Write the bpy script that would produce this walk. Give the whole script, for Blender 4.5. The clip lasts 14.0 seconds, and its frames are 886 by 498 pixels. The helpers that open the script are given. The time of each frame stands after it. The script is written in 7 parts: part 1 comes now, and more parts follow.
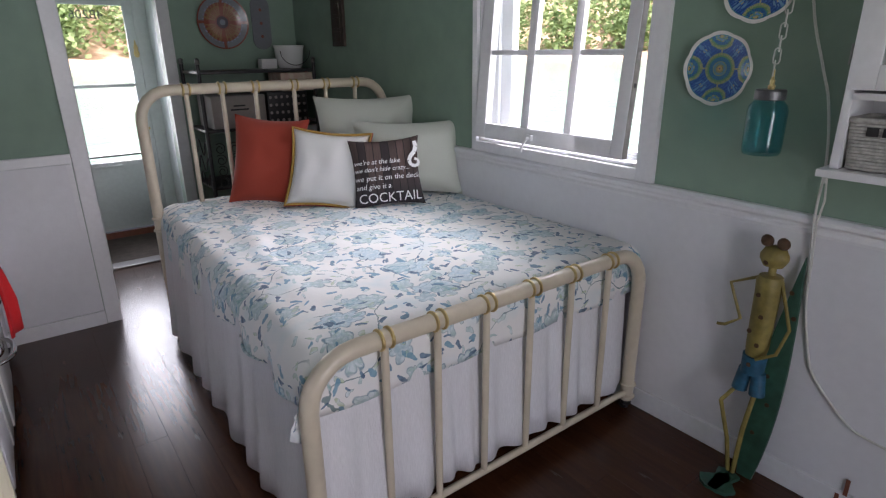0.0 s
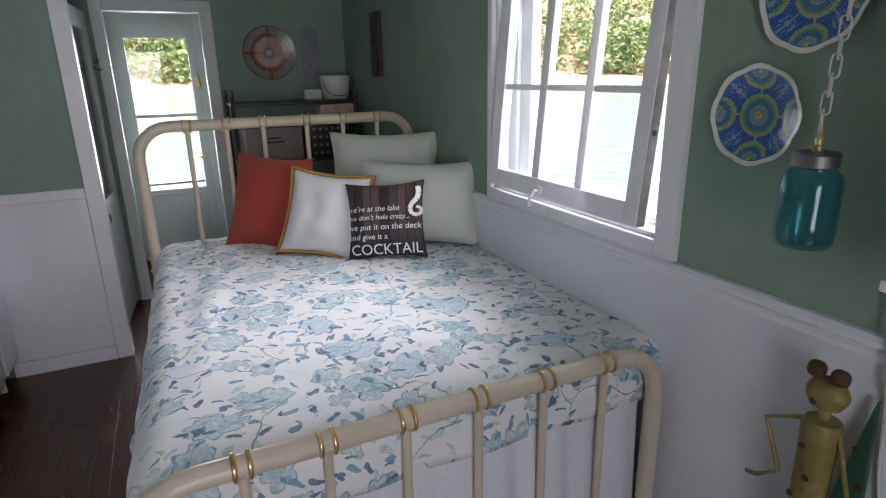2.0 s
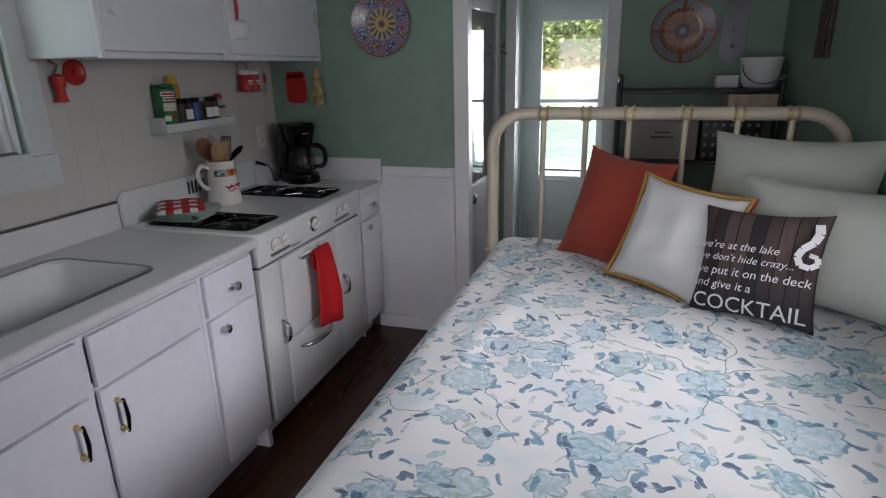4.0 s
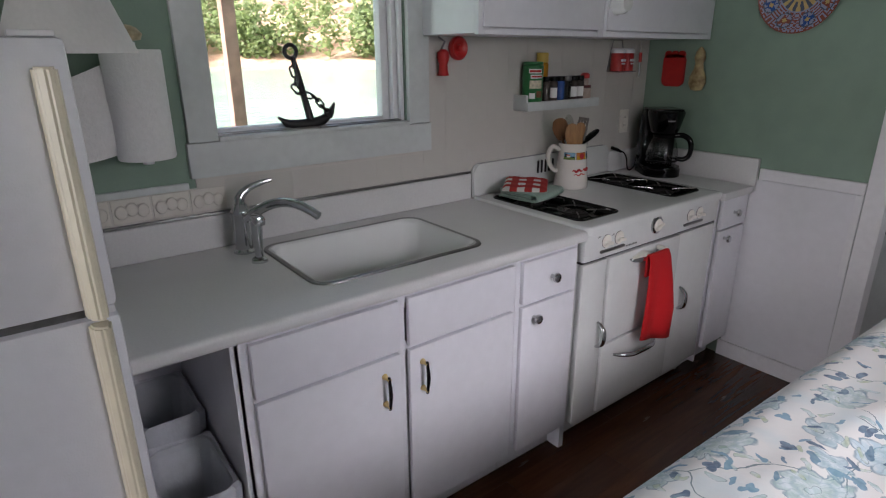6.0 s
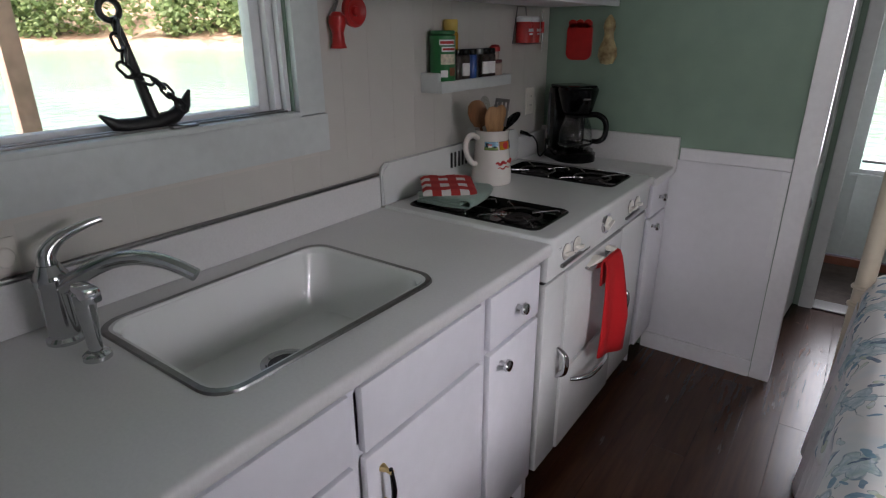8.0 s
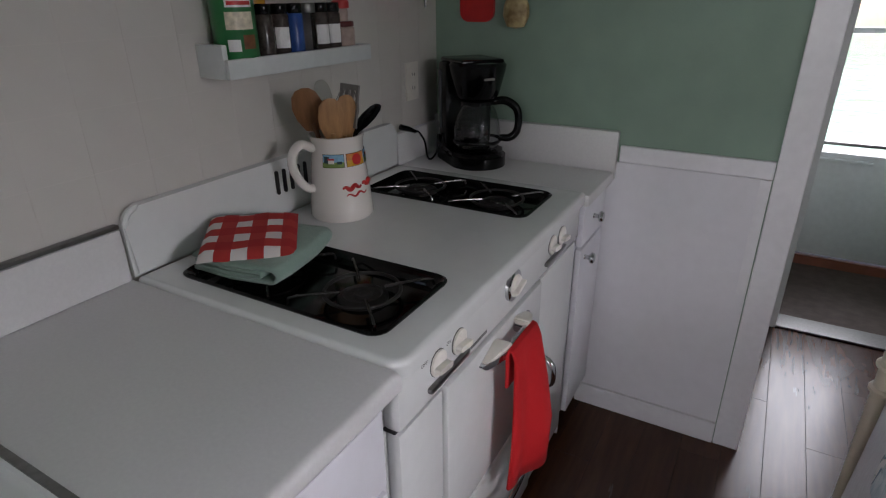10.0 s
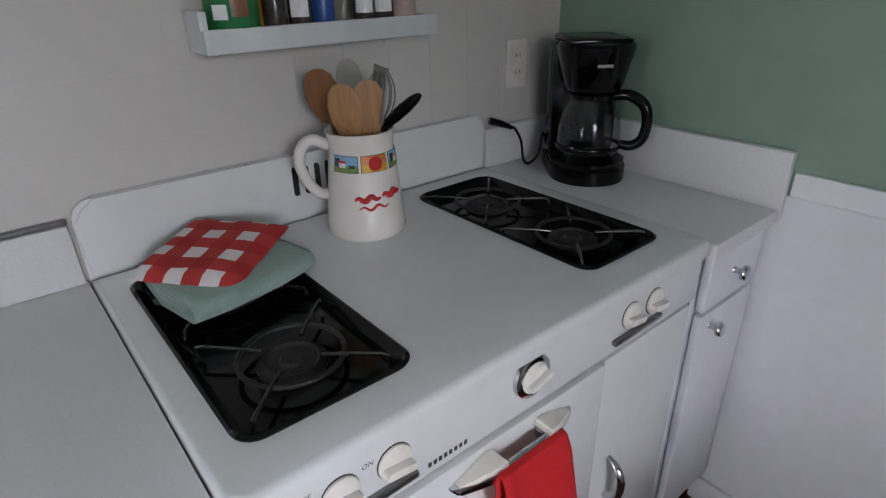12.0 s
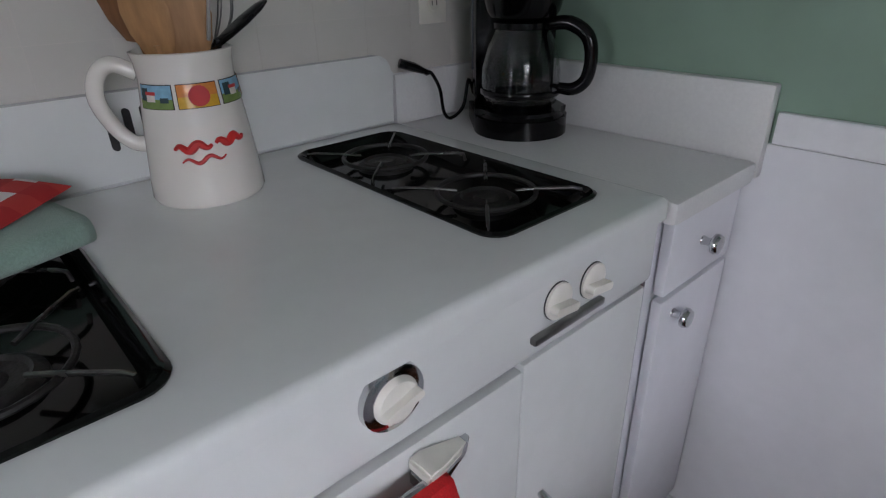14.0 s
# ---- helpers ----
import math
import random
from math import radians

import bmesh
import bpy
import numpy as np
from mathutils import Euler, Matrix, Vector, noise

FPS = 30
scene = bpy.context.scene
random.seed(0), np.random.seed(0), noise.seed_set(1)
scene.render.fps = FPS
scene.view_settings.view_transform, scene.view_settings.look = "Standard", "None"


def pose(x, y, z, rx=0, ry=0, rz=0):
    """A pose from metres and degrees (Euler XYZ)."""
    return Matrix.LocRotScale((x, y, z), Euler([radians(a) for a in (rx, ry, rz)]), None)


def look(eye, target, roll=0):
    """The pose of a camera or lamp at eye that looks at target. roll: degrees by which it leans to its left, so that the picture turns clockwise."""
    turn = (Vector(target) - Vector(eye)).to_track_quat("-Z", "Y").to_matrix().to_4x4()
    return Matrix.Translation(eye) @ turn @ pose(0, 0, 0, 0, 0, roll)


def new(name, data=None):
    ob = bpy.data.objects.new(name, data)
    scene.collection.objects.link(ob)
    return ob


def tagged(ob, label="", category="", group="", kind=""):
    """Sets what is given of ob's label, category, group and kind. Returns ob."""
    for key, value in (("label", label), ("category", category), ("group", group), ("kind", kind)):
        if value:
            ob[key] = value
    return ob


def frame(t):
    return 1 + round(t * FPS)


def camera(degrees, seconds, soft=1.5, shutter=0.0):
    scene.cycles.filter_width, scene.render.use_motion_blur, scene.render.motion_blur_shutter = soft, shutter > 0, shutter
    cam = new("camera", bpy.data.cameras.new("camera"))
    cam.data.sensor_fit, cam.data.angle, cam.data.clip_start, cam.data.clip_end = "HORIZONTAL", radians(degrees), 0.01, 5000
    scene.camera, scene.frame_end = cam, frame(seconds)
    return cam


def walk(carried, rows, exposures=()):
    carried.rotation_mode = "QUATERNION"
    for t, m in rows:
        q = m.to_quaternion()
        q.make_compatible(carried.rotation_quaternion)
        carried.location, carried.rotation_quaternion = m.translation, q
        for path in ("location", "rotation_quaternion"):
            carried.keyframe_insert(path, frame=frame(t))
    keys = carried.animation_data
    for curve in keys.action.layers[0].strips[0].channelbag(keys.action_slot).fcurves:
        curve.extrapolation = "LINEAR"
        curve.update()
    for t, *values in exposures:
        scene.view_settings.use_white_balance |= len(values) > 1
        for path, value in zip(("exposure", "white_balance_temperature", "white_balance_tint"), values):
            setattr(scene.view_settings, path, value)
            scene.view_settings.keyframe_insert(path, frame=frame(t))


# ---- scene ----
cam = camera(75.7, 14.0, soft=1.2)
PATH = [
    (0, (0.042, 0.228, 1.428), (1.175, 1.74, 0.771), -0.6),
    (0.5, (0.104, 0.226, 1.434), (1.198, 1.787, 0.828), -0.8),
    (1, (0.285, 0.215, 1.438), (1.309, 1.827, 0.845), -0.9),
    (1.5, (0.47, 0.23, 1.444), (1.427, 1.886, 0.857), -1.1),
    (2, (0.687, 0.33, 1.468), (1.502, 2.06, 0.883), -1.1),
    (2.5, (0.877, 0.457, 1.465), (1.444, 2.278, 0.864), -1.2),
    (3, (1.042, 0.564, 1.444), (1.322, 2.452, 0.846), -1.1),
    (3.5, (1.096, 0.669, 1.44), (1.016, 2.577, 0.845), -1.1),
    (4, (1.062, 0.807, 1.444), (0.511, 2.634, 0.845), -1.2),
    (4.2, (1.057, 0.862, 1.45), (0.304, 2.614, 0.847), -1.3),
    (6.3, (0.959, 1.016, 1.434), (-0.551, 2.156, 0.787), -0.2),
    (6.5, (0.905, 0.988, 1.43), (-0.574, 2.162, 0.77), -0.3),
    (7, (0.765, 0.983, 1.42), (-0.621, 2.245, 0.724), -0.2),
    (7.5, (0.596, 1.089, 1.408), (-0.653, 2.486, 0.708), -0.3),
    (8, (0.445, 1.195, 1.405), (-0.655, 2.707, 0.694), -0.4),
    (8.5, (0.297, 1.306, 1.41), (-0.664, 2.902, 0.681), -0.4),
    (9, (0.234, 1.484, 1.383), (-0.624, 3.127, 0.632), -0.4),
    (9.2, (0.226, 1.578, 1.382), (-0.605, 3.227, 0.613), -0.2),
    (11.3, (0.243, 2.423, 1.323), (-1.008, 3.718, 0.453), -1.2),
    (11.5, (0.25, 2.445, 1.325), (-1.063, 3.673, 0.449), -1.3),
    (12, (0.253, 2.444, 1.326), (-1.141, 3.582, 0.453), -1.2),
    (12.5, (0.292, 2.417, 1.312), (-1.087, 3.575, 0.442), -1.2),
    (13, (0.334, 2.434, 1.29), (-1.01, 3.603, 0.381), -1.3),
    (13.5, (0.321, 2.497, 1.267), (-1.003, 3.687, 0.357), -1.4),
    (14, (0.169, 2.71, 1.165), (-1.173, 3.896, 0.275), -1.4),
]
EXPOSURES = [(0.0, 1.72, 6450, 23), (2.0, 1.6, 6400, 22), (3.0, 1.42, 6350, 21), (4.0, 1.4, 6400, 21), (6.5, 1.66, 6600, 22), (7.5, 1.6, 6600, 22), (9.0, 1.42, 6600, 22), (11.5, 2.2, 6300, 20), (13.0, 2.25, 6200, 19), (14.0, 2.15, 6200, 19)]
walk(cam, [(t, look(eye, target, roll)) for t, eye, target, roll in PATH], EXPOSURES)

# ---- world, sun and the light of the openings ----
world = bpy.data.worlds.new("sky")
scene.world = world
world.use_nodes = True
wn, wl = world.node_tree.nodes, world.node_tree.links
sky = wn.new("ShaderNodeTexSky")
sky.sky_type, sky.sun_disc = "NISHITA", False
sky.sun_elevation, sky.sun_rotation = radians(48), radians(150)
sky.air_density, sky.dust_density = 1.0, 4.0
wn["Background"].inputs[1].default_value = 0.15
wl.new(sky.outputs[0], wn["Background"].inputs[0])
sun = new("sun", bpy.data.lights.new("sun", "SUN"))
sun.data.energy, sun.data.angle, sun.data.color = 5.0, radians(12), (1.0, 0.96, 0.9)
sun.matrix_world = look((-20, -34, 44), (0, 0, 0))


def sky_light(name, at, towards, w, h, power, spread):
    """Area lamp standing in for sky light, at an opening or outside it."""
    lamp = new(name, bpy.data.lights.new(name, "AREA"))
    lamp.data.shape, lamp.data.size, lamp.data.size_y, lamp.data.energy = "RECTANGLE", w, h, power
    lamp.data.color, lamp.data.spread = (0.96, 0.97, 1.0), radians(spread)
    lamp.matrix_world = look(at, towards)
    return lamp


# Turned off the window's axis, to throw its light on the partition.
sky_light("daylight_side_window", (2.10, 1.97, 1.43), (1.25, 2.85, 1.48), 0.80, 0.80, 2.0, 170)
# Second lamp in the same window, narrowed to brighten the bed.
sky_light("daylight_side_window_low", (2.08, 1.97, 1.44), (1.08, 2.22, 0.72), 0.84, 0.80, 1.1, 62)
# Extra lamp added outside the side window, to brighten bed, fridge and counter.
sky_light("fill_side_window_outside", (2.75, 1.85, 1.95), (0.75, 1.75, 0.70), 0.95, 0.95, 7.0, 120)
sky_light("daylight_door", (0.7, 5.56, 1.2), (0.7, 3, 0.6), 0.42, 1.1, 3.2, 120)
# Rear light is inferred from shadows; the lamp's place and width are tuned.
sky_light("daylight_rear_opening", (0.35, -1.5, 1.2), (0.75, 2, 1.1), 0.8, 1.5, 3.1, 110)

# ---- materials ----


def mat(name, color, rough=0.5, metal=0.0, grain=0.0, scale=30.0, stain=0.0, stain_scale=2.5, bump=0.0, bump_scale=60.0,
        coat=0.0, sheen=0.0, stretch=(1, 1, 1), vary=0.0, spec=0.5, trans=0.0):
    m = bpy.data.materials.new(name)
    m.use_nodes = True
    n, l = m.node_tree.nodes, m.node_tree.links
    b = n["Principled BSDF"]
    b.inputs["Roughness"].default_value, b.inputs["Metallic"].default_value = rough, metal
    b.inputs["Coat Weight"].default_value, b.inputs["Sheen Weight"].default_value = coat, sheen
    b.inputs["Specular IOR Level"].default_value, b.inputs["Coat Roughness"].default_value = spec, rough * 0.75
    b.inputs["Transmission Weight"].default_value = trans
    tc, mp = n.new("ShaderNodeTexCoord"), n.new("ShaderNodeMapping")
    mp.inputs["Scale"].default_value = stretch
    l.new(tc.outputs["Object"], mp.inputs[0])
    rgb = n.new("ShaderNodeRGB")
    rgb.outputs[0].default_value = (*color, 1)
    last = rgb.outputs[0]

    def shade(fac, lo, hi, src):
        ramp = n.new("ShaderNodeMapRange")
        ramp.inputs[1].default_value, ramp.inputs[2].default_value = 0.3, 0.7
        ramp.inputs[3].default_value, ramp.inputs[4].default_value = lo, hi
        l.new(fac, ramp.inputs[0])
        mul = n.new("ShaderNodeVectorMath")
        mul.operation = "SCALE"
        l.new(src, mul.inputs[0])
        l.new(ramp.outputs[0], mul.inputs["Scale"])
        return mul.outputs[0]

    def tex(s, detail=4.0):
        t = n.new("ShaderNodeTexNoise")
        t.inputs["Scale"].default_value, t.inputs["Detail"].default_value = s, detail
        l.new(mp.outputs[0], t.inputs["Vector"])
        return t.outputs[0]

    if grain:
        last = shade(tex(scale), 1 - grain, 1 + grain, last)
    if stain:
        f = tex(stain_scale, 5)
        last = shade(f, 1 - stain, 1 + stain * 0.4, last)
        rr = n.new("ShaderNodeMapRange")
        rr.inputs[3].default_value, rr.inputs[4].default_value = min(1, rough * 1.3), rough * 0.75
        l.new(f, rr.inputs[0])
        l.new(rr.outputs[0], b.inputs["Roughness"])
    if vary:
        oi = n.new("ShaderNodeObjectInfo")
        mr = n.new("ShaderNodeMapRange")
        mr.inputs[3].default_value, mr.inputs[4].default_value = 1 - vary, 1 + vary
        l.new(oi.outputs["Random"], mr.inputs[0])
        mul = n.new("ShaderNodeVectorMath")
        mul.operation = "SCALE"
        l.new(last, mul.inputs[0])
        l.new(mr.outputs[0], mul.inputs["Scale"])
        last = mul.outputs[0]
    l.new(last, b.inputs["Base Color"])
    if bump:
        bp = n.new("ShaderNodeBump")
        bp.inputs["Strength"].default_value, bp.inputs["Distance"].default_value = bump, 0.004
        l.new(tex(bump_scale), bp.inputs["Height"])
        l.new(bp.outputs[0], b.inputs["Normal"])
    return m


GREEN = mat("sage wall paint", (0.225, 0.325, 0.255), 0.6, grain=0.05, scale=9, stain=0.07, stain_scale=1.3, bump=0.12, bump_scale=130)
WHITE = mat("white gloss trim paint", (0.77, 0.77, 0.79), 0.32, grain=0.03, scale=40, stain=0.05, stain_scale=3, bump=0.1, bump_scale=45)
WAINSCOT = mat("white panel paint", (0.74, 0.74, 0.77), 0.42, grain=0.02, scale=30, stain=0.05, stain_scale=1.8, bump=0.12, bump_scale=70)
CASING = mat("greyed white window paint", (0.60, 0.63, 0.62), 0.4, grain=0.04, scale=35, stain=0.07, stain_scale=4, bump=0.15, bump_scale=50)
CABINET = mat("white cabinet enamel", (0.76, 0.76, 0.80), 0.30, grain=0.02, scale=25, stain=0.05, stain_scale=2.2, bump=0.1, bump_scale=40)
TILE = mat("cream tileboard", (0.568, 0.546, 0.506), 0.30, grain=0.012, scale=14, vary=0.012, bump=0.05, bump_scale=25)
GROUT = mat("tileboard joint", (0.60, 0.565, 0.52), 0.45)
LAMINATE = mat("white laminate worktop", (0.66, 0.655, 0.65), 0.36, grain=0.03, scale=160, stain=0.04, stain_scale=3)
CERAMIC = mat("warm white glazed ceramic", (0.72, 0.68, 0.63), 0.12, grain=0.02, scale=12, coat=0.4)
ZINC = mat("dull zinc", (0.17, 0.17, 0.175), 0.45, 0.9, grain=0.15, scale=60)
PORCELAIN = mat("white porcelain", (0.76, 0.77, 0.76), 0.10, grain=0.01, scale=8, coat=0.4)
ENAMEL = mat("white stove enamel", (0.70, 0.715, 0.70), 0.20, grain=0.015, scale=30, stain=0.04, stain_scale=5, coat=0.3)
BLACKEN = mat("black porcelain enamel", (0.003, 0.0035, 0.003), 0.08, grain=0.2, scale=40, stain=0.2, stain_scale=9, spec=0.25)
IRON = mat("sooty cast iron", (0.010, 0.009, 0.008), 0.5, grain=0.3, scale=70, bump=0.3, bump_scale=150)
CHROME = mat("chrome", (0.58, 0.59, 0.60), 0.10, 1.0, grain=0.05, scale=40, stain=0.08, stain_scale=12)
STEEL = mat("brushed steel rim", (0.24, 0.24, 0.235), 0.34, 1.0, grain=0.1, scale=90)
CREAMIRON = mat("cream enamelled bed iron", (0.60, 0.53, 0.41), 0.32, grain=0.04, scale=30, stain=0.1, stain_scale=7, bump=0.12, bump_scale=60)
BRASS = mat("gilt ring", (0.62, 0.47, 0.22), 0.3, 0.8, grain=0.1, scale=80)
BLACKPL = mat("black plastic", (0.0020, 0.0020, 0.0022), 0.13, grain=0.1, scale=60, spec=0.28)
BLACKMT = mat("black painted metal", (0.015, 0.015, 0.016), 0.42, grain=0.2, scale=50, bump=0.2, bump_scale=90)
RUBBER = mat("dark rubber", (0.02, 0.02, 0.02), 0.7)
PLANKM = mat("dark walnut laminate plank", (0.062, 0.022, 0.010), 0.25, grain=0.22, scale=10, stain=0.3, stain_scale=3, bump=0.06, bump_scale=16, stretch=(5, 0.5, 1), vary=0.14, coat=0.08, spec=0.32)
SUBFLOOR = mat("dark floor joint", (0.015, 0.010, 0.008), 0.8)
PORCHFL = mat("dark porch boards", (0.085, 0.062, 0.05), 0.7, grain=0.2, scale=20, stain=0.2, bump=0.2)
CEILM = mat("greyed ceiling boards", (0.45, 0.45, 0.43), 0.6, grain=0.03, scale=20, stain=0.05)
FABWHITE = mat("white cotton", (0.78, 0.77, 0.75), 0.85, grain=0.03, scale=300, stain=0.03, bump=0.3, bump_scale=500, sheen=0.2)
FABCREAM = mat("pale sage cotton pillowcase", (0.62, 0.65, 0.58), 0.85, grain=0.03, scale=300, stain=0.04, bump=0.3, bump_scale=500, sheen=0.2)
FABRED = mat("brick red cotton", (0.3600, 0.0450, 0.0210), 0.85, grain=0.06, scale=250, stain=0.05, bump=0.4, bump_scale=450, sheen=0.2)
SKIRT = mat("white crinkled bed skirt cotton", (0.72, 0.72, 0.74), 0.8, grain=0.06, scale=60, stain=0.05, bump=0.5, bump_scale=60, stretch=(6, 6, 0.6))
TOWELRED = mat("red terry towel", (0.55, 0.006, 0.008), 0.9, grain=0.12, scale=400, stain=0.05, bump=0.6, bump_scale=600)
SAGEFAB = mat("sage terry cloth", (0.23, 0.34, 0.28), 0.9, grain=0.1, scale=400, bump=0.6, bump_scale=600, sheen=0.3)
WOODSPOON = mat("beech wood", (0.36, 0.19, 0.08), 0.5, grain=0.15, scale=30, stain=0.15, stain_scale=14, stretch=(4, 4, 0.6))
CREAMPL = mat("yellowed cream plastic", (0.70, 0.65, 0.50), 0.35, grain=0.03, scale=20, stain=0.06, stain_scale=6)
FRIDGEM = mat("white textured fridge enamel", (0.75, 0.76, 0.80), 0.3, grain=0.02, scale=30, bump=0.25, bump_scale=260)
KNOBCREAM = mat("ivory bakelite", (0.76, 0.73, 0.66), 0.3, grain=0.03, scale=40, stain=0.06, stain_scale=20)
GREYPL = mat("grey translucent bin liner", (0.55, 0.57, 0.60), 0.35, grain=0.08, scale=20, bump=0.8, bump_scale=25)
REDPAINT = mat("red paint", (0.50, 0.02, 0.018), 0.35, grain=0.1, scale=30, stain=0.1)
PAPER = mat("white paper towel", (0.80, 0.79, 0.78), 0.9, grain=0.03, scale=80, bump=0.5, bump_scale=160)
REDBOARD = mat("red brown kick board", (0.22, 0.07, 0.04), 0.5, grain=0.1, scale=20, stain=0.1)


def glass(name, tint=(1, 1, 1), rough=0.0, ior=1.45):
    m = bpy.data.materials.new(name)
    m.use_nodes = True
    n, l = m.node_tree.nodes, m.node_tree.links
    n.remove(n["Principled BSDF"])
    fr, mx = n.new("ShaderNodeLayerWeight"), n.new("ShaderNodeMixShader")
    pw, ad = n.new("ShaderNodeMath"), n.new("ShaderNodeMath")
    pw.operation, ad.operation = "POWER", "MULTIPLY_ADD"
    f0 = ((ior - 1) / (ior + 1)) ** 2
    pw.inputs[1].default_value, ad.inputs[1].default_value, ad.inputs[2].default_value = 5.0, 1 - f0, f0
    fr.inputs[0].default_value = 0.5
    l.new(fr.outputs["Facing"], pw.inputs[0]), l.new(pw.outputs[0], ad.inputs[0])
    tr, gl = n.new("ShaderNodeBsdfTransparent"), n.new("ShaderNodeBsdfGlossy")
    tr.inputs[0].default_value, gl.inputs["Roughness"].default_value = (*tint, 1), rough
    l.new(ad.outputs[0], mx.inputs[0]), l.new(tr.outputs[0], mx.inputs[1]), l.new(gl.outputs[0], mx.inputs[2])
    l.new(mx.outputs[0], n["Material Output"].inputs[0])
    return m


PANE = glass("window glass", (0.96, 0.98, 0.97))
DOORGLASS = glass("old door glass", (0.90, 0.94, 0.92), 0.0, 1.9)
CARAFE = glass("carafe glass", (0.93, 0.94, 0.94))
AQUA = glass("aqua jar glass", (0.56, 0.84, 0.88), 0.03, 1.5)
CLEARJAR = glass("clear jar glass", (0.85, 0.86, 0.84))

# ---- mesh helpers ----
ORIGIN = {}


def box(bm, x0, x1, y0, y1, z0, z1, bevel=0.0, seg=2):
    r = bmesh.ops.create_cube(bm, size=1.0)
    vs = r["verts"]
    for v in vs:
        v.co = Vector(((x0 + x1) / 2 + v.co.x * (x1 - x0), (y0 + y1) / 2 + v.co.y * (y1 - y0), (z0 + z1) / 2 + v.co.z * (z1 - z0)))
    if bevel:
        es = list({e for v in vs for e in v.link_edges})
        bmesh.ops.bevel(bm, geom=es, offset=bevel, segments=seg, profile=0.6, affect="EDGES", clamp_overlap=True)
    return bm


def boxes(*rows, bevel=0.0):
    bm = bmesh.new()
    for r in rows:
        box(bm, *r, bevel=bevel)
    return bm


def tube(bm, pts, r, seg=10, caps=True, closed=False):
    """A round bar along a line of points; r is one radius, or one for each point."""
    pts = [Vector(p) for p in pts]
    n = len(pts)
    rs = r if isinstance(r, (list, tuple)) else [r] * n
    rings, up = [], None
    for i, p in enumerate(pts):
        a = pts[(i - 1) % n] if closed else pts[max(i - 1, 0)]
        b = pts[(i + 1) % n] if closed else pts[min(i + 1, n - 1)]
        d = (b - a).normalized()
        if up is None:
            up = d.orthogonal().normalized()
        up = (up - d * up.dot(d)).normalized()
        side = d.cross(up)
        rings.append([bm.verts.new(p + (up * math.cos(k * math.tau / seg) + side * math.sin(k * math.tau / seg)) * rs[i]) for k in range(seg)])
    last = n if closed else n - 1
    for i in range(last):
        a, b = rings[i], rings[(i + 1) % n]
        for k in range(seg):
            bm.faces.new((a[k], a[(k + 1) % seg], b[(k + 1) % seg], b[k]))
    if caps and not closed:
        bm.faces.new(rings[0][::-1])
        bm.faces.new(rings[-1])
    return bm


def eased(pts, n=5):
    """A smooth line through points, each of any length of numbers."""
    out = []
    for i in range(len(pts) - 1):
        p0, p1, p2, p3 = pts[max(i - 1, 0)], pts[i], pts[i + 1], pts[min(i + 2, len(pts) - 1)]
        for k in range(n):
            t = k / n
            out.append(tuple(0.5 * (2 * b + (c - a) * t + (2 * a - 5 * b + 4 * c - d) * t * t + (3 * b - a - 3 * c + d) * t ** 3) for a, b, c, d in zip(p0, p1, p2, p3)))
    return out + [tuple(pts[-1])]


def rod(bm, pts, rs, seg=12):
    """A smooth tapering bar through a few points."""
    line = eased([(*p, r) for p, r in zip(pts, rs)])
    return tube(bm, [q[:3] for q in line], [q[3] for q in line], seg)


def lathe(bm, profile, seg=24, m=None, cap=True):
    """Turns (radius, height) pairs round z; m places it."""
    m = m or Matrix.Identity(4)
    rings = []
    for r, z in profile:
        rings.append([bm.verts.new(m @ Vector((r * math.cos(k * math.tau / seg), r * math.sin(k * math.tau / seg), z))) for k in range(seg)])
    for a, b in zip(rings, rings[1:]):
        for k in range(seg):
            bm.faces.new((a[k], a[(k + 1) % seg], b[(k + 1) % seg], b[k]))
    if cap:
        bm.faces.new(rings[0][::-1])
        bm.faces.new(rings[-1])
    return bm


def slab(bm, outline, depth, m=None):
    """A flat outline in x, y, thick along z, placed by m."""
    m = m or Matrix.Identity(4)
    a = [bm.verts.new(m @ Vector((x, y, 0))) for x, y in outline]
    b = [bm.verts.new(m @ Vector((x, y, depth))) for x, y in outline]
    n = len(a)
    bm.faces.new(a[::-1]), bm.faces.new(b)
    for i in range(n):
        bm.faces.new((a[i], a[(i + 1) % n], b[(i + 1) % n], b[i]))
    return bm


def arc(cx, cy, r, a0, a1, n):
    return [(cx + r * math.cos(radians(a0 + (a1 - a0) * i / n)), cy + r * math.sin(radians(a0 + (a1 - a0) * i / n))) for i in range(n + 1)]


def rounded(w, h, r, n=4, cx=0.0, cy=0.0):
    x, y = w / 2 - r, h / 2 - r
    out = []
    for sx, sy, a in ((1, 1, 0), (-1, 1, 90), (-1, -1, 180), (1, -1, 270)):
        out += arc(cx + sx * x, cy + sy * y, r, a, a + 90, n)
    return out


def mesh_object(name, bm, material, origin, smooth=True):
    bmesh.ops.recalc_face_normals(bm, faces=bm.faces)
    me = bpy.data.meshes.new(name)
    bmesh.ops.translate(bm, verts=bm.verts, vec=-Vector(origin))
    bm.to_mesh(me)
    bm.free()
    for m in (material if isinstance(material, (list, tuple)) else (material,)):
        me.materials.append(m)
    ob = new(name, me)
    if smooth:
        for p in me.polygons:
            p.use_smooth = True
        me.set_sharp_from_angle(angle=radians(38))
    return ob


def thing(name, at, label, category, group="", kind=""):
    ob = new(name)
    ob.empty_display_size = 0.05
    ob.location = at
    ORIGIN[ob] = Vector(at)
    return tagged(ob, label, category, group, kind)


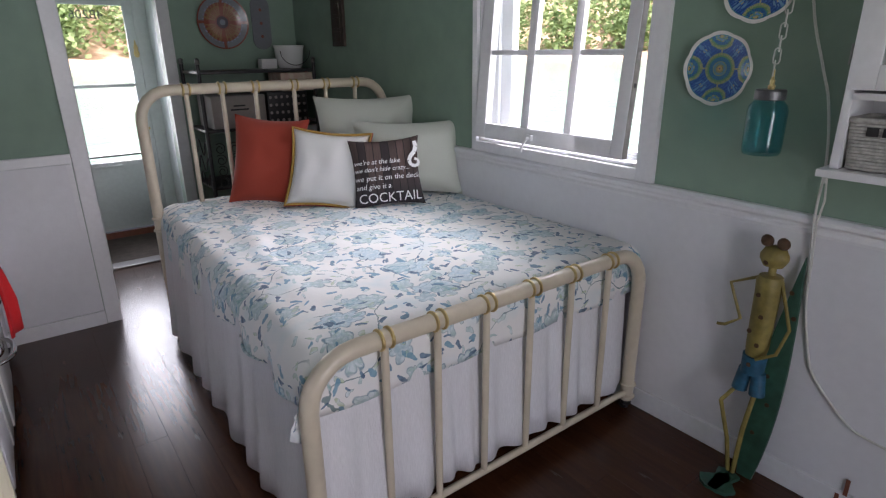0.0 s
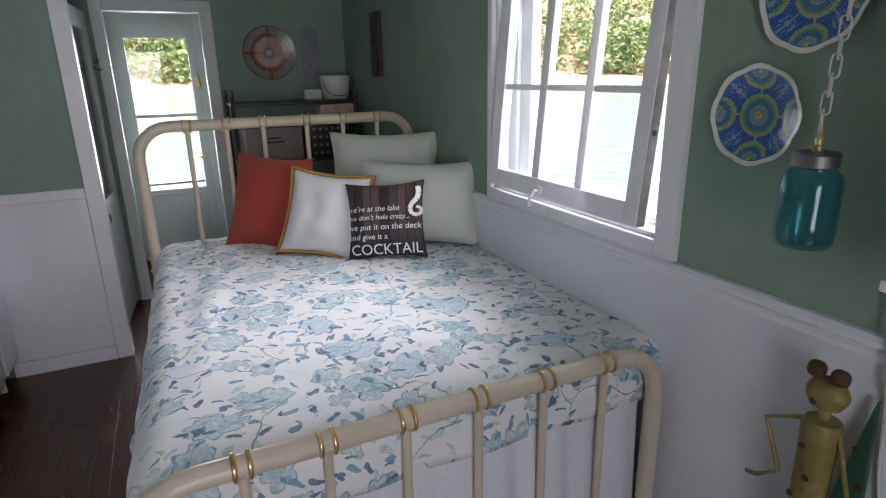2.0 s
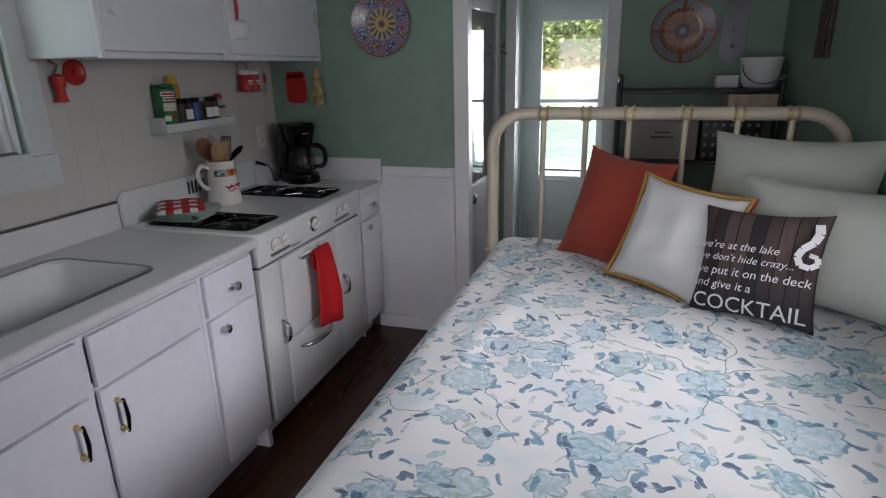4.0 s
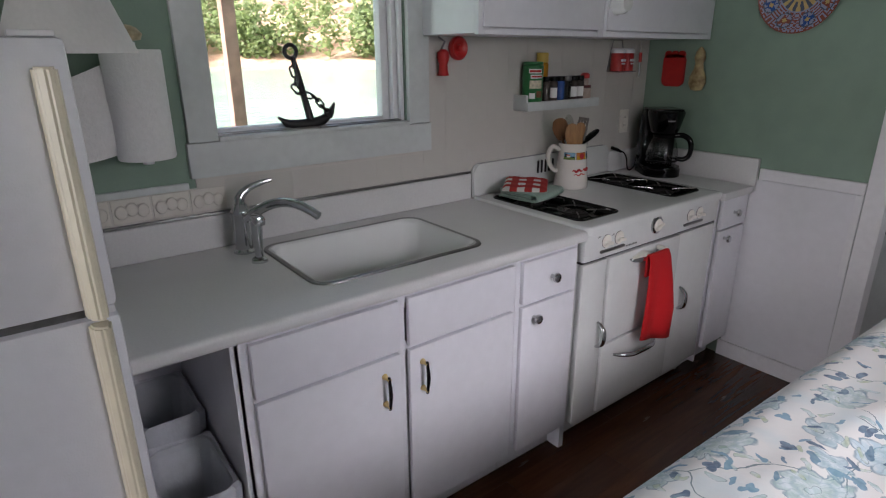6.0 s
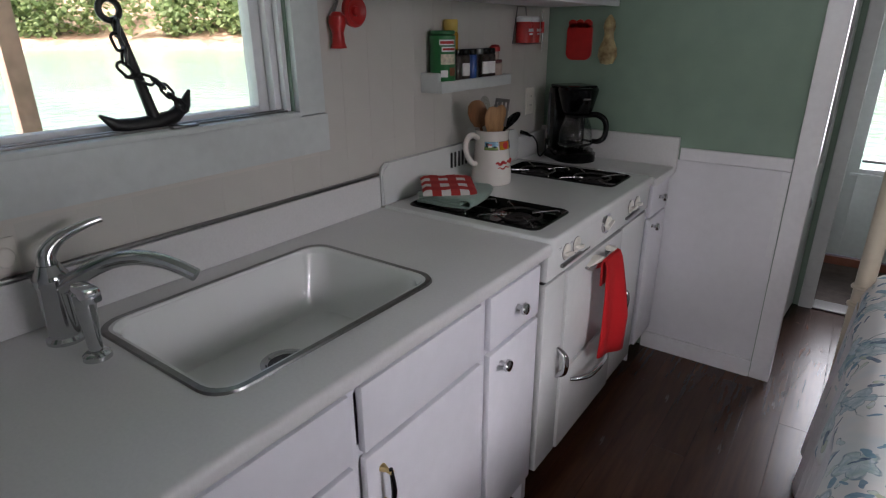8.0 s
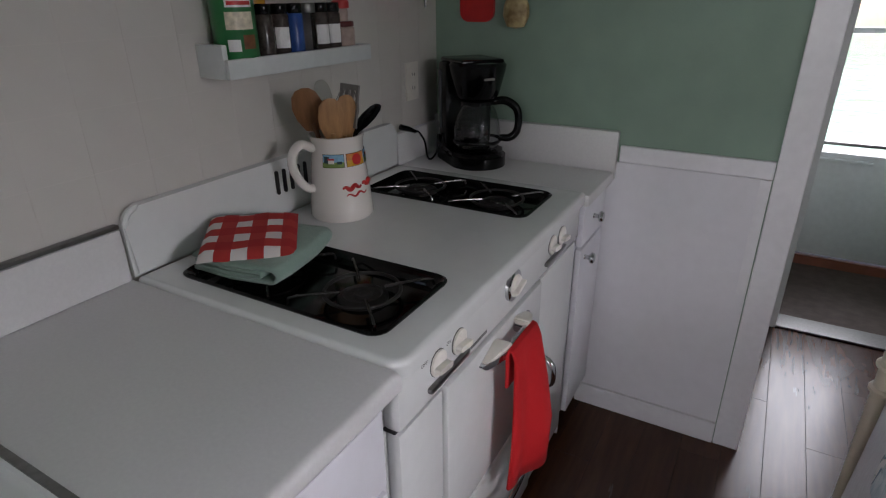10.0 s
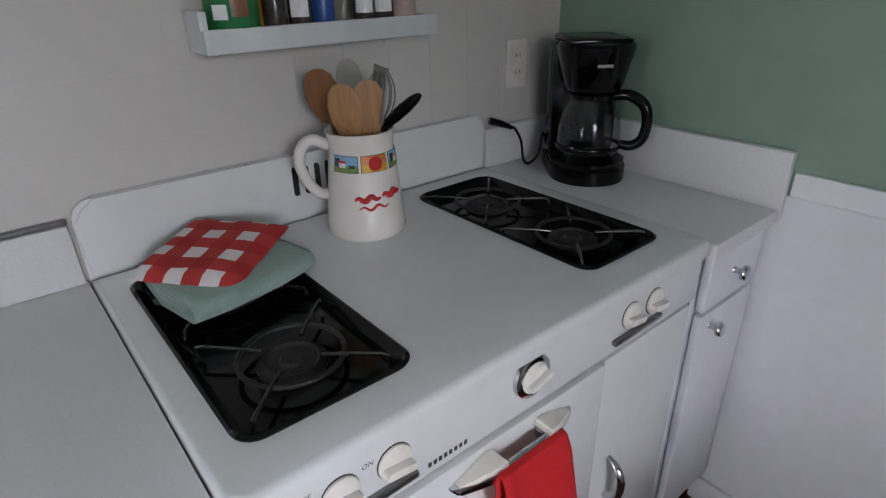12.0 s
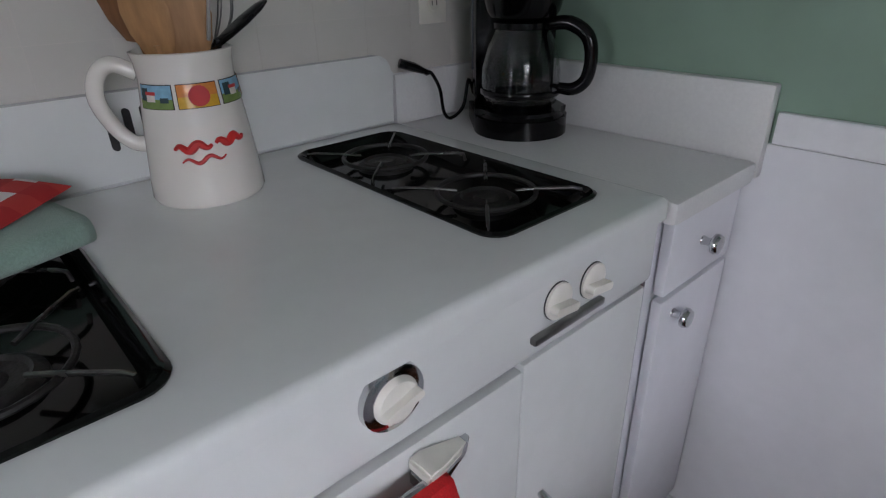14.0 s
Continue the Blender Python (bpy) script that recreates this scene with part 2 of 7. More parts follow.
def part(name, bm, material, parent, label="", smooth=True):
    """A mesh, built in world places, as one part of a thing or of a part."""
    ob = mesh_object(name, bm, material, ORIGIN[parent], smooth)
    ob.parent = parent
    ORIGIN[ob] = ORIGIN[parent]
    return tagged(ob, label)


def single(name, bm, material, at, label, category, group="", kind="", smooth=True):
    """A thing that is one mesh, built in world places."""
    ob = mesh_object(name, bm, material, at, smooth)
    ob.location = at
    ORIGIN[ob] = Vector(at)
    return tagged(ob, label, category, group, kind)


def structure(name, bm, material, label, category):
    return single(name, bm, material, (0, 0, 0), label, category, kind="structure", smooth=False)


# ---- the room: walls, floor, ceiling ----
KX, WX, PY, EY, BY, CZ = -0.78, 1.935, 3.69, 4.6, -1.4, 2.12
PX = 0.345


def wall_with_hole(u0, u1, z0, z1, hu0, hu1, hz0, hz1, put):
    """Four blocks round an opening; put(bm, u0, u1, z0, z1) lays one block."""
    bm = bmesh.new()
    put(bm, u0, hu0, z0, z1)
    put(bm, hu1, u1, z0, z1)
    put(bm, hu0, hu1, hz1, z1)
    if hz0 > z0:
        put(bm, hu0, hu1, z0, hz0)
    return bm


def along_y(xa, xb):
    return lambda bm, u0, u1, z0, z1: box(bm, xa, xb, u0, u1, z0, z1)


def along_x(ya, yb):
    return lambda bm, u0, u1, z0, z1: box(bm, u0, u1, ya, yb, z0, z1)


floor = structure("floor", boxes((KX - 0.12, WX + 0.12, BY - 0.1, EY + 0.02, -0.12, -0.006)), SUBFLOOR, "dark walnut plank floor with a worn gloss", "floor")
wall_west = structure("wall_west", wall_with_hole(BY, EY, 0, CZ, 1.53, 2.212, 1.2, 1.97, along_y(KX - 0.12, KX)), GREEN, "sage green kitchen wall with a window", "wall")
wall_east = structure("wall_east", wall_with_hole(BY, EY, 0, CZ, 1.5, 2.44, 1.0, 1.86, along_y(WX, WX + 0.12)), GREEN, "sage green wall above white wainscot", "wall")
wall_north = structure("wall_north", wall_with_hole(KX - 0.12, WX + 0.12, 0, CZ, 0.43, 0.98, 0, 1.88, along_x(EY, EY + 0.09)), GREEN, "dark sage green end wall with a doorway", "wall")
# Wall is unseen; its opening is inferred and narrowed to shape the light.
wall_south = structure("wall_south", wall_with_hole(KX - 0.12, WX + 0.12, 0, CZ, -0.1, 0.8, 0.4, 2.0, along_x(BY - 0.1, BY)), GREEN, "sage green rear wall, out of view, with an inferred opening", "wall")
partition = structure("wall_partition", boxes((KX, PX - 0.075, PY, PY + 0.06, 0, CZ)), GREEN, "short sage green partition wall", "wall")
# Eaves are out of view, added to keep high sky light out.
structure("roof_eave", boxes((WX + 0.12, WX + 0.95, BY - 0.1, 5.6, CZ, CZ + 0.06), (KX - 1.3, KX - 0.12, BY - 0.1, 5.6, 2.42, 2.48)), CEILM, "unseen deck roof, added to block high sky light", "roof")
# Never in view; kept grey so that it bounces less light.
structure("ceiling", boxes((KX - 0.12, WX + 0.12, BY - 0.1, 5.6, CZ, CZ + 0.08)), CEILM, "plain grey-white boarded ceiling", "ceiling")

# partition: post, wainscot panel, rail, stile and base
structure("trim_partition_post", boxes((PX - 0.075, PX, PY - 0.012, PY + 0.072, 0, CZ), bevel=0.003), WHITE, "white painted partition end post", "trim")
structure("trim_partition_panel", boxes((-0.19, PX - 0.078, PY - 0.006, PY, 0.08, 0.90)), WAINSCOT, "white wainscot panel", "trim")
structure("trim_partition_rail", boxes((-0.14, PX - 0.077, PY - 0.014, PY, 0.902, 0.952), bevel=0.004), WHITE, "white chair rail", "trim")
structure("trim_partition_stile", boxes((PX - 0.105, PX - 0.079, PY - 0.010, PY - 0.0062, 0.55, 0.90)), WHITE, "white panel stile", "trim")
structure("baseboard_partition", boxes((-0.2, PX - 0.077, PY - 0.016, PY, 0, 0.078), bevel=0.004), WHITE, "white baseboard", "baseboard")

# east wall: wainscot, moulded chair rail, base
structure("trim_east_wainscot", boxes((WX - 0.006, WX, BY, EY, 0.09, 0.905)), WAINSCOT, "white wainscot panelling", "trim")
bm = bmesh.new()
prof = [(0, 0.885), (0.012, 0.885), (0.014, 0.895), (0.010, 0.905), (0.012, 0.915), (0.022, 0.925), (0.024, 0.938), (0.016, 0.948), (0, 0.95)]
slab(bm, [(x, z) for x, z in prof], EY - BY, Matrix(((-1, 0, 0, WX), (0, 0, -1, EY), (0, 1, 0, 0), (0, 0, 0, 1))))
structure("trim_east_chair_rail", bm, WHITE, "white moulded chair rail", "trim")
structure("baseboard_east", boxes((WX - 0.016, WX, BY, EY, 0, 0.088), bevel=0.004), WHITE, "white baseboard with chipped paint", "baseboard")
for i, (y, z, h) in enumerate(((0.62, 0.095, 0.05), (0.64, 0.05, 0.03))):
    structure("trim_chip_%d" % i, boxes((WX - 0.0175, WX - 0.0155, y, y + 0.012, z - 0.01, z + h)), REDBOARD, "flaked paint showing red wood", "chipped paint")

# west wall: tileboard behind the kitchen, joints recessed
TB0, TB1 = 1.0, PY
structure("trim_tileboard", boxes((KX, KX + 0.004, TB0, 1.452, 0.86, 1.065), (KX, KX + 0.004, 1.452, PY, 0.86, 1.104), (KX, KX + 0.004, 2.287, PY, 1.104, 1.52)), GROUT, "cream tileboard splash panel", "trim")
structure("trim_tileboard_edge", boxes((KX, KX + 0.014, TB0, 1.43, 1.065, 1.085), bevel=0.003), CASING, "white edging strip over tileboard", "trim")

# kitchen window
win = thing("window_1", (KX, 1.86, 1.2), "grey-white painted kitchen window over the sink", "window", kind="structure")
part("casing", boxes((KX - 0.001, KX + 0.02, 1.445, 1.53, 1.20, 2.05), (KX - 0.001, KX + 0.02, 2.216, 2.306, 1.20, 2.05), (KX - 0.001, KX + 0.02, 1.445, 2.28, 1.97, 2.05), (KX - 0.001, KX + 0.022, 1.438, 2.312, 1.096, 1.198), bevel=0.003), CASING, win)
part("window_sill", boxes((KX - 0.12, KX + 0.03, 1.53, 2.212, 1.198, 1.212), bevel=0.004), CASING, win)
part("window_frame", boxes((KX - 0.1, KX - 0.06, 1.531, 1.546, 1.212, 1.969), (KX - 0.1, KX - 0.06, 2.150, 2.211, 1.212, 1.969), (KX - 0.1, KX - 0.06, 1.546, 2.150, 1.213, 1.226), (KX - 0.1, KX - 0.06, 1.546, 2.150, 1.95, 1.969), (KX - 0.058, KX - 0.03, 2.178, 2.211, 1.212, 1.969), (KX - 0.028, KX - 0.008, 2.196, 2.211, 1.212, 1.969), (KX - 0.058, KX - 0.02, 1.531, 1.541, 1.212, 1.969), bevel=0.003), WHITE, win)
part("track", boxes((KX - 0.02, KX - 0.012, 1.535, 2.19, 1.2125, 1.219), (KX - 0.005, KX + 0.002, 1.535, 2.19, 1.2125, 1.217)), STEEL, win)
part("latch", boxes((KX + 0.006, KX + 0.026, 1.86, 1.92, 1.2122, 1.218), bevel=0.002), STEEL, win)
p = part("pane", boxes((KX - 0.082, KX - 0.078, 1.546, 2.150, 1.226, 1.95)), PANE, win)
p.visible_shadow = False

# side window with its sash tilted in
win2 = thing("window_2", (WX, 1.9, 1.0), "white side window with six panes, sash tilted inward", "window", kind="structure")
part("casing", boxes((WX - 0.024, WX + 0.001, 1.428, 1.5, 0.951, 1.94), (WX - 0.020, WX + 0.001, 2.44, 2.475, 0.951, 1.94), (WX - 0.024, WX + 0.001, 1.5, 2.44, 1.86, 1.94), (WX - 0.024, WX + 0.001, 1.5, 2.44, 0.951, 0.999), bevel=0.004), WHITE, win2)
part("reveal", boxes((WX + 0.0, WX + 0.13, 1.5, 1.512, 1.0, 1.86), (WX + 0.0, WX + 0.13, 2.428, 2.44, 1.0, 1.86), (WX + 0.0, WX + 0.13, 1.512, 2.428, 1.848, 1.86), (WX, WX + 0.16, 1.512, 2.428, 0.985, 1.012), bevel=0.002), WHITE, win2)
part("outer_frame", boxes((WX + 0.08, WX + 0.12, 1.512, 1.54, 1.012, 1.848), (WX + 0.08, WX + 0.12, 2.30, 2.428, 1.012, 1.848), (WX + 0.06, WX + 0.079, 2.37, 2.428, 1.012, 1.848), (WX + 0.08, WX + 0.12, 1.54, 2.30, 1.012, 1.04), (WX + 0.066, WX + 0.079, 1.54, 2.37, 1.012, 1.024), bevel=0.003), WHITE, win2)
SASH = Matrix.Translation((1.996, 0, 1.845)) @ Matrix.Rotation(radians(4.9), 4, "Y")


def tilted(bm):
    bmesh.ops.transform(bm, matrix=SASH, verts=bm.verts)
    return bm


SH, S0, S1, SR, SL_ = 0.825, 1.552, 2.418, 0.055, 0.072
rows = [(-0.04, 0, S0, S0 + SR, -SH, 0), (-0.04, 0, S1 - SL_, S1, -SH, 0), (-0.04, 0, S0 + SR, S1 - SL_, -SH, -SH + 0.07), (-0.04, 0, S0 + SR, S1 - SL_, -0.06, 0)]
sash = part("sash", tilted(boxes(*rows, bevel=0.005)), WHITE, win2, "white painted timber sash")
part("sash_edge", tilted(boxes((-0.035, -0.005, S0 - 0.002, S0, -SH + 0.004, -0.004))), mat("weathered grey sash edge", (0.30, 0.28, 0.26), 0.7, grain=0.2, scale=30, stain=0.4, stain_scale=6), sash, "weathered bare sash edge")
CUTS = (S0 + SR, 1.818, 1.858, 2.066, 2.112, S1 - SL_)
muntins = [(-0.034, -0.006, CUTS[1], CUTS[2], -SH + 0.07, -0.06), (-0.034, -0.006, CUTS[3], CUTS[4], -SH + 0.07, -0.06)]
muntins += [(-0.033, -0.007, CUTS[2 * k], CUTS[2 * k + 1], -0.443, -0.421) for k in range(3)]
for r in muntins:
    part("muntin", tilted(boxes(r, bevel=0.004)), WHITE, sash)
for k in range(3):
    for z0, z1 in ((-SH + 0.07, -0.443), (-0.421, -0.06)):
        p = part("pane", tilted(boxes((-0.021, -0.018, CUTS[2 * k], CUTS[2 * k + 1], z0, z1))), PANE, sash)
        p.visible_shadow = False
bm = boxes((-0.056, -0.04, 2.02, 2.05, -SH + 0.02, -SH + 0.045), bevel=0.003)
tube(bm, [(-0.05, 2.035, -SH + 0.03), (-0.07, 2.03, -SH + 0.03), (-0.075, 2.05, -SH - 0.005), (-0.072, 2.055, -SH - 0.03)], 0.006, 8)
part("latch", tilted(bm), WHITE, sash, "white painted sash latch")
part("catch_hole", tilted(lathe(bmesh.new(), [(0.009, 0), (0.009, 0.004)], 12, Matrix.Translation((-0.02, S0 + 0.001, -0.55)) @ Matrix.Rotation(radians(90), 4, "X"))), BLACKMT, sash)

# doorway in the end wall with casing, threshold
structure("trim_doorway_casing", boxes((0.365, 0.43, EY - 0.018, EY + 0.001, 0, 1.95), (0.98, 1.055, EY - 0.018, EY + 0.001, 0, 1.95), (0.43, 0.98, EY - 0.018, EY + 0.001, 1.88, 1.95), bevel=0.004), CASING, "greyed white door casing", "trim")
structure("trim_threshold", boxes((0.43, 0.98, EY - 0.01, EY + 0.11, 0.001, 0.012), bevel=0.003), STEEL, "bright metal threshold strip", "threshold")
structure("wall_porch", boxes((0.28, 0.34, EY + 0.09, 5.42, 0, CZ), (1.08, 1.14, EY + 0.09, 5.42, 0, CZ), (0.2, 0.36, 5.42, 5.5, 0, CZ), (0.99, 1.2, 5.42, 5.5, 0, CZ), (0.36, 0.99, 5.42, 5.5, 1.93, CZ)), CASING, "greyed white porch walls", "wall")
structure("floor_porch", boxes((0.2, 1.2, EY + 0.09, 5.7, -0.1, -0.004)), PORCHFL, "dark porch floor boards", "floor")
structure("trim_porch_kick", boxes((0.345, 1.075, 5.395, 5.418, 0, 0.05)), REDBOARD, "red-brown kick board", "trim")

# storm door
storm = thing("door_1", (0.67, 5.45, 0.055), "grey-white storm door with two glass lights", "door", kind="structure")
part("frame", boxes((0.362, 0.49, 5.425, 5.46, 0.055, 1.928), (0.92, 0.988, 5.425, 5.46, 0.055, 1.928), (0.49, 0.92, 5.425, 5.46, 1.775, 1.928), (0.49, 0.92, 5.425, 5.46, 0.055, 0.615), (0.49, 0.92, 5.43, 5.455, 1.185, 1.21), bevel=0.003), CASING, storm)
part("rail", boxes((0.495, 0.915, 5.422, 5.45, 0.655, 0.672), bevel=0.002), STEEL, storm)
for z0, z1 in ((0.615, 1.185), (1.21, 1.775)):
    p = part("pane", boxes((0.49, 0.92, 5.44, 5.444, z0, z1)), PANE, storm)
    p.visible_shadow = False
part("sill_bar", boxes((0.45, 0.72, 5.395, 5.425, 0.575, 0.59), bevel=0.004), CASING, storm)
bm = tube(bmesh.new(), [(0.955, 5.425, 0.86), (0.955, 5.39, 0.86)], 0.012)
tube(bm, [(0.955, 5.39, 0.86), (0.90, 5.385, 0.865)], 0.008)
part("door_handle", bm, BRASS, storm, "small brass lever handle")

# inner door, standing open
leaf = thing("door_2", (0.33, 4.5, 0.01), "white half-glazed door standing open against the partition", "door", kind="structure")
LEAF = Matrix.Translation((0.338, 4.585, 0)) @ Matrix.Rotation(radians(-4.0), 4, "Z")


def hung(bm):
    bmesh.ops.transform(bm, matrix=LEAF, verts=bm.verts)
    return bm


part("leaf_frame", hung(boxes((-0.035, 0, -0.78, -0.68, 0.01, 1.87), (-0.035, 0, -0.1, 0, 0.01, 1.87), (-0.035, 0, -0.68, -0.1, 1.76, 1.87), (-0.035, 0, -0.68, -0.1, 0.01, 0.80), bevel=0.004)), CASING, leaf)
p = part("pane", hung(boxes((-0.019, -0.015, -0.68, -0.1, 0.80, 1.76))), DOORGLASS, leaf)
p.visible_shadow = False
part("door_knob", hung(lathe(bmesh.new(), [(0.012, 0), (0.012, 0.03), (0.026, 0.04), (0.026, 0.055), (0.012, 0.062)], 16, Matrix.Translation((0, -0.735, 0.75)) @ Matrix.Rotation(radians(90), 4, "Y"))), STEEL, leaf)
bm = tube(bmesh.new(), [(0.0, -0.03, 1.58), (0.03, -0.05, 1.575), (0.035, -0.07, 1.60)], 0.004, 6)
tube(bm, [(0.0, -0.03, 1.55), (0.03, -0.03, 1.535), (0.05, -0.06, 1.535)], 0.004, 6)
part("coat_hook", hung(bm), BLACKMT, leaf)

# ---- outside: lake, banks, woods ----
def noise_mix(name, a, b, scale, rough, bump=0.0, stretch=(1, 1, 1), bump_scale=1.0, spec=0.5):
    m = bpy.data.materials.new(name)
    m.use_nodes = True
    n, l = m.node_tree.nodes, m.node_tree.links
    s = n["Principled BSDF"]
    s.inputs["Roughness"].default_value, s.inputs["Specular IOR Level"].default_value = rough, spec
    tc, mp, t, r = n.new("ShaderNodeTexCoord"), n.new("ShaderNodeMapping"), n.new("ShaderNodeTexNoise"), n.new("ShaderNodeValToRGB")
    mp.inputs["Scale"].default_value = stretch
    t.inputs["Scale"].default_value, t.inputs["Detail"].default_value = scale, 6
    r.color_ramp.elements[0].position, r.color_ramp.elements[1].position = 0.35, 0.65
    r.color_ramp.elements[0].color, r.color_ramp.elements[1].color = (*a, 1), (*b, 1)
    l.new(tc.outputs["Object"], mp.inputs[0]), l.new(mp.outputs[0], t.inputs["Vector"]), l.new(t.outputs[0], r.inputs[0]), l.new(r.outputs[0], s.inputs["Base Color"])
    if bump:
        t2, bp = n.new("ShaderNodeTexNoise"), n.new("ShaderNodeBump")
        t2.inputs["Scale"].default_value, t2.inputs["Detail"].default_value = bump_scale, 5
        bp.inputs["Strength"].default_value, bp.inputs["Distance"].default_value = bump, 0.12
        l.new(mp.outputs[0], t2.inputs["Vector"]), l.new(t2.outputs[0], bp.inputs["Height"]), l.new(bp.outputs[0], s.inputs["Normal"])
    return m


WATER = noise_mix("green lake water", (0.22, 0.36, 0.29), (0.29, 0.43, 0.35), 0.15, 0.14, 0.6, (1, 1, 1), 1.6)
MUD = noise_mix("red clay bank", (0.36, 0.22, 0.14), (0.50, 0.36, 0.26), 0.8, 0.9, 0.5)
WOODS = bpy.data.materials.new("summer foliage")
WOODS.use_nodes = True
_n, _l = WOODS.node_tree.nodes, WOODS.node_tree.links
_g, _r = _n.new("ShaderNodeNewGeometry"), _n.new("ShaderNodeValToRGB")
_r.color_ramp.elements[0].color, _r.color_ramp.elements[1].color = (0.18, 0.25, 0.10, 1), (0.31, 0.38, 0.17, 1)
_l.new(_g.outputs["Random Per Island"], _r.inputs[0]), _l.new(_r.outputs[0], _n["Principled BSDF"].inputs["Base Color"])
_n["Principled BSDF"].inputs["Roughness"].default_value = 0.6
_t, _m = _n.new("ShaderNodeBsdfTranslucent"), _n.new("ShaderNodeMixShader")
_m.inputs[0].default_value = 0.45
_l.new(_r.outputs[0], _t.inputs[0]), _l.new(_n["Principled BSDF"].outputs[0], _m.inputs[1]), _l.new(_t.outputs[0], _m.inputs[2]), _l.new(_m.outputs[0], _n["Material Output"].inputs[0])

LAKE = -0.4
bm = bmesh.new()
lathe(bm, [(0.5, 0), (30, 0), (200, 0), (1800, 0)], 48, Matrix.Translation((0, 0, LAKE)), cap=False)
structure("water", bm, WATER, "green rippled lake water to the horizon", "water")

SHORE = 105.0


def shore_distance(a):
    return SHORE * (1.0 + 0.12 * math.sin(a * 2 + 0.5) + 0.06 * math.sin(a * 7))


bm = bmesh.new()
prev = None
for i in range(145):
    a = math.tau * i / 144
    row = []
    for d, z in ((-1, -0.4), (0, 0.02), (1.5, 1.0 + 0.3 * math.sin(i * 1.7)), (5, 1.6 + 0.3 * math.sin(i * 0.9)), (14, 4.5), (70, 24), (400, 60)):
        r = shore_distance(a) + d
        row.append(bm.verts.new((r * math.cos(a), r * math.sin(a), LAKE + z)))
    if prev:
        for k in range(len(row) - 1):
            bm.faces.new((prev[k], row[k], row[k + 1], prev[k + 1]))
    prev = row
structure("ground", bm, MUD, "red clay lake bank rising into woods", "ground")

rng = random.Random(4)
verts, faces = [], []
for i in range(1150):
    a = rng.uniform(0, math.tau)
    back = rng.random() ** 1.6 * 46 + 3
    r = shore_distance(a) + back
    base = LAKE + (1.5 + (back - 5) * 0.33 if back > 5 else 1.5)
    h, w = rng.uniform(8, 16) * (0.6 if back < 8 else 1), rng.uniform(2.2, 4.2)
    cx, cy = r * math.cos(a), r * math.sin(a)
    for k in range(230 if back < 22 else 120):
        u, v, t = rng.gauss(0, 0.45), rng.gauss(0, 0.45), rng.random() ** 0.8
        spread = w * (0.35 + 0.9 * math.sin(math.pi * min(0.96, 0.15 + 0.8 * t)))
        p = Vector((cx + u * spread, cy + v * spread, base + h * t))
        s = rng.uniform(0.35, 0.8)
        q = Euler((rng.uniform(-1, 1), rng.uniform(-1, 1), rng.uniform(0, 6.3))).to_matrix()
        b0 = len(verts)
        verts += [p + q @ Vector(c) * s for c in ((-0.5, -0.4, 0), (0.5, -0.35, 0.1), (0.7, 0.3, 0), (0, 0.6, 0.1), (-0.6, 0.2, 0))]
        faces.append((b0, b0 + 1, b0 + 2, b0 + 3, b0 + 4))
me = bpy.data.meshes.new("far_woods")
me.from_pydata([tuple(v) for v in verts], [], faces)
me.materials.append(WOODS)
tagged(new("far_woods", me), "summer green leafy woods along the far bank", "woods", kind="stuff")

# porch post and deck outside the kitchen window
POSTM = mat("weathered red post paint", (0.60, 0.36, 0.29), 0.7, grain=0.2, scale=20, stain=0.2, stain_scale=6, bump=0.3)
structure("deck_west", boxes((KX - 1.3, KX - 0.12, -1.5, 5.6, -0.2, -0.06)), PORCHFL, "dark side deck boards", "deck")
post = single("porch_post", boxes((-1.83, -1.77, 1.91, 1.97, -0.06, 2.42), bevel=0.006), POSTM, (-1.8, 1.94, -0.06), "weathered red-painted timber porch post on the deck", "post")

# ---- bed ----
BX0, BX1, FY, HY = 0.50, 1.875, 1.41, 3.28
bed = thing("iron_bed", (1.19, 2.35, 0), "cream enamelled iron double bed with gilt rings", "bed")


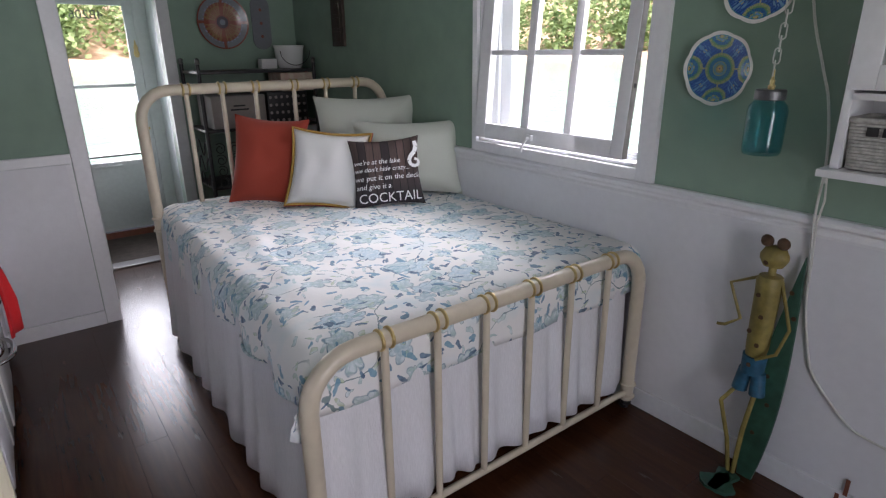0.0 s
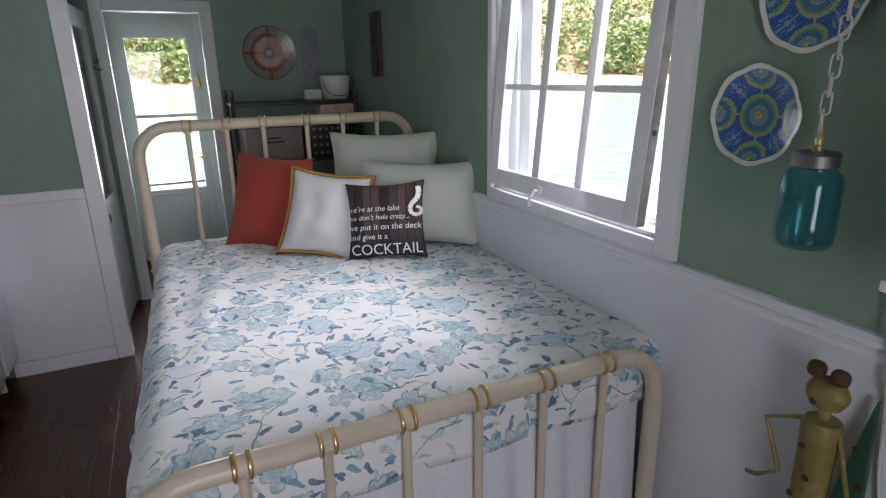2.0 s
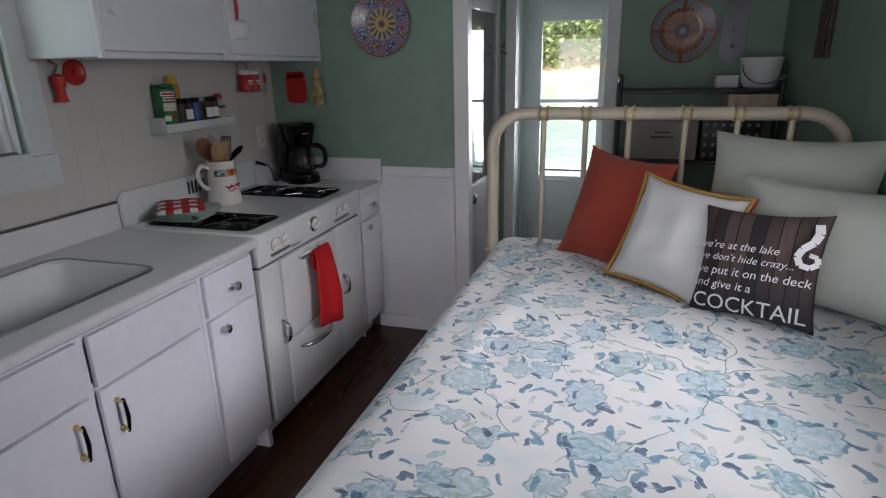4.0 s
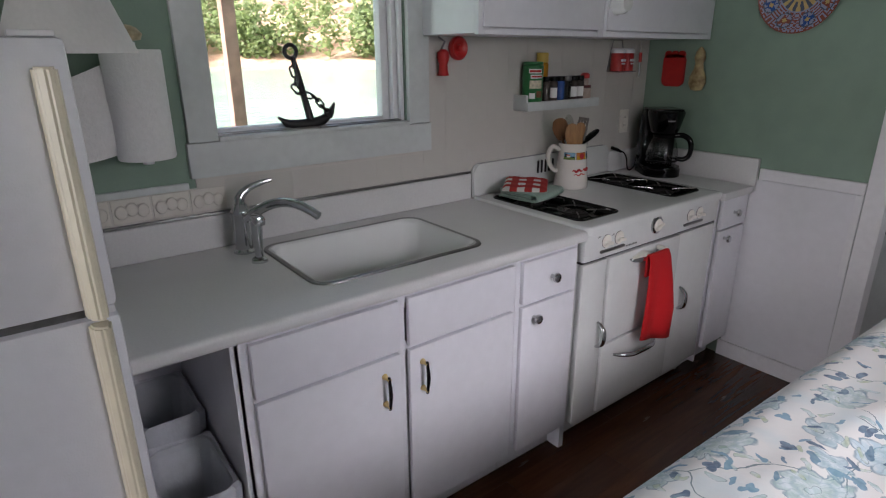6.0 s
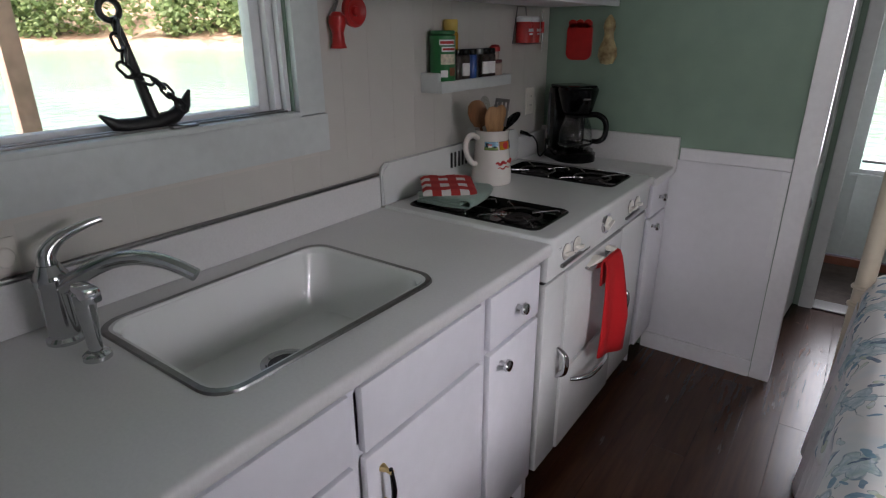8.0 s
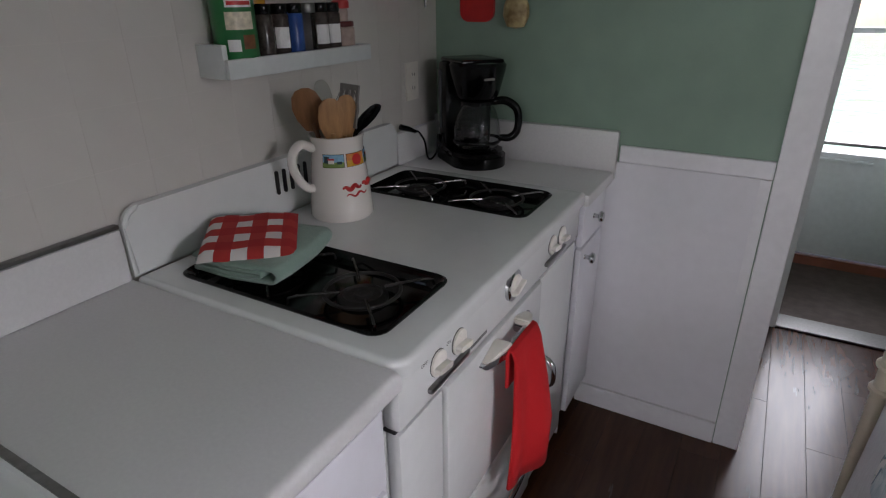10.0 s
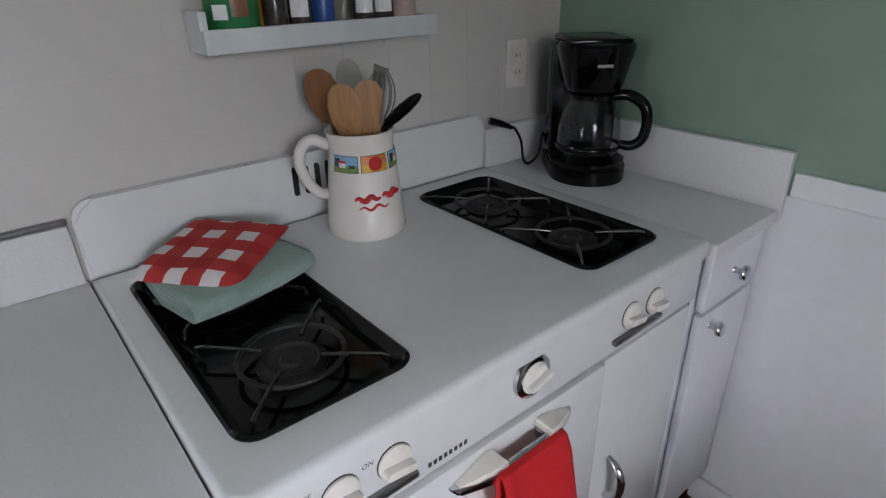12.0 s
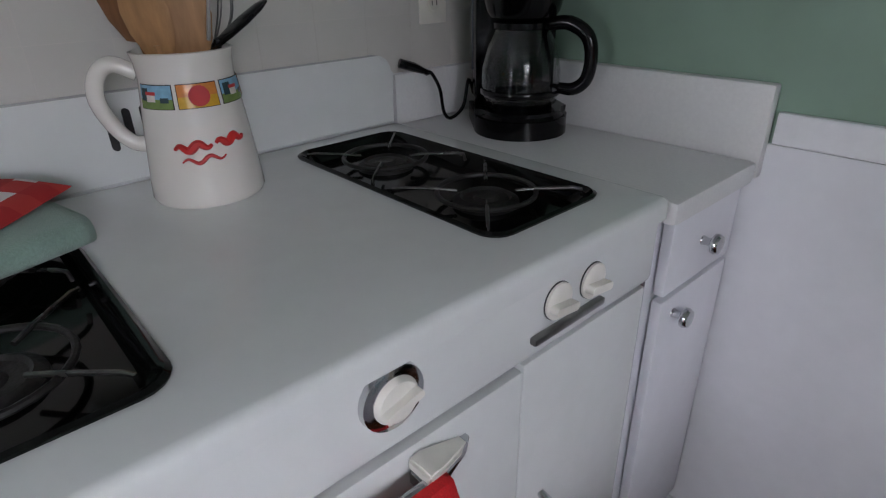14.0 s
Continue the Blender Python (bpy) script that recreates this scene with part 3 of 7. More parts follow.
def bed_end(y, top, low, bars, name, BX0=BX0, BX1=BX1):
    """A bent tube with upright bars, rings at the bar heads and a low rail."""
    bm = bmesh.new()
    r, c = 0.026, 0.14
    pts = [(BX0, y, 0.05), (BX0, y, low), (BX0, y, top - c)]
    pts += [(BX0 + c - c * math.cos(a), y, top - c + c * math.sin(a)) for a in [radians(15 * k) for k in range(1, 6)]]
    pts += [(BX0 + c, y, top)] + [(x, y, top) for x in bars] + [(BX1 - c, y, top)]
    pts += [(BX1 - c + c * math.sin(a), y, top - c + c * math.cos(a)) for a in [radians(15 * k) for k in range(1, 6)]]
    pts += [(BX1, y, top - c), (BX1, y, low), (BX1, y, 0.05)]
    tube(bm, pts, r, 14)
    ob = part(name, bm, CREAMIRON, bed)
    for x in bars:
        part("bar", tube(bmesh.new(), [(x, y, low), (x, y, top - 0.01)], 0.0115, 10), CREAMIRON, ob)
    part("low_rail", tube(bmesh.new(), [(BX0, y, low), (BX1, y, low)], 0.013, 10), CREAMIRON, ob)
    ringp = [(0.0262, -0.006), (0.0315, -0.003), (0.0325, 0), (0.0315, 0.003), (0.0262, 0.006)]
    for x in bars:
        for d in (-0.0155, 0.0155):
            part("ring", lathe(bmesh.new(), ringp, 16, Matrix.Translation((x + d, y, top)) @ Matrix.Rotation(radians(90), 4, "Y"), cap=False), BRASS, ob, "gilt bead ring")
    for x in (BX0, BX1):
        for z in (low + 0.03, low - 0.03) if low > 0.2 else (low + 0.035, low - 0.02):
            part("collar", lathe(bmesh.new(), [(0.0262, -0.008), (0.033, -0.004), (0.034, 0), (0.033, 0.004), (0.0262, 0.008)], 16, Matrix.Translation((x, y, z)), cap=False), CREAMIRON, ob)
        bm = lathe(bmesh.new(), [(0.012, 0.02), (0.022, 0.03), (0.022, 0.05), (0.012, 0.055)], 12, Matrix.Translation((x, y, 0)))
        lathe(bm, [(0.0, -0.011), (0.02, -0.011), (0.023, 0), (0.02, 0.011), (0.0, 0.011)], 14, Matrix.Translation((x, y + 0.008, 0.023)) @ Matrix.Rotation(radians(90), 4, "Y"), cap=False)
        part("caster", bm, BLACKMT, ob, "dark swivel caster")


bed_end(FY, 0.705, 0.085, [0.728, 0.905, 1.092, 1.285, 1.48, 1.68], "footboard")
bed_end(HY, 1.262, 0.62, [0.772, 0.945, 1.115, 1.328, 1.515, 1.70], "headboard", 0.555, 1.888)
part("side_rail", boxes((BX0 + 0.08, BX0 + 0.11, FY + 0.075, HY - 0.01, 0.26, 0.30)), CREAMIRON, bed)
part("side_rail", boxes((BX1 - 0.05, BX1 - 0.02, FY + 0.075, HY - 0.01, 0.26, 0.30)), CREAMIRON, bed)
part("mattress", boxes((BX0 + 0.095, BX1 - 0.02, FY + 0.05, HY - 0.03, 0.30, 0.68), bevel=0.06), FABWHITE, bed)

# ---- bedspread ----
FLORAL = bpy.data.materials.new("blue and green floral cotton")
FLORAL.use_nodes = True
N, L = FLORAL.node_tree.nodes, FLORAL.node_tree.links
UV = N.new("ShaderNodeUVMap")


def mth(op, a, b=None, c=None, clamp=False):
    k = N.new("ShaderNodeMath")
    k.operation, k.use_clamp = op, clamp
    for i, v in enumerate((a, b, c)):
        if v is None:
            continue
        if isinstance(v, (int, float)):
            k.inputs[i].default_value = v
        else:
            L.new(v, k.inputs[i])
    return k.outputs[0]


def vec(op, a, b=None, s=None):
    k = N.new("ShaderNodeVectorMath")
    k.operation = op
    L.new(a, k.inputs[0])
    if b is not None:
        if isinstance(b, tuple):
            k.inputs[1].default_value = b
        else:
            L.new(b, k.inputs[1])
    if s is not None:
        k.inputs["Scale"].default_value = s
    return k.outputs[0]


def noise_at(v, scale, detail=3.0, color=False):
    k = N.new("ShaderNodeTexNoise")
    k.inputs["Scale"].default_value, k.inputs["Detail"].default_value = scale, detail
    L.new(v, k.inputs["Vector"])
    return k.outputs[1 if color else 0]


def blend(fac, a, b):
    k = N.new("ShaderNodeMix")
    k.data_type = "RGBA"
    L.new(fac, k.inputs[0])
    for i, v in ((6, a), (7, b)):
        if isinstance(v, tuple):
            k.inputs[i].default_value = (*v, 1)
        else:
            L.new(v, k.inputs[i])
    return k.outputs[2]


def step(v, a, b):
    k = N.new("ShaderNodeMapRange")
    k.inputs[1].default_value, k.inputs[2].default_value = a, b
    L.new(v, k.inputs[0])
    return k.outputs[0]


wob = vec("SCALE", vec("SUBTRACT", noise_at(UV.outputs[0], 13, 3, True), (0.5, 0.5, 0.5)), s=0.06)
P0 = vec("ADD", UV.outputs[0], wob)


def motif(scale, size, petals, depth, aspect, keep, shift):
    """A drawn motif in each cell: its filled area, its outline, its lot number, and its inner radius."""
    vo = N.new("ShaderNodeTexVoronoi")
    vo.voronoi_dimensions = "2D"
    vo.inputs["Scale"].default_value, vo.inputs["Randomness"].default_value = scale, 0.85
    src = vec("ADD", P0, shift)
    L.new(src, vo.inputs["Vector"])
    d = vec("SUBTRACT", src, vo.outputs["Position"])
    sx = N.new("ShaderNodeSeparateXYZ")
    L.new(d, sx.inputs[0])
    sc = N.new("ShaderNodeSeparateColor")
    L.new(vo.outputs["Color"], sc.inputs[0])
    turn = mth("MULTIPLY", sc.outputs[0], 6.28)
    c, s = mth("COSINE", turn), mth("SINE", turn)
    x = mth("ADD", mth("MULTIPLY", sx.outputs[0], c), mth("MULTIPLY", sx.outputs[1], s))
    y = mth("MULTIPLY", mth("SUBTRACT", mth("MULTIPLY", sx.outputs[1], c), mth("MULTIPLY", sx.outputs[0], s)), aspect)
    r = mth("SQRT", mth("ADD", mth("MULTIPLY", x, x), mth("MULTIPLY", y, y)))
    ang = mth("ARCTAN2", y, x)
    lobes = mth("MULTIPLY_ADD", mth("ABSOLUTE", mth("COSINE", mth("MULTIPLY", ang, petals / 2))), depth, 1 - depth)
    edge = mth("MULTIPLY", lobes, size)
    q = mth("DIVIDE", r, edge)
    on = mth("LESS_THAN", sc.outputs[1], keep)
    fill = mth("MULTIPLY", mth("SUBTRACT", 1.0, step(q, 0.92, 1.0)), on)
    line = mth("MULTIPLY", mth("SUBTRACT", 1.0, step(mth("ABSOLUTE", mth("SUBTRACT", q, 0.97)), 0.03, 0.09)), on)
    core = mth("MULTIPLY", mth("SUBTRACT", 1.0, step(mth("ABSOLUTE", mth("SUBTRACT", q, 0.5)), 0.03, 0.11)), on)
    spoke = mth("MULTIPLY", mth("MULTIPLY", mth("GREATER_THAN", mth("COSINE", mth("MULTIPLY", ang, petals * 2)), 0.86), mth("LESS_THAN", q, 0.9)), on)
    return fill, line, sc.outputs[2], core, spoke


BASE, PALEBLUE, TEAL, NAVY, LEAF_G, DARKLEAF = (0.78, 0.775, 0.755), (0.33, 0.55, 0.66), (0.16, 0.38, 0.46), (0.035, 0.085, 0.17), (0.36, 0.46, 0.22), (0.06, 0.15, 0.17)
wash = step(noise_at(UV.outputs[0], 7, 3), 0.50, 0.70)
col = blend(mth("MULTIPLY", wash, 0.42), BASE, (0.50, 0.67, 0.72))
pool = step(noise_at(P0, 60, 4), 0.36, 0.66)
# vines
vo = N.new("ShaderNodeTexVoronoi")
vo.voronoi_dimensions, vo.feature = "2D", "DISTANCE_TO_EDGE"
vo.inputs["Scale"].default_value = 3.4
L.new(vec("ADD", P0, vec("SCALE", vec("SUBTRACT", noise_at(UV.outputs[0], 4, 1, True), (0.5, 0.5, 0.5)), s=0.30)), vo.inputs["Vector"])
vine = mth("MULTIPLY", mth("LESS_THAN", vo.outputs["Distance"], 0.0075), step(noise_at(UV.outputs[0], 3.1, 1), 0.46, 0.50))
col = blend(mth("MULTIPLY", vine, 0.8), col, DARKLEAF)
for scale, size, petals, depth, aspect, keep, shift, tone in (
        (5.2, 0.080, 9, 0.24, 1.55, 0.66, (8.1, 0.3, 0), PALEBLUE), (7.4, 0.050, 5, 0.42, 1.3, 0.50, (2.2, 7.9, 0), TEAL),
        (20, 0.0175, 2, 0.30, 2.3, 0.50, (3.3, 1.7, 0), LEAF_G), (15, 0.0205, 2, 0.34, 2.0, 0.46, (0.4, 5.1, 0), None), (17, 0.0155, 2, 0.30, 2.6, 0.50, (4.7, 3.9, 0), None), (10.5, 0.021, 3, 0.5, 1.4, 0.36, (6.4, 2.6, 0), None)):
    fill, line, lot, core, spoke = motif(scale, size, petals, depth, aspect, keep, shift)
    if tone is None:
        inside = blend(step(lot, 0.35, 0.65), NAVY, (0.13, 0.30, 0.42))
        inside = blend(mth("MULTIPLY", pool, 0.45), inside, (0.30, 0.48, 0.60))
        col = blend(mth("MULTIPLY", fill, 0.92), col, inside)
        continue
    inside = blend(pool, blend(step(lot, 0.40, 0.60), tone, (0.24, 0.44, 0.42)), (0.62, 0.72, 0.76))
    if petals > 3:
        inside = blend(mth("MULTIPLY", core, 0.55), inside, TEAL)
        inside = blend(mth("MULTIPLY", spoke, 0.40), inside, (0.10, 0.27, 0.36))
    col = blend(mth("MULTIPLY", fill, 0.66), col, inside)
    col = blend(mth("MULTIPLY", line, mth("MULTIPLY_ADD", pool, 0.55, 0.30)), col, (0.07, 0.20, 0.28) if tone is not LEAF_G else DARKLEAF)
fb = N["Principled BSDF"]
L.new(col, fb.inputs["Base Color"])
fb.inputs["Roughness"].default_value, fb.inputs["Sheen Weight"].default_value = 0.85, 0.15
bp = N.new("ShaderNodeBump")
bp.inputs["Strength"].default_value, bp.inputs["Distance"].default_value = 0.35, 0.003
L.new(noise_at(UV.outputs[0], 45, 5), bp.inputs["Height"])
L.new(bp.outputs[0], fb.inputs["Normal"])


def spread_cloth():
    """One cloth over the mattress: flat on top, hanging at the sides and foot, with folds at the hem."""
    bm = bmesh.new()
    uv = bm.loops.layers.uv.new("UVMap")
    w, ln, top, rad = BX1 - BX0 - 0.06, HY - FY - 0.06, 0.70, 0.085
    us = [-0.22 + i * 0.025 for i in range(int((w + 0.22 + 0.22) / 0.025) + 1)]
    vs = [-0.23 + j * 0.025 for j in range(int((ln + 0.23) / 0.025) + 1)]

    def over(s, limit):
        """Distance past an edge to (out, down)."""
        if s <= 0:
            return 0.0, 0.0
        q = rad * math.pi / 2
        if s < q:
            return rad * math.sin(s / rad), rad * (1 - math.cos(s / rad))
        return rad, rad + (s - q)
    grid = {}
    for i, u in enumerate(us):
        for j, v in enumerate(vs):
            ox, dx = over(-u, 0) if u < w / 2 else over(u - w, 0)
            oy, dy = over(-v, 0)
            x = BX0 + 0.085 - ox + max(u, 0) if u < w / 2 else BX0 + 0.085 + min(u, w) + min(ox, 0.055)
            y = FY + 0.115 - oy + max(v, 0)
            drop = (dx ** 3 + dy ** 3) ** (1 / 3)
            z = top - drop
            hang = max(0.0, drop - 0.05)
            if u < w / 2 and dx >= dy:
                x -= hang * (0.05 + 0.13 * math.sin(v * 21 + 1.1 * math.sin(v * 5))) - 0.02 * math.sin(v * 9) * hang
                z += 0.05 * math.sin(v * 3.2 + 0.6) * (hang > 0.12) * hang / 0.2
            elif dy > 0:
                y -= hang * 0.05 * math.sin(u * 19)
            if dx > 0 and dy > 0:
                x -= 0.12 * min(dx, dy) * (1 if u < w / 2 else -0.1)
                y -= 0.04 * min(dx, dy)
            if dx == 0 and dy == 0:
                z += 0.013 * noise.noise(Vector((u * 3.1, v * 3.1, 0.3))) + 0.008 * noise.noise(Vector((u * 9, v * 9, 2.0)))
                z += 0.012 * math.exp(-((u - 0.05 - 0.1 * v) ** 2) * 600) * max(0, math.sin(v * 2.2))
            x += 0.055 * max(0.0, v) / ln * max(0.0, 1 - max(0.0, u) / 0.5)
            grid[i, j] = bm.verts.new((x, y, z))
    for i in range(len(us) - 1):
        for j in range(len(vs) - 1):
            f = bm.faces.new((grid[i, j], grid[i + 1, j], grid[i + 1, j + 1], grid[i, j + 1]))
            for lp, (a, b) in zip(f.loops, ((i, j), (i + 1, j), (i + 1, j + 1), (i, j + 1))):
                lp[uv].uv = (us[a] + 1.0, vs[b] + 1.0)
    return bm


cover = single("bedspread", spread_cloth(), FLORAL, (1.19, 2.35, 0.69), "white bedspread with blue and green flowers on the bed", "bedspread")
sol = cover.modifiers.new("thick", "SOLIDIFY")
sol.thickness, sol.offset = 0.008, -1


def skirt_panel(pts, z0, z1, waves, amp):
    bm = bmesh.new()
    n = 160
    rows = []
    a, b = Vector(pts[0]), Vector(pts[1])
    side = (b - a).normalized().cross(Vector((0, 0, 1)))
    for i in range(n + 1):
        t = i / n
        ph = t * waves * math.tau + 1.3 * math.sin(t * 17)
        col_ = []
        for k in range(7):
            s = k / 6
            p = a.lerp(b, t) + side * (amp * (0.25 + s) * math.sin(ph) + 0.03 * s)
            col_.append(bm.verts.new((p.x, p.y, z1 + (z0 - z1) * s + 0.008 * s * math.sin(t * 40))))
        rows.append(col_)
    for c0, c1 in zip(rows, rows[1:]):
        for k in range(6):
            bm.faces.new((c0[k], c1[k], c1[k + 1], c0[k + 1]))
    return bm


skirt = thing("bed_skirt", (1.19, 2.35, 0.05), "white gathered cotton bed skirt", "bed skirt")
for a, b, w in ((((BX0 + 0.05, HY - 0.06, 0), (BX0 + 0.01, FY + 0.05, 0), 9)), (((BX0 - 0.0, FY + 0.045, 0), (BX1 - 0.02, FY + 0.045, 0), 13))):
    ob = part("panel", skirt_panel((a, b), 0.05 if w == 9 else 0.11, 0.62, w, 0.010), SKIRT, skirt)
    m_ = ob.modifiers.new("thick", "SOLIDIFY")
    m_.thickness = 0.003


# ---- pillows ----
def cushion(w, h, d, m, pinch=0.10, seg=22, uv_on=True):
    """A stuffed pillow with pointed corners, standing in x, z of its own, thick along y."""
    bm = bmesh.new()
    uv = bm.loops.layers.uv.new("UVMap")
    sides = []
    for sgn in (1, -1):
        g = {}
        for i in range(seg + 1):
            for j in range(seg + 1):
                u, v = i / seg * 2 - 1, j / seg * 2 - 1
                k = max(0.0, (1 - abs(u) ** 2.6) * (1 - abs(v) ** 2.6)) ** 0.6
                x = u * w / 2 * (1 - pinch * (1 - v * v) * abs(u) ** 3)
                z = v * h / 2 * (1 - pinch * (1 - u * u) * abs(v) ** 3)
                wr = 0.012 * noise.noise(Vector((u * 2.3 + w * 7, v * 2.3, h * 9 + sgn)))
                g[i, j] = bm.verts.new(m @ Vector((x, -sgn * (d / 2 * k + wr * k), z + h / 2)))
        sides.append(g)
        for i in range(seg):
            for j in range(seg):
                f = bm.faces.new((g[i, j], g[i + 1, j], g[i + 1, j + 1], g[i, j + 1]))
                f.material_index = 0
                for lp, (a, b) in zip(f.loops, ((i, j), (i + 1, j), (i + 1, j + 1), (i, j + 1))):
                    lp[uv].uv = (a / seg * w, b / seg * h)
    bmesh.ops.remove_doubles(bm, verts=bm.verts, dist=0.0006)
    return bm


def pose_pillow(x, y, z, lean, yaw=0, roll=0):
    return Matrix.Translation((x, y, z)) @ Matrix.Rotation(radians(yaw), 4, "Z") @ Matrix.Rotation(radians(-lean), 4, "X") @ Matrix.Rotation(radians(roll), 4, "Y")


def seam(w, h, m, off=0.0, pinch=0.10, n=20):
    """Points round a pillow's edge."""
    out = []
    for s in range(4):
        for i in range(n):
            t = i / n * 2 - 1
            u, v = ((t, -1), (1, t), (-t, 1), (-1, -t))[s]
            x = u * w / 2 * (1 - pinch * (1 - v * v) * abs(u) ** 3)
            z = v * h / 2 * (1 - pinch * (1 - u * u) * abs(v) ** 3)
            out.append(m @ Vector((x, off, z + h / 2)))
    return out


TOP = 0.705

# ---- kitchen: worktop, sink, base units ----
CF, FACE, CTOP = -0.155, -0.19, 0.875


def shaped_top():
    """Worktop with a rolled front edge and a hole for the sink."""
    bm = bmesh.new()
    sx0, sx1, sy0, sy1 = -0.66, -0.285, 1.60, 2.145
    y0, y1 = 1.115, 2.514
    box(bm, sx1, CF, y0, y1, CTOP - 0.036, CTOP, bevel=0.0)
    box(bm, KX + 0.006, sx0, y0, y1, CTOP - 0.036, CTOP)
    box(bm, sx0, sx1, y0, sy0, CTOP - 0.036, CTOP)
    box(bm, sx0, sx1, sy1, y1, CTOP - 0.036, CTOP)
    bmesh.ops.remove_doubles(bm, verts=bm.verts, dist=0.0005)
    es = [e for e in bm.edges if all(abs(v.co.x - CF) < 1e-4 for v in e.verts) and abs(e.verts[0].co.y - e.verts[1].co.y) > 0.1]
    bmesh.ops.bevel(bm, geom=es, offset=0.012, segments=4, profile=0.5, affect="EDGES")
    return bm


worktop = thing("worktop", (-0.46, 1.8, CTOP), "white laminate worktop with rolled edge and upstand", "worktop")
part("top", shaped_top(), LAMINATE, worktop)
part("upstand", boxes((KX + 0.006, KX + 0.024, 1.115, 2.511, CTOP + 0.0005, CTOP + 0.105), bevel=0.006), LAMINATE, worktop)
part("seal_strip", boxes((KX + 0.006, KX + 0.022, 1.115, 2.511, CTOP + 0.1055, CTOP + 0.113), bevel=0.002), STEEL, worktop)

sink = thing("sink", (-0.47, 1.87, CTOP), "white porcelain sink with a steel rim set in the worktop", "sink")
SCX, SCY, SW, SL = -0.473, 1.873, 0.412, 0.577


def ring_loft(rings, flip=False):
    bm = bmesh.new()
    loops = [[bm.verts.new(p) for p in r] for r in rings]
    for a, b in zip(loops, loops[1:]):
        n = len(a)
        for k in range(n):
            bm.faces.new((a[k], a[(k + 1) % n], b[(k + 1) % n], b[k]))
    return bm, loops


def sink_ring(w, l, r, z, dx=0.0):
    return [(x, y, z) for x, y in rounded(w, l, r, 5, SCX + dx, SCY)]


bm, lp = ring_loft([sink_ring(SW - 0.012, SL - 0.012, 0.05, CTOP + 0.004), sink_ring(SW - 0.03, SL - 0.03, 0.05, CTOP + 0.004), sink_ring(SW - 0.045, SL - 0.045, 0.055, CTOP - 0.006), sink_ring(SW - 0.075, SL - 0.075, 0.06, CTOP - 0.13), sink_ring(SW - 0.10, SL - 0.10, 0.07, CTOP - 0.155), sink_ring(SW - 0.16, SL - 0.16, 0.06, CTOP - 0.163), sink_ring(0.12, 0.12, 0.0595, CTOP - 0.166, -0.02)])
bm.faces.new(lp[-1])
part("basin", bm, PORCELAIN, sink)
bm, lp = ring_loft([sink_ring(SW + 0.006, SL + 0.006, 0.055, CTOP + 0.0005), sink_ring(SW + 0.002, SL + 0.002, 0.055, CTOP + 0.005), sink_ring(SW - 0.018, SL - 0.018, 0.05, CTOP + 0.0055), sink_ring(SW - 0.022, SL - 0.022, 0.05, CTOP + 0.001)])
part("rim", bm, STEEL, sink, "dull steel hudee rim")
bm = lathe(bmesh.new(), [(0.056, 0.0), (0.056, 0.004), (0.046, 0.005), (0.040, -0.001)], 28, Matrix.Translation((SCX - 0.025, SCY + 0.012, CTOP - 0.166)), cap=False)
part("drain_flange", bm, CHROME, sink)
bm = lathe(bmesh.new(), [(0.0401, 0.0005), (0.028, 0.0008), (0.026, 0.006), (0.010, 0.008), (0.008, 0.016), (0.0, 0.016)], 24, Matrix.Translation((SCX - 0.025, SCY + 0.012, CTOP - 0.166)), cap=False)
part("strainer", bm, BLACKMT, sink)

# faucet and sprayer
FX, FY2 = -0.674, 1.540
tap = thing("faucet", (FX, FY2, CTOP), "chrome single-lever kitchen faucet", "faucet")
part("body", lathe(bmesh.new(), [(0.034, 0), (0.034, 0.006), (0.027, 0.012), (0.027, 0.11), (0.030, 0.118), (0.030, 0.128), (0.022, 0.14), (0.018, 0.15)], 22, Matrix.Translation((FX, FY2, CTOP))), CHROME, tap)
bm = bmesh.new()
pts = [(FX, FY2, 0.135), (FX - 0.006, FY2 + 0.004, 0.165), (FX - 0.004, FY2 + 0.03, 0.19), (FX + 0.004, FY2 + 0.07, 0.205), (FX + 0.01, FY2 + 0.10, 0.21)]
rod(bm, [(x, y, z + CTOP) for x, y, z in pts], [0.018, 0.015, 0.011, 0.008, 0.006], 14)
part("lever", bm, CHROME, tap)
bm = bmesh.new()
pts = []
for k in range(11):
    t = k / 10
    pts.append((FX + 0.02 + 0.215 * t, FY2 + 0.01 + 0.13 * t, CTOP + 0.108 + 0.062 * math.sin(t * 2.6) - 0.002 * t))
tube(bm, pts, [0.0165 - 0.0045 * k / 10 for k in range(11)], 14)
part("spout", bm, CHROME, tap)
spr = thing("side_sprayer", (FX + 0.07, FY2 - 0.005, CTOP), "chrome side sprayer standing by the faucet", "sprayer")
SX, SY = FX + 0.115, FY2 + 0.002
part("collar", lathe(bmesh.new(), [(0.024, 0), (0.023, 0.008), (0.015, 0.014)], 18, Matrix.Translation((SX, SY, CTOP))), CHROME, spr)
part("handle", lathe(bmesh.new(), [(0.011, 0.014), (0.013, 0.05), (0.017, 0.10), (0.018, 0.125), (0.012, 0.132)], 18, Matrix.Translation((SX, SY, CTOP))), CHROME, spr)
bm = boxes((SX - 0.014, SX + 0.045, SY - 0.014, SY + 0.014, CTOP + 0.115, CTOP + 0.142), bevel=0.008)
part("head", bm, CHROME, spr)


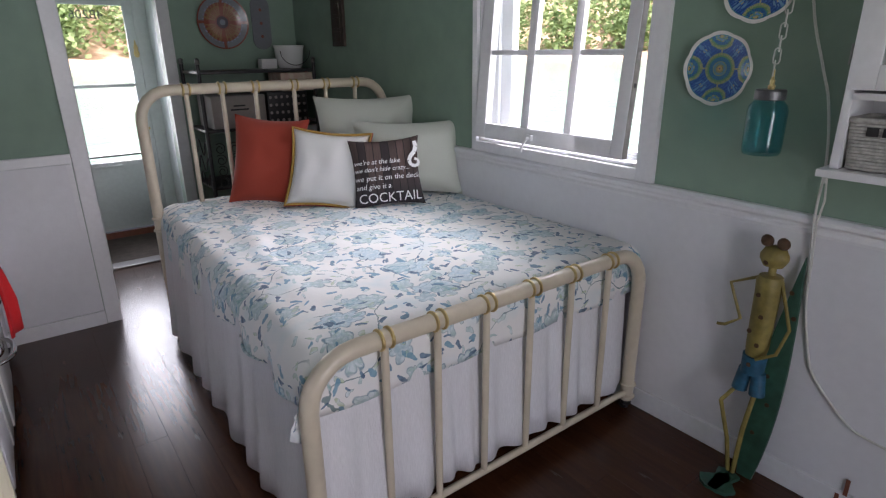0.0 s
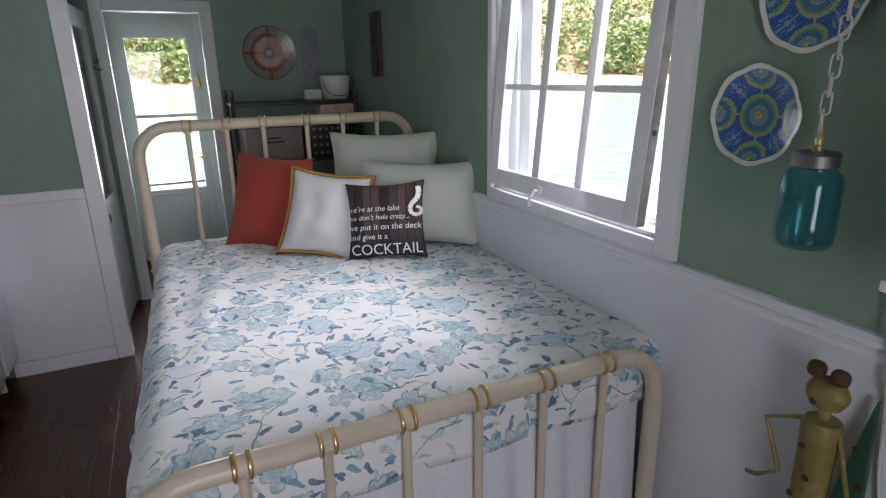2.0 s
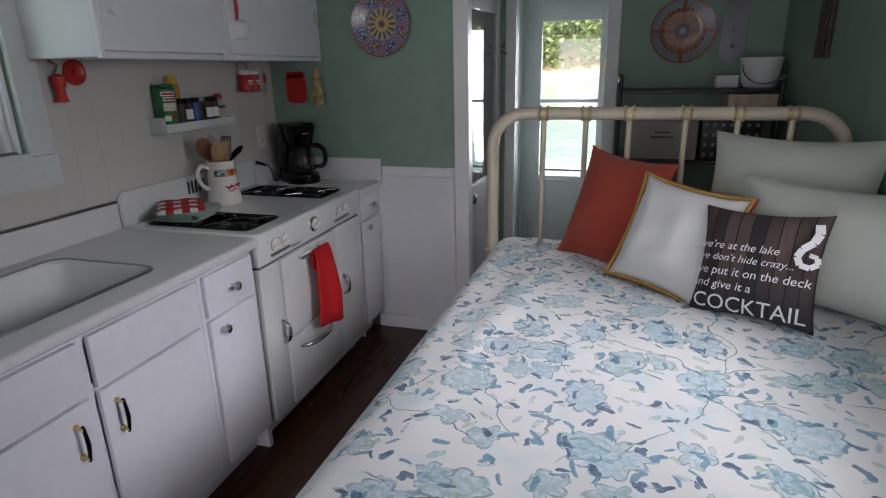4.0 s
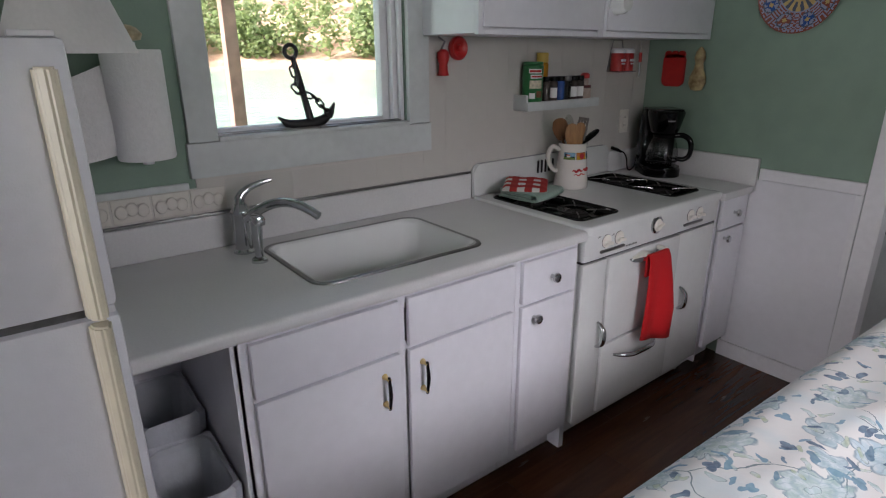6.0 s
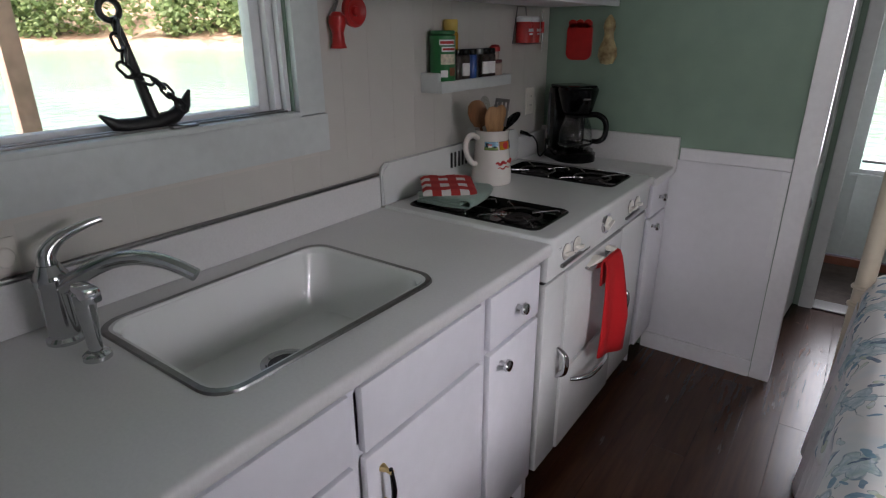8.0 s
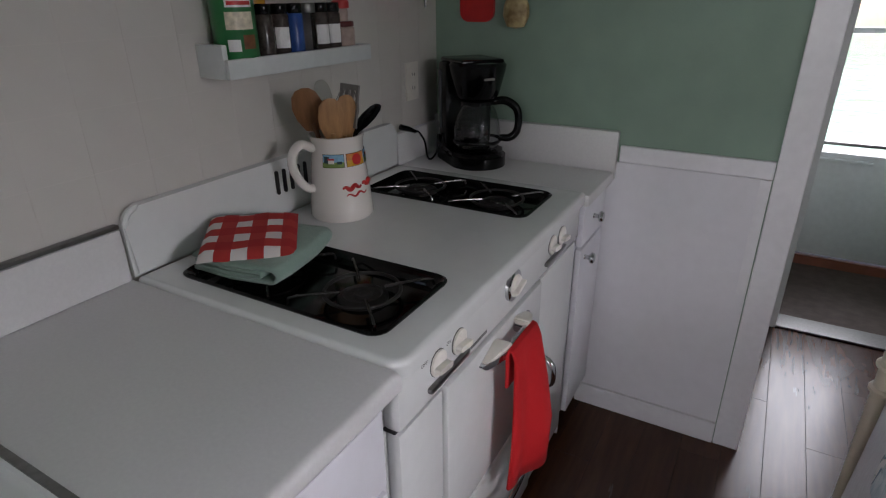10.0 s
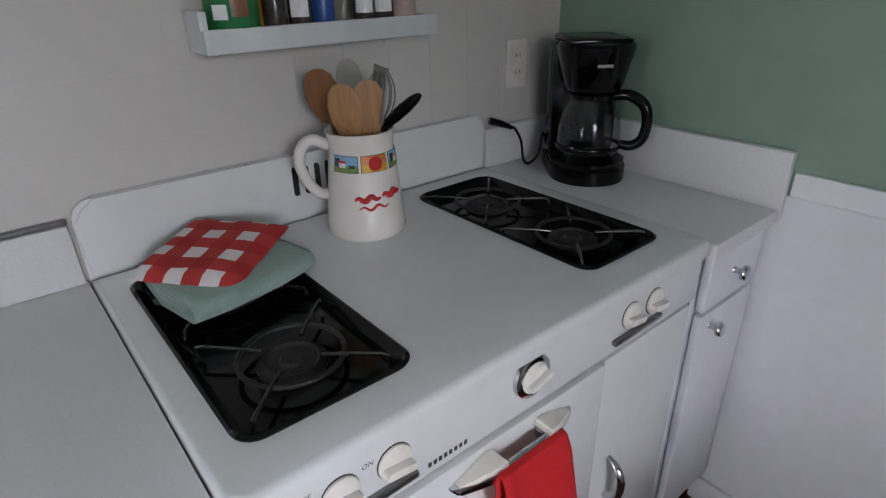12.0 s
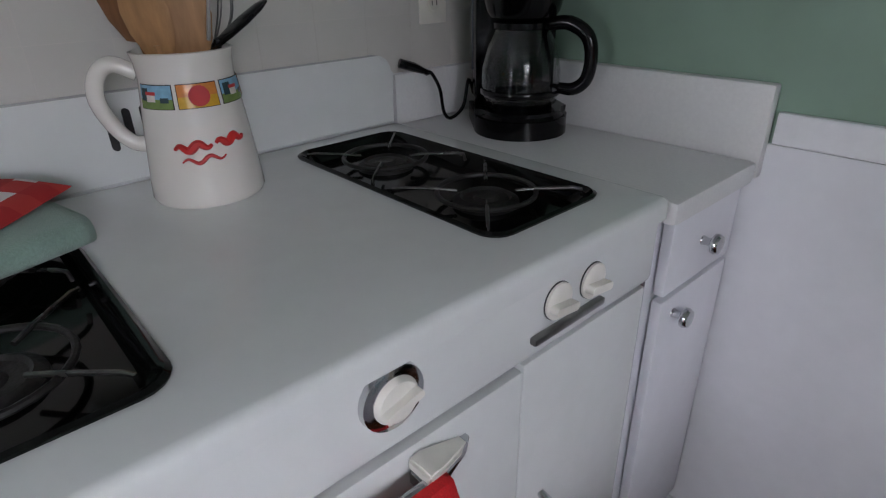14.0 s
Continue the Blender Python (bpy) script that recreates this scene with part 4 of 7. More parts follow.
def pull(parent, x, y, z, h=0.085):
    """Upright bow handle with a dark grip between two brass feet."""
    for dz in (-h / 2, h / 2):
        part("handle_foot", lathe(bmesh.new(), [(0.009, 0), (0.008, 0.004), (0.005, 0.012), (0.0055, 0.026)], 12, Matrix.Translation((x, y, z + dz)) @ Matrix.Rotation(radians(90), 4, "Y")), BRASS, parent, "brass handle foot")
    part("handle", tube(bmesh.new(), [(x + 0.022, y, z - h / 2 - 0.008), (x + 0.027, y, z - h / 4), (x + 0.029, y, z), (x + 0.027, y, z + h / 4), (x + 0.022, y, z + h / 2 + 0.008)], [0.004, 0.0052, 0.006, 0.0052, 0.004], 10), BLACKPL, parent, "black handle grip")


def knob(parent, x, y, z):
    part("knob", lathe(bmesh.new(), [(0.008, 0), (0.006, 0.008), (0.008, 0.014), (0.016, 0.018), (0.017, 0.022), (0.014, 0.029), (0.007, 0.031)], 16, Matrix.Translation((x, y, z)) @ Matrix.Rotation(radians(90), 4, "Y")), CHROME, parent, "chrome round knob")


def front(name, parent, y0, y1, z0, z1, x=FACE, t=0.018):
    return part(name, boxes((x, x + t, y0, y1, z0, z1), bevel=0.004), CABINET, parent)


# open bay beside the fridge
bay = thing("open_base_unit", (-0.46, 1.23, 0), "white open base bay under the worktop holding bins", "base unit")
part("side_panel", boxes((KX + 0.02, FACE, 1.325, 1.343, 0.0, CTOP - 0.037)), CABINET, bay)
part("side_panel", boxes((KX + 0.02, FACE - 0.02, 1.118, 1.13, 0.0, CTOP - 0.037)), CABINET, bay)
part("back", boxes((KX + 0.006, KX + 0.018, 1.13, 1.325, 0.0, CTOP - 0.037)), CABINET, bay)

# sink base unit
base1 = thing("sink_base_unit", (-0.46, 1.78, 0), "white painted sink base cabinet with two doors", "cabinet")
part("body", boxes((KX + 0.02, FACE - 0.02, 1.345, 2.21, 0.1, 0.69)), CABINET, base1)
part("face_frame", boxes((FACE - 0.02, FACE, 1.335, 1.367, 0.1, CTOP - 0.037), (FACE - 0.02, FACE, 1.772, 1.792, 0.1, CTOP - 0.037), (FACE - 0.02, FACE, 2.197, 2.214, 0.1, CTOP - 0.037), (FACE - 0.02, FACE - 0.001, 1.367, 2.197, 0.1, 0.12), (FACE - 0.02, FACE - 0.001, 1.367, 2.197, 0.655, 0.69), (FACE - 0.02, FACE - 0.001, 1.367, 2.197, 0.805, CTOP - 0.037)), CABINET, base1)
part("toe_board", boxes((FACE - 0.08, FACE - 0.06, 1.345, 2.212, 0.0, 0.1)), CABINET, base1)
front("false_drawer", base1, 1.365, 1.766, 0.678, 0.822)
front("false_drawer", base1, 1.796, 2.196, 0.678, 0.822)
d1 = front("door", base1, 1.365, 1.766, 0.115, 0.665)
d2 = front("door", base1, 1.796, 2.196, 0.115, 0.665)
pull(d1, FACE + 0.018, 1.712, 0.572)
pull(d2, FACE + 0.018, 1.838, 0.575)

base2 = thing("drawer_base_unit", (-0.46, 2.36, 0), "white painted base cabinet with drawer and door", "cabinet")
part("body", boxes((KX + 0.02, FACE, 2.216, 2.508, 0.1, CTOP - 0.037)), CABINET, base2)
part("toe_board", boxes((FACE - 0.08, FACE - 0.06, 2.216, 2.508, 0.0, 0.1), (FACE - 0.06, FACE - 0.002, 2.484, 2.508, 0.0, 0.1)), CABINET, base2)
knob(front("drawer", base2, 2.234, 2.488, 0.678, 0.822), FACE + 0.018, 2.366, 0.748)
knob(front("door", base2, 2.234, 2.488, 0.115, 0.665), FACE + 0.018, 2.287, 0.622)

# end cabinet by the partition
base3 = thing("end_base_unit", (-0.46, 3.57, 0), "narrow white base cabinet with drawer, door and its own top", "cabinet")
part("body", boxes((KX + 0.02, FACE, 3.425, PY - 0.002, 0.1, CTOP - 0.037)), CABINET, base3)
part("toe_board", boxes((FACE - 0.08, FACE - 0.06, 3.425, PY - 0.02, 0.0, 0.1), (FACE - 0.06, FACE + 0.01, 3.416, 3.425, 0.05, CTOP - 0.04)), CABINET, base3)
knob(front("drawer", base3, 3.455, 3.676, 0.70, 0.832, x=FACE + 0.004), FACE + 0.022, 3.56, 0.765)
knob(front("door", base3, 3.455, 3.676, 0.115, 0.69, x=FACE + 0.004), FACE + 0.022, 3.50, 0.655)
part("top", boxes((KX + 0.006, CF + 0.008, 3.409, PY - 0.026, CTOP - 0.036, CTOP), bevel=0.010), LAMINATE, base3)
part("upstand", boxes((KX + 0.006, CF + 0.008, PY - 0.024, PY - 0.001, CTOP - 0.03, CTOP + 0.118), bevel=0.004), LAMINATE, base3)
# Black strip set into the gap beside the stove to paint its shade.
part("edge_strip", boxes((FACE - 0.058, FACE + 0.0095, 3.4058, 3.4158, 0.09, CTOP - 0.04)), BLACKMT, base3, "black strip standing in for the shaded gap by the stove")
part("upstand", boxes((KX + 0.006, KX + 0.028, 3.409, PY - 0.026, CTOP + 0.0005, CTOP + 0.10), bevel=0.004), LAMINATE, base3)

# ---- stove ----
ST0, ST1, STZ = 2.517, 3.405, 0.885
stove = thing("gas_stove", (-0.46, 2.97, 0), "vintage white enamel gas stove with four burners", "stove")
SF = FACE + 0.012
part("body", boxes((KX + 0.03, SF - 0.02, ST0 + 0.004, ST1 - 0.004, 0.09, STZ - 0.07), bevel=0.004), ENAMEL, stove)
part("plinth", boxes((KX + 0.03, SF - 0.05, ST0 + 0.01, ST1 - 0.01, 0.02, 0.09)), ENAMEL, stove)
for y in (ST0 + 0.03, ST1 - 0.03):
    for x in (SF - 0.08, KX + 0.08):
        part("foot", lathe(bmesh.new(), [(0.02, 0), (0.016, 0.02)], 12, Matrix.Translation((x, y, 0))), ENAMEL, stove)
PANS = ((2.556, 2.79), (3.135, 3.35))
PX0, PX1 = -0.69, -0.222
def pierced_sheet(outline, holes, z, depth):
    """A flat plate with holes through it and a rounded outer edge."""
    bm = bmesh.new()
    rim = []
    for n, loop in enumerate([outline] + holes):
        vs = [bm.verts.new((x, y, z)) for x, y in loop]
        es = [bm.edges.new((p, q)) for p, q in zip(vs, vs[1:] + vs[:1])]
        rim += es if n == 0 else []
    bmesh.ops.triangle_fill(bm, edges=bm.edges[:], use_beauty=True, normal=(0, 0, 1))
    outer = set(v for e in rim for v in e.verts)
    down = bmesh.ops.extrude_face_region(bm, geom=bm.faces[:], use_keep_orig=True)["geom"]
    bmesh.ops.translate(bm, vec=(0, 0, -depth), verts=[g for g in down if isinstance(g, bmesh.types.BMVert)])
    bmesh.ops.recalc_face_normals(bm, faces=bm.faces)
    edge = [e for e in bm.edges if e.verts[0] in outer and e.verts[1] in outer and len(e.link_faces) == 2 and abs(e.link_faces[0].normal.z - e.link_faces[1].normal.z) > 0.5]
    bmesh.ops.bevel(bm, geom=edge, offset=0.011, segments=4, profile=0.5, affect="EDGES")
    return bm


rim_pts = [(KX + 0.03, ST1), (KX + 0.03, ST0)] + arc(-0.155 - 0.03, ST0 + 0.03, 0.03, -90, 0, 7) + arc(-0.155 - 0.012, ST1 - 0.012, 0.012, 0, 90, 4)
pan_holes = [rounded(PX1 - PX0 - 0.010, b - a - 0.010, 0.027, 5, (PX0 + PX1) / 2, (a + b) / 2) for a, b in PANS]
bm = pierced_sheet(rim_pts, pan_holes, STZ, 0.03)
part("cooktop", bm, ENAMEL, stove)
part("control_panel", boxes((SF - 0.02, SF + 0.012, ST0 + 0.002, ST1 - 0.002, STZ - 0.13, STZ - 0.031), bevel=0.008), ENAMEL, stove)
bm = bmesh.new()
out = [(ST0 + 0.0, 0)] + [(y, z) for y, z in arc(ST0 + 0.035, 0.10, 0.035, 180, 90, 6)] + [(y, z) for y, z in arc(ST1 - 0.035, 0.10, 0.035, 90, 0, 6)] + [(ST1, 0)]
slab(bm, out, 0.022, Matrix(((0, 0, 1, KX + 0.007), (1, 0, 0, 0), (0, 1, 0, STZ - 0.005), (0, 0, 0, 1))))
bmesh.ops.bevel(bm, geom=[e for e in bm.edges if abs(e.verts[0].co.x - e.verts[1].co.x) < 1e-5], offset=0.007, segments=3, affect="EDGES")
back = part("backguard", bm, ENAMEL, stove)
for k in range(5):
    y = 2.895 + k * 0.024
    bm = slab(bmesh.new(), rounded(0.011, 0.058, 0.005, 3), 0.002, Matrix(((0, 0, 1, KX + 0.0295), (1, 0, 0, y), (-0.18, 1, 0, STZ + 0.078), (0, 0, 0, 1))))
    part("vent_slot", bm, BLACKMT, back)


GRATE = mat("worn bright steel grate", (0.16, 0.155, 0.15), 0.26, 1.0, grain=0.35, scale=50, stain=0.4, stain_scale=14)


def burner_pan(y0, y1):
    cy, cx = (y0 + y1) / 2, (PX0 + PX1) / 2
    w, l = PX1 - PX0, y1 - y0

    def rr(k, z, r=0.03):
        return [(x, y, z) for x, y in rounded(w - k, l - k, r, 5, cx, cy)]
    bm, lp = ring_loft([rr(0.006, STZ - 0.008), rr(0.0, STZ + 0.003), rr(0.008, STZ + 0.006), rr(0.02, STZ + 0.001), rr(0.04, STZ - 0.016)])
    bm.faces.new(lp[-1])
    pan = part("burner_pan", bm, BLACKEN, stove, "black enamelled burner pan")
    for bx in (cx - w * 0.245, cx + w * 0.245):
        bz = STZ - 0.016
        bm = lathe(bmesh.new(), [(0.046, 0), (0.046, 0.006), (0.036, 0.012), (0.032, 0.008), (0.018, 0.008), (0.014, 0.012), (0.006, 0.010), (0.0, 0.010)], 24, Matrix.Translation((bx, cy, bz)), cap=False)
        burner = part("burner", bm, IRON, pan, "sooty iron burner")
        bm = tube(bmesh.new(), [(bx + 0.068 * math.cos(a), cy + 0.068 * math.sin(a), STZ + 0.002) for a in [math.tau * k / 28 for k in range(28)]], 0.0036, 8, closed=True)
        part("grate_ring", bm, IRON, pan, "sooty iron pot ring")
        for k in range(4):
            a = radians(45 + 90 * k)
            c, s = math.cos(a), math.sin(a)
            path_ = [(bx + q * c, cy + q * s, STZ + h_) for q, h_ in ((0.040, 0.003), (0.068, 0.0055), (0.118, 0.007), (0.128, 0.005), (0.131, -0.006))]
            part("grate_arm", tube(bmesh.new(), path_, 0.0026, 8), GRATE, pan, "worn steel grate arm")


for a, b in PANS:
    burner_pan(a, b)
part("seam_line", boxes((SF - 0.021, SF + 0.001, ST0 + 0.004, ST1 - 0.004, STZ - 0.137, STZ - 0.131)), BLACKMT, stove)


def stove_door(name, y0, y1, z0, z1, t=0.02):
    return part(name, boxes((SF - 0.019, SF + t - 0.012, y0, y1, z0, z1), bevel=0.007), ENAMEL, stove)


OV0, OV1 = 2.665, 3.125
left = stove_door("side_door", ST0 + 0.006, OV0 - 0.006, 0.10, STZ - 0.14)
oven = stove_door("oven_door", OV0, OV1, 0.40, STZ - 0.14, 0.026)
broil = stove_door("broiler_drawer", OV0, OV1, 0.10, 0.39, 0.026)
right = stove_door("side_door", OV1 + 0.006, ST1 - 0.006, 0.10, STZ - 0.14)


def bow(parent, p, q, out=0.03, r=0.009):
    a, b = Vector(p), Vector(q)
    o = Vector((out, 0, 0))
    bm = rod(bmesh.new(), [a, a.lerp(b, 0.12) + o * 0.6, a.lerp(b, 0.3) + o, a.lerp(b, 0.7) + o, a.lerp(b, 0.88) + o * 0.6, b], [r * 0.6, r, r * 1.15, r * 1.15, r, r * 0.6], 10)
    part("handle", bm, CHROME, parent, "chrome bow handle")


bow(left, (SF + 0.008, OV0 - 0.035, 0.40), (SF + 0.008, OV0 - 0.035, 0.50))
bow(right, (SF + 0.008, OV1 + 0.055, 0.40), (SF + 0.008, OV1 + 0.055, 0.50))
bow(broil, (SF + 0.014, 2.74, 0.33), (SF + 0.014, 3.0, 0.33), 0.045)
# oven bar: two ivory-capped chrome horns and a rod
hz = 0.715
def horn(y, s, outline):
    """A wedge on the oven door, its tip at y, widening along s."""
    pts = [(y + s * u, hz + v) for u, v in outline]
    bm = slab(bmesh.new(), pts if s > 0 else pts[::-1], 0.036, Matrix(((0, 0, 1, SF + 0.0142), (1, 0, 0, 0), (0, 1, 0, 0), (0, 0, 0, 1))))
    bmesh.ops.bevel(bm, geom=bm.edges[:], offset=0.003, segments=2, affect="EDGES", clamp_overlap=True)
    for v in bm.verts:
        v.co.x = SF + 0.0142 + (v.co.x - SF - 0.0142) * min(1.0, 0.15 + abs(v.co.y - y) / 0.06)
    return bm


for y, s in ((2.782, 1), (3.032, -1)):
    part("bar_bracket", horn(y, s, [(0.0, 0.0), (0.012, -0.013), (0.082, -0.014), (0.082, 0.0055), (0.012, 0.001)]), CHROME, oven)
    part("bracket_cap", horn(y, s, [(0.010, 0.0015), (0.082, 0.006), (0.082, 0.020), (0.066, 0.022)]), KNOBCREAM, oven, "ivory plastic bracket cap")
part("bar", tube(bmesh.new(), [(SF + 0.042, 2.85, hz + 0.004), (SF + 0.042, 2.965, hz + 0.004)], 0.007, 10), CHROME, oven)


def tap_knob(y, z):
    m = Matrix.Translation((SF + 0.012, y, z)) @ Matrix.Rotation(radians(90), 4, "Y")
    # Black disc a little wider than the knob, painting its shadow line.
    part("knob_gasket", lathe(bmesh.new(), [(0.0245, 0.0), (0.0245, 0.0012), (0.0, 0.0012)], 24, m, cap=False), BLACKMT, stove)
    bm = lathe(bmesh.new(), [(0.0235, 0.0014), (0.0235, 0.0045), (0.020, 0.0065), (0.0, 0.0068)], 24, m, cap=False)
    slab(bm, rounded(0.011, 0.042, 0.0045, 3), 0.012, m @ Matrix.Translation((0.005, 0, 0.006)) @ Matrix.Rotation(radians(-8), 4, "Z"))
    part("burner_knob", bm, KNOBCREAM, stove, "ivory burner knob")


KZ = 0.816
for y in (2.634, 2.706, 3.18, 3.248):
    tap_knob(y, KZ)
for y in (2.667, 3.201):
    part("trim_bar", boxes((SF + 0.012, SF + 0.022, y - 0.068, y + 0.068, KZ - 0.039, KZ - 0.029), bevel=0.003), STEEL, stove, "dull chrome trim bar")
OKM = Matrix.Translation((SF + 0.012, 2.938, KZ + 0.004)) @ Matrix.Rotation(radians(90), 4, "Y")
part("oven_dial_ring", lathe(bmesh.new(), [(0.035, 0), (0.034, 0.007), (0.028, 0.009)], 28, OKM), CHROME, stove)
bm = lathe(bmesh.new(), [(0.0245, 0.006), (0.0245, 0.010), (0.021, 0.015), (0.0, 0.016)], 28, OKM, cap=False)
slab(bm, rounded(0.009, 0.044, 0.004, 3), 0.010, OKM @ Matrix.Translation((0, 0, 0.014)) @ Matrix.Rotation(radians(15), 4, "Z"))
part("oven_dial", bm, KNOBCREAM, stove, "ivory oven dial")

# ---- fridge ----
fr = thing("refrigerator", (-0.38, 0.74, 0), "white refrigerator with yellowed cream handles", "refrigerator")
FR0, FR1 = 0.36, 1.124
part("cabinet", boxes((KX + 0.03, -0.165, FR0, FR1, 0.03, 1.46), bevel=0.008), FRIDGEM, fr)
fdoor = part("freezer_door", boxes((-0.158, -0.092, FR0, FR1, 1.022, 1.468), bevel=0.012), FRIDGEM, fr)
mdoor = part("main_door", boxes((-0.158, -0.092, FR0, FR1, 0.07, 1.005), bevel=0.012), FRIDGEM, fr)
part("gasket", boxes((-0.164, -0.11, FR0 + 0.012, FR1 - 0.012, 0.08, 1.455)), STEEL, fr, "grey door gasket")
part("hinge", boxes((-0.15, -0.10, FR1 - 0.05, FR1 - 0.005, 1.006, 1.021), bevel=0.003), WHITE, fr)
part("hinge", boxes((-0.17, -0.10, FR1 - 0.07, FR1 - 0.01, 1.468, 1.478), bevel=0.003), WHITE, fr)
for d, z0, z1 in ((fdoor, 1.012, 1.425), (mdoor, 0.45, 1.0)):
    bm = bmesh.new()
    slab(bm, [(-0.092, 0), (-0.066, 0.004), (-0.054, 0.018), (-0.054, 0.031), (-0.092, 0.037)], z1 - z0, Matrix.Translation((0, 1.071, z0)))
    bmesh.ops.bevel(bm, geom=bm.edges[:], offset=0.004, segments=2, affect="EDGES", clamp_overlap=True)
    part("handle", bm, CREAMPL, d, "yellowed cream plastic handle")

# ---- upper cabinets ----
def upper(y0, y1, name_label):
    u = thing("wall_cabinet", (-0.62, (y0 + y1) / 2, 1.505), name_label, "wall cabinet", "kitchen wall cabinets")
    part("body", boxes((KX + 0.001, -0.48, y0, y1, 1.505, CZ - 0.002), bevel=0.002), CABINET, u)
    part("face_frame", boxes((-0.48, -0.46, y0, y0 + 0.02, 1.5, CZ - 0.003), (-0.48, -0.46, y1 - 0.03, y1, 1.5, CZ - 0.003), (-0.48, -0.461, y0 + 0.02, y1 - 0.03, 1.5, 1.52), bevel=0.002), CABINET, u)
    return u, part("door", boxes((-0.463, -0.452, y0 + 0.016, y1 - 0.026, 1.523, CZ - 0.01), bevel=0.003), CABINET, u)


ua, ud = upper(2.28, 2.90, "white painted kitchen wall cabinet over the stove")
ub, ue = upper(2.902, PY - 0.004, "white painted wall cabinet in the corner")

# ---- pillows on the bed ----
def pillow(name, label, w, h, d, m, fabric):
    t = thing(name, tuple(m.translation), label, "pillow", "bed pillows")
    part("case", cushion(w, h, d, m), fabric, t)
    return t


M = pose_pillow(1.645, 3.06, TOP + 0.04, 17, -27)
pillow("back_pillow", "pale sage cotton pillow propped against the headboard", 0.58, 0.47, 0.20, M, FABCREAM)
M = pose_pillow(1.685, 2.72, TOP - 0.005, 16, -33)
pillow("sham_pillow", "plump white cotton pillow leaning by the window wall", 0.58, 0.40, 0.20, M, FABCREAM)
M = pose_pillow(1.02, 3.03, TOP - 0.012, 20, -30, 6)
pillow("red_pillow", "brick red square pillow against the headboard", 0.375, 0.455, 0.13, M, FABRED)
M = pose_pillow(1.225, 2.785, TOP - 0.010, 23, -35, 6)
wp = pillow("piped_pillow", "white pillow edged with red and yellow piping", 0.385, 0.385, 0.13, M, FABWHITE)
PIPEY = mat("yellow piping", (0.45, 0.27, 0.06), 0.8, grain=0.2, scale=200, bump=0.3)
PIPER = mat("dark red piping", (0.30, 0.03, 0.03), 0.8, grain=0.2, scale=200, bump=0.3)
part("piping", tube(bmesh.new(), seam(0.395, 0.395, M @ Matrix.Translation((0, 0, -0.005)), -0.010), 0.0062, 6, closed=True), PIPEY, wp, "yellow cord piping")
part("piping", tube(bmesh.new(), seam(0.403, 0.403, M @ Matrix.Translation((0, 0, -0.009)), 0.002), 0.0060, 6, closed=True), PIPER, wp, "dark red cord piping")

# printed cushion: boards and lettering
BOARDS = bpy.data.materials.new("printed barn boards")
BOARDS.use_nodes = True
N, L = BOARDS.node_tree.nodes, BOARDS.node_tree.links
UV = N.new("ShaderNodeUVMap")
sp = N.new("ShaderNodeSeparateXYZ")
L.new(UV.outputs[0], sp.inputs[0])
bd = mth("FLOOR", mth("MULTIPLY", sp.outputs[0], 26.0))
wn_ = N.new("ShaderNodeTexWhiteNoise")
wn_.noise_dimensions = "1D"
L.new(bd, wn_.inputs["W"])
gap = mth("LESS_THAN", mth("FRACT", mth("MULTIPLY", sp.outputs[0], 26.0)), 0.10)
mp_ = N.new("ShaderNodeMapping")
mp_.inputs["Scale"].default_value = (60, 4, 1)
L.new(UV.outputs[0], mp_.inputs[0])
gr = noise_at(mp_.outputs[0], 3.0, 5)
col = blend(wn_.outputs["Value"], (0.030, 0.022, 0.024), (0.16, 0.10, 0.085))
col = blend(mth("MULTIPLY", gr, 0.75), col, (0.02, 0.016, 0.018))
low = step(sp.outputs[1], 0.04, 0.20)
col = blend(low, (0.030, 0.026, 0.030), col)
col = blend(gap, col, (0.010, 0.009, 0.010))
L.new(col, N["Principled BSDF"].inputs["Base Color"])
N["Principled BSDF"].inputs["Roughness"].default_value = 0.8
PRINT = mat("white printing ink", (0.80, 0.80, 0.80), 0.8)
CM = pose_pillow(1.48, 2.575, TOP - 0.005, 21, -28, -3)
CW, CH, CD = 0.352, 0.345, 0.11
cock = pillow("lettered_cushion", "dark board-print cushion with white lettering", CW, CH, CD, CM, BOARDS)


def text_bm(body, size, extrude=0.0, shear=0.0):
    """Lettering as a flat mesh, its start at the origin, in x and y."""
    cu = bpy.data.curves.new("lettering", "FONT")
    cu.body, cu.size, cu.extrude, cu.shear, cu.resolution_u = body, size, extrude, shear, 3
    ob = bpy.data.objects.new("lettering", cu)
    scene.collection.objects.link(ob)
    me = bpy.data.meshes.new_from_object(ob.evaluated_get(bpy.context.evaluated_depsgraph_get()))
    bm = bmesh.new()
    bm.from_mesh(me)
    bpy.data.objects.remove(ob)
    bpy.data.curves.remove(cu)
    bpy.data.meshes.remove(me)
    return bm


def on_cushion(bm, x, z, m=CM, w=CW, h=CH, d=CD):
    bmesh.ops.triangulate(bm, faces=bm.faces)
    long_e = [e for e in bm.edges if e.calc_length() > 0.015]
    if long_e:
        bmesh.ops.subdivide_edges(bm, edges=long_e, cuts=2)
    for v in bm.verts:
        px, pz = v.co.x + x, v.co.y + z
        u, t = px / (w / 2), pz / (h / 2) - 1
        k = max(0.0, (1 - u ** 4) * (1 - t ** 4)) ** 0.55
        v.co = m @ Vector((px, -(d / 2 * k + 0.0085 + 0.004 * k), pz))
    return bm


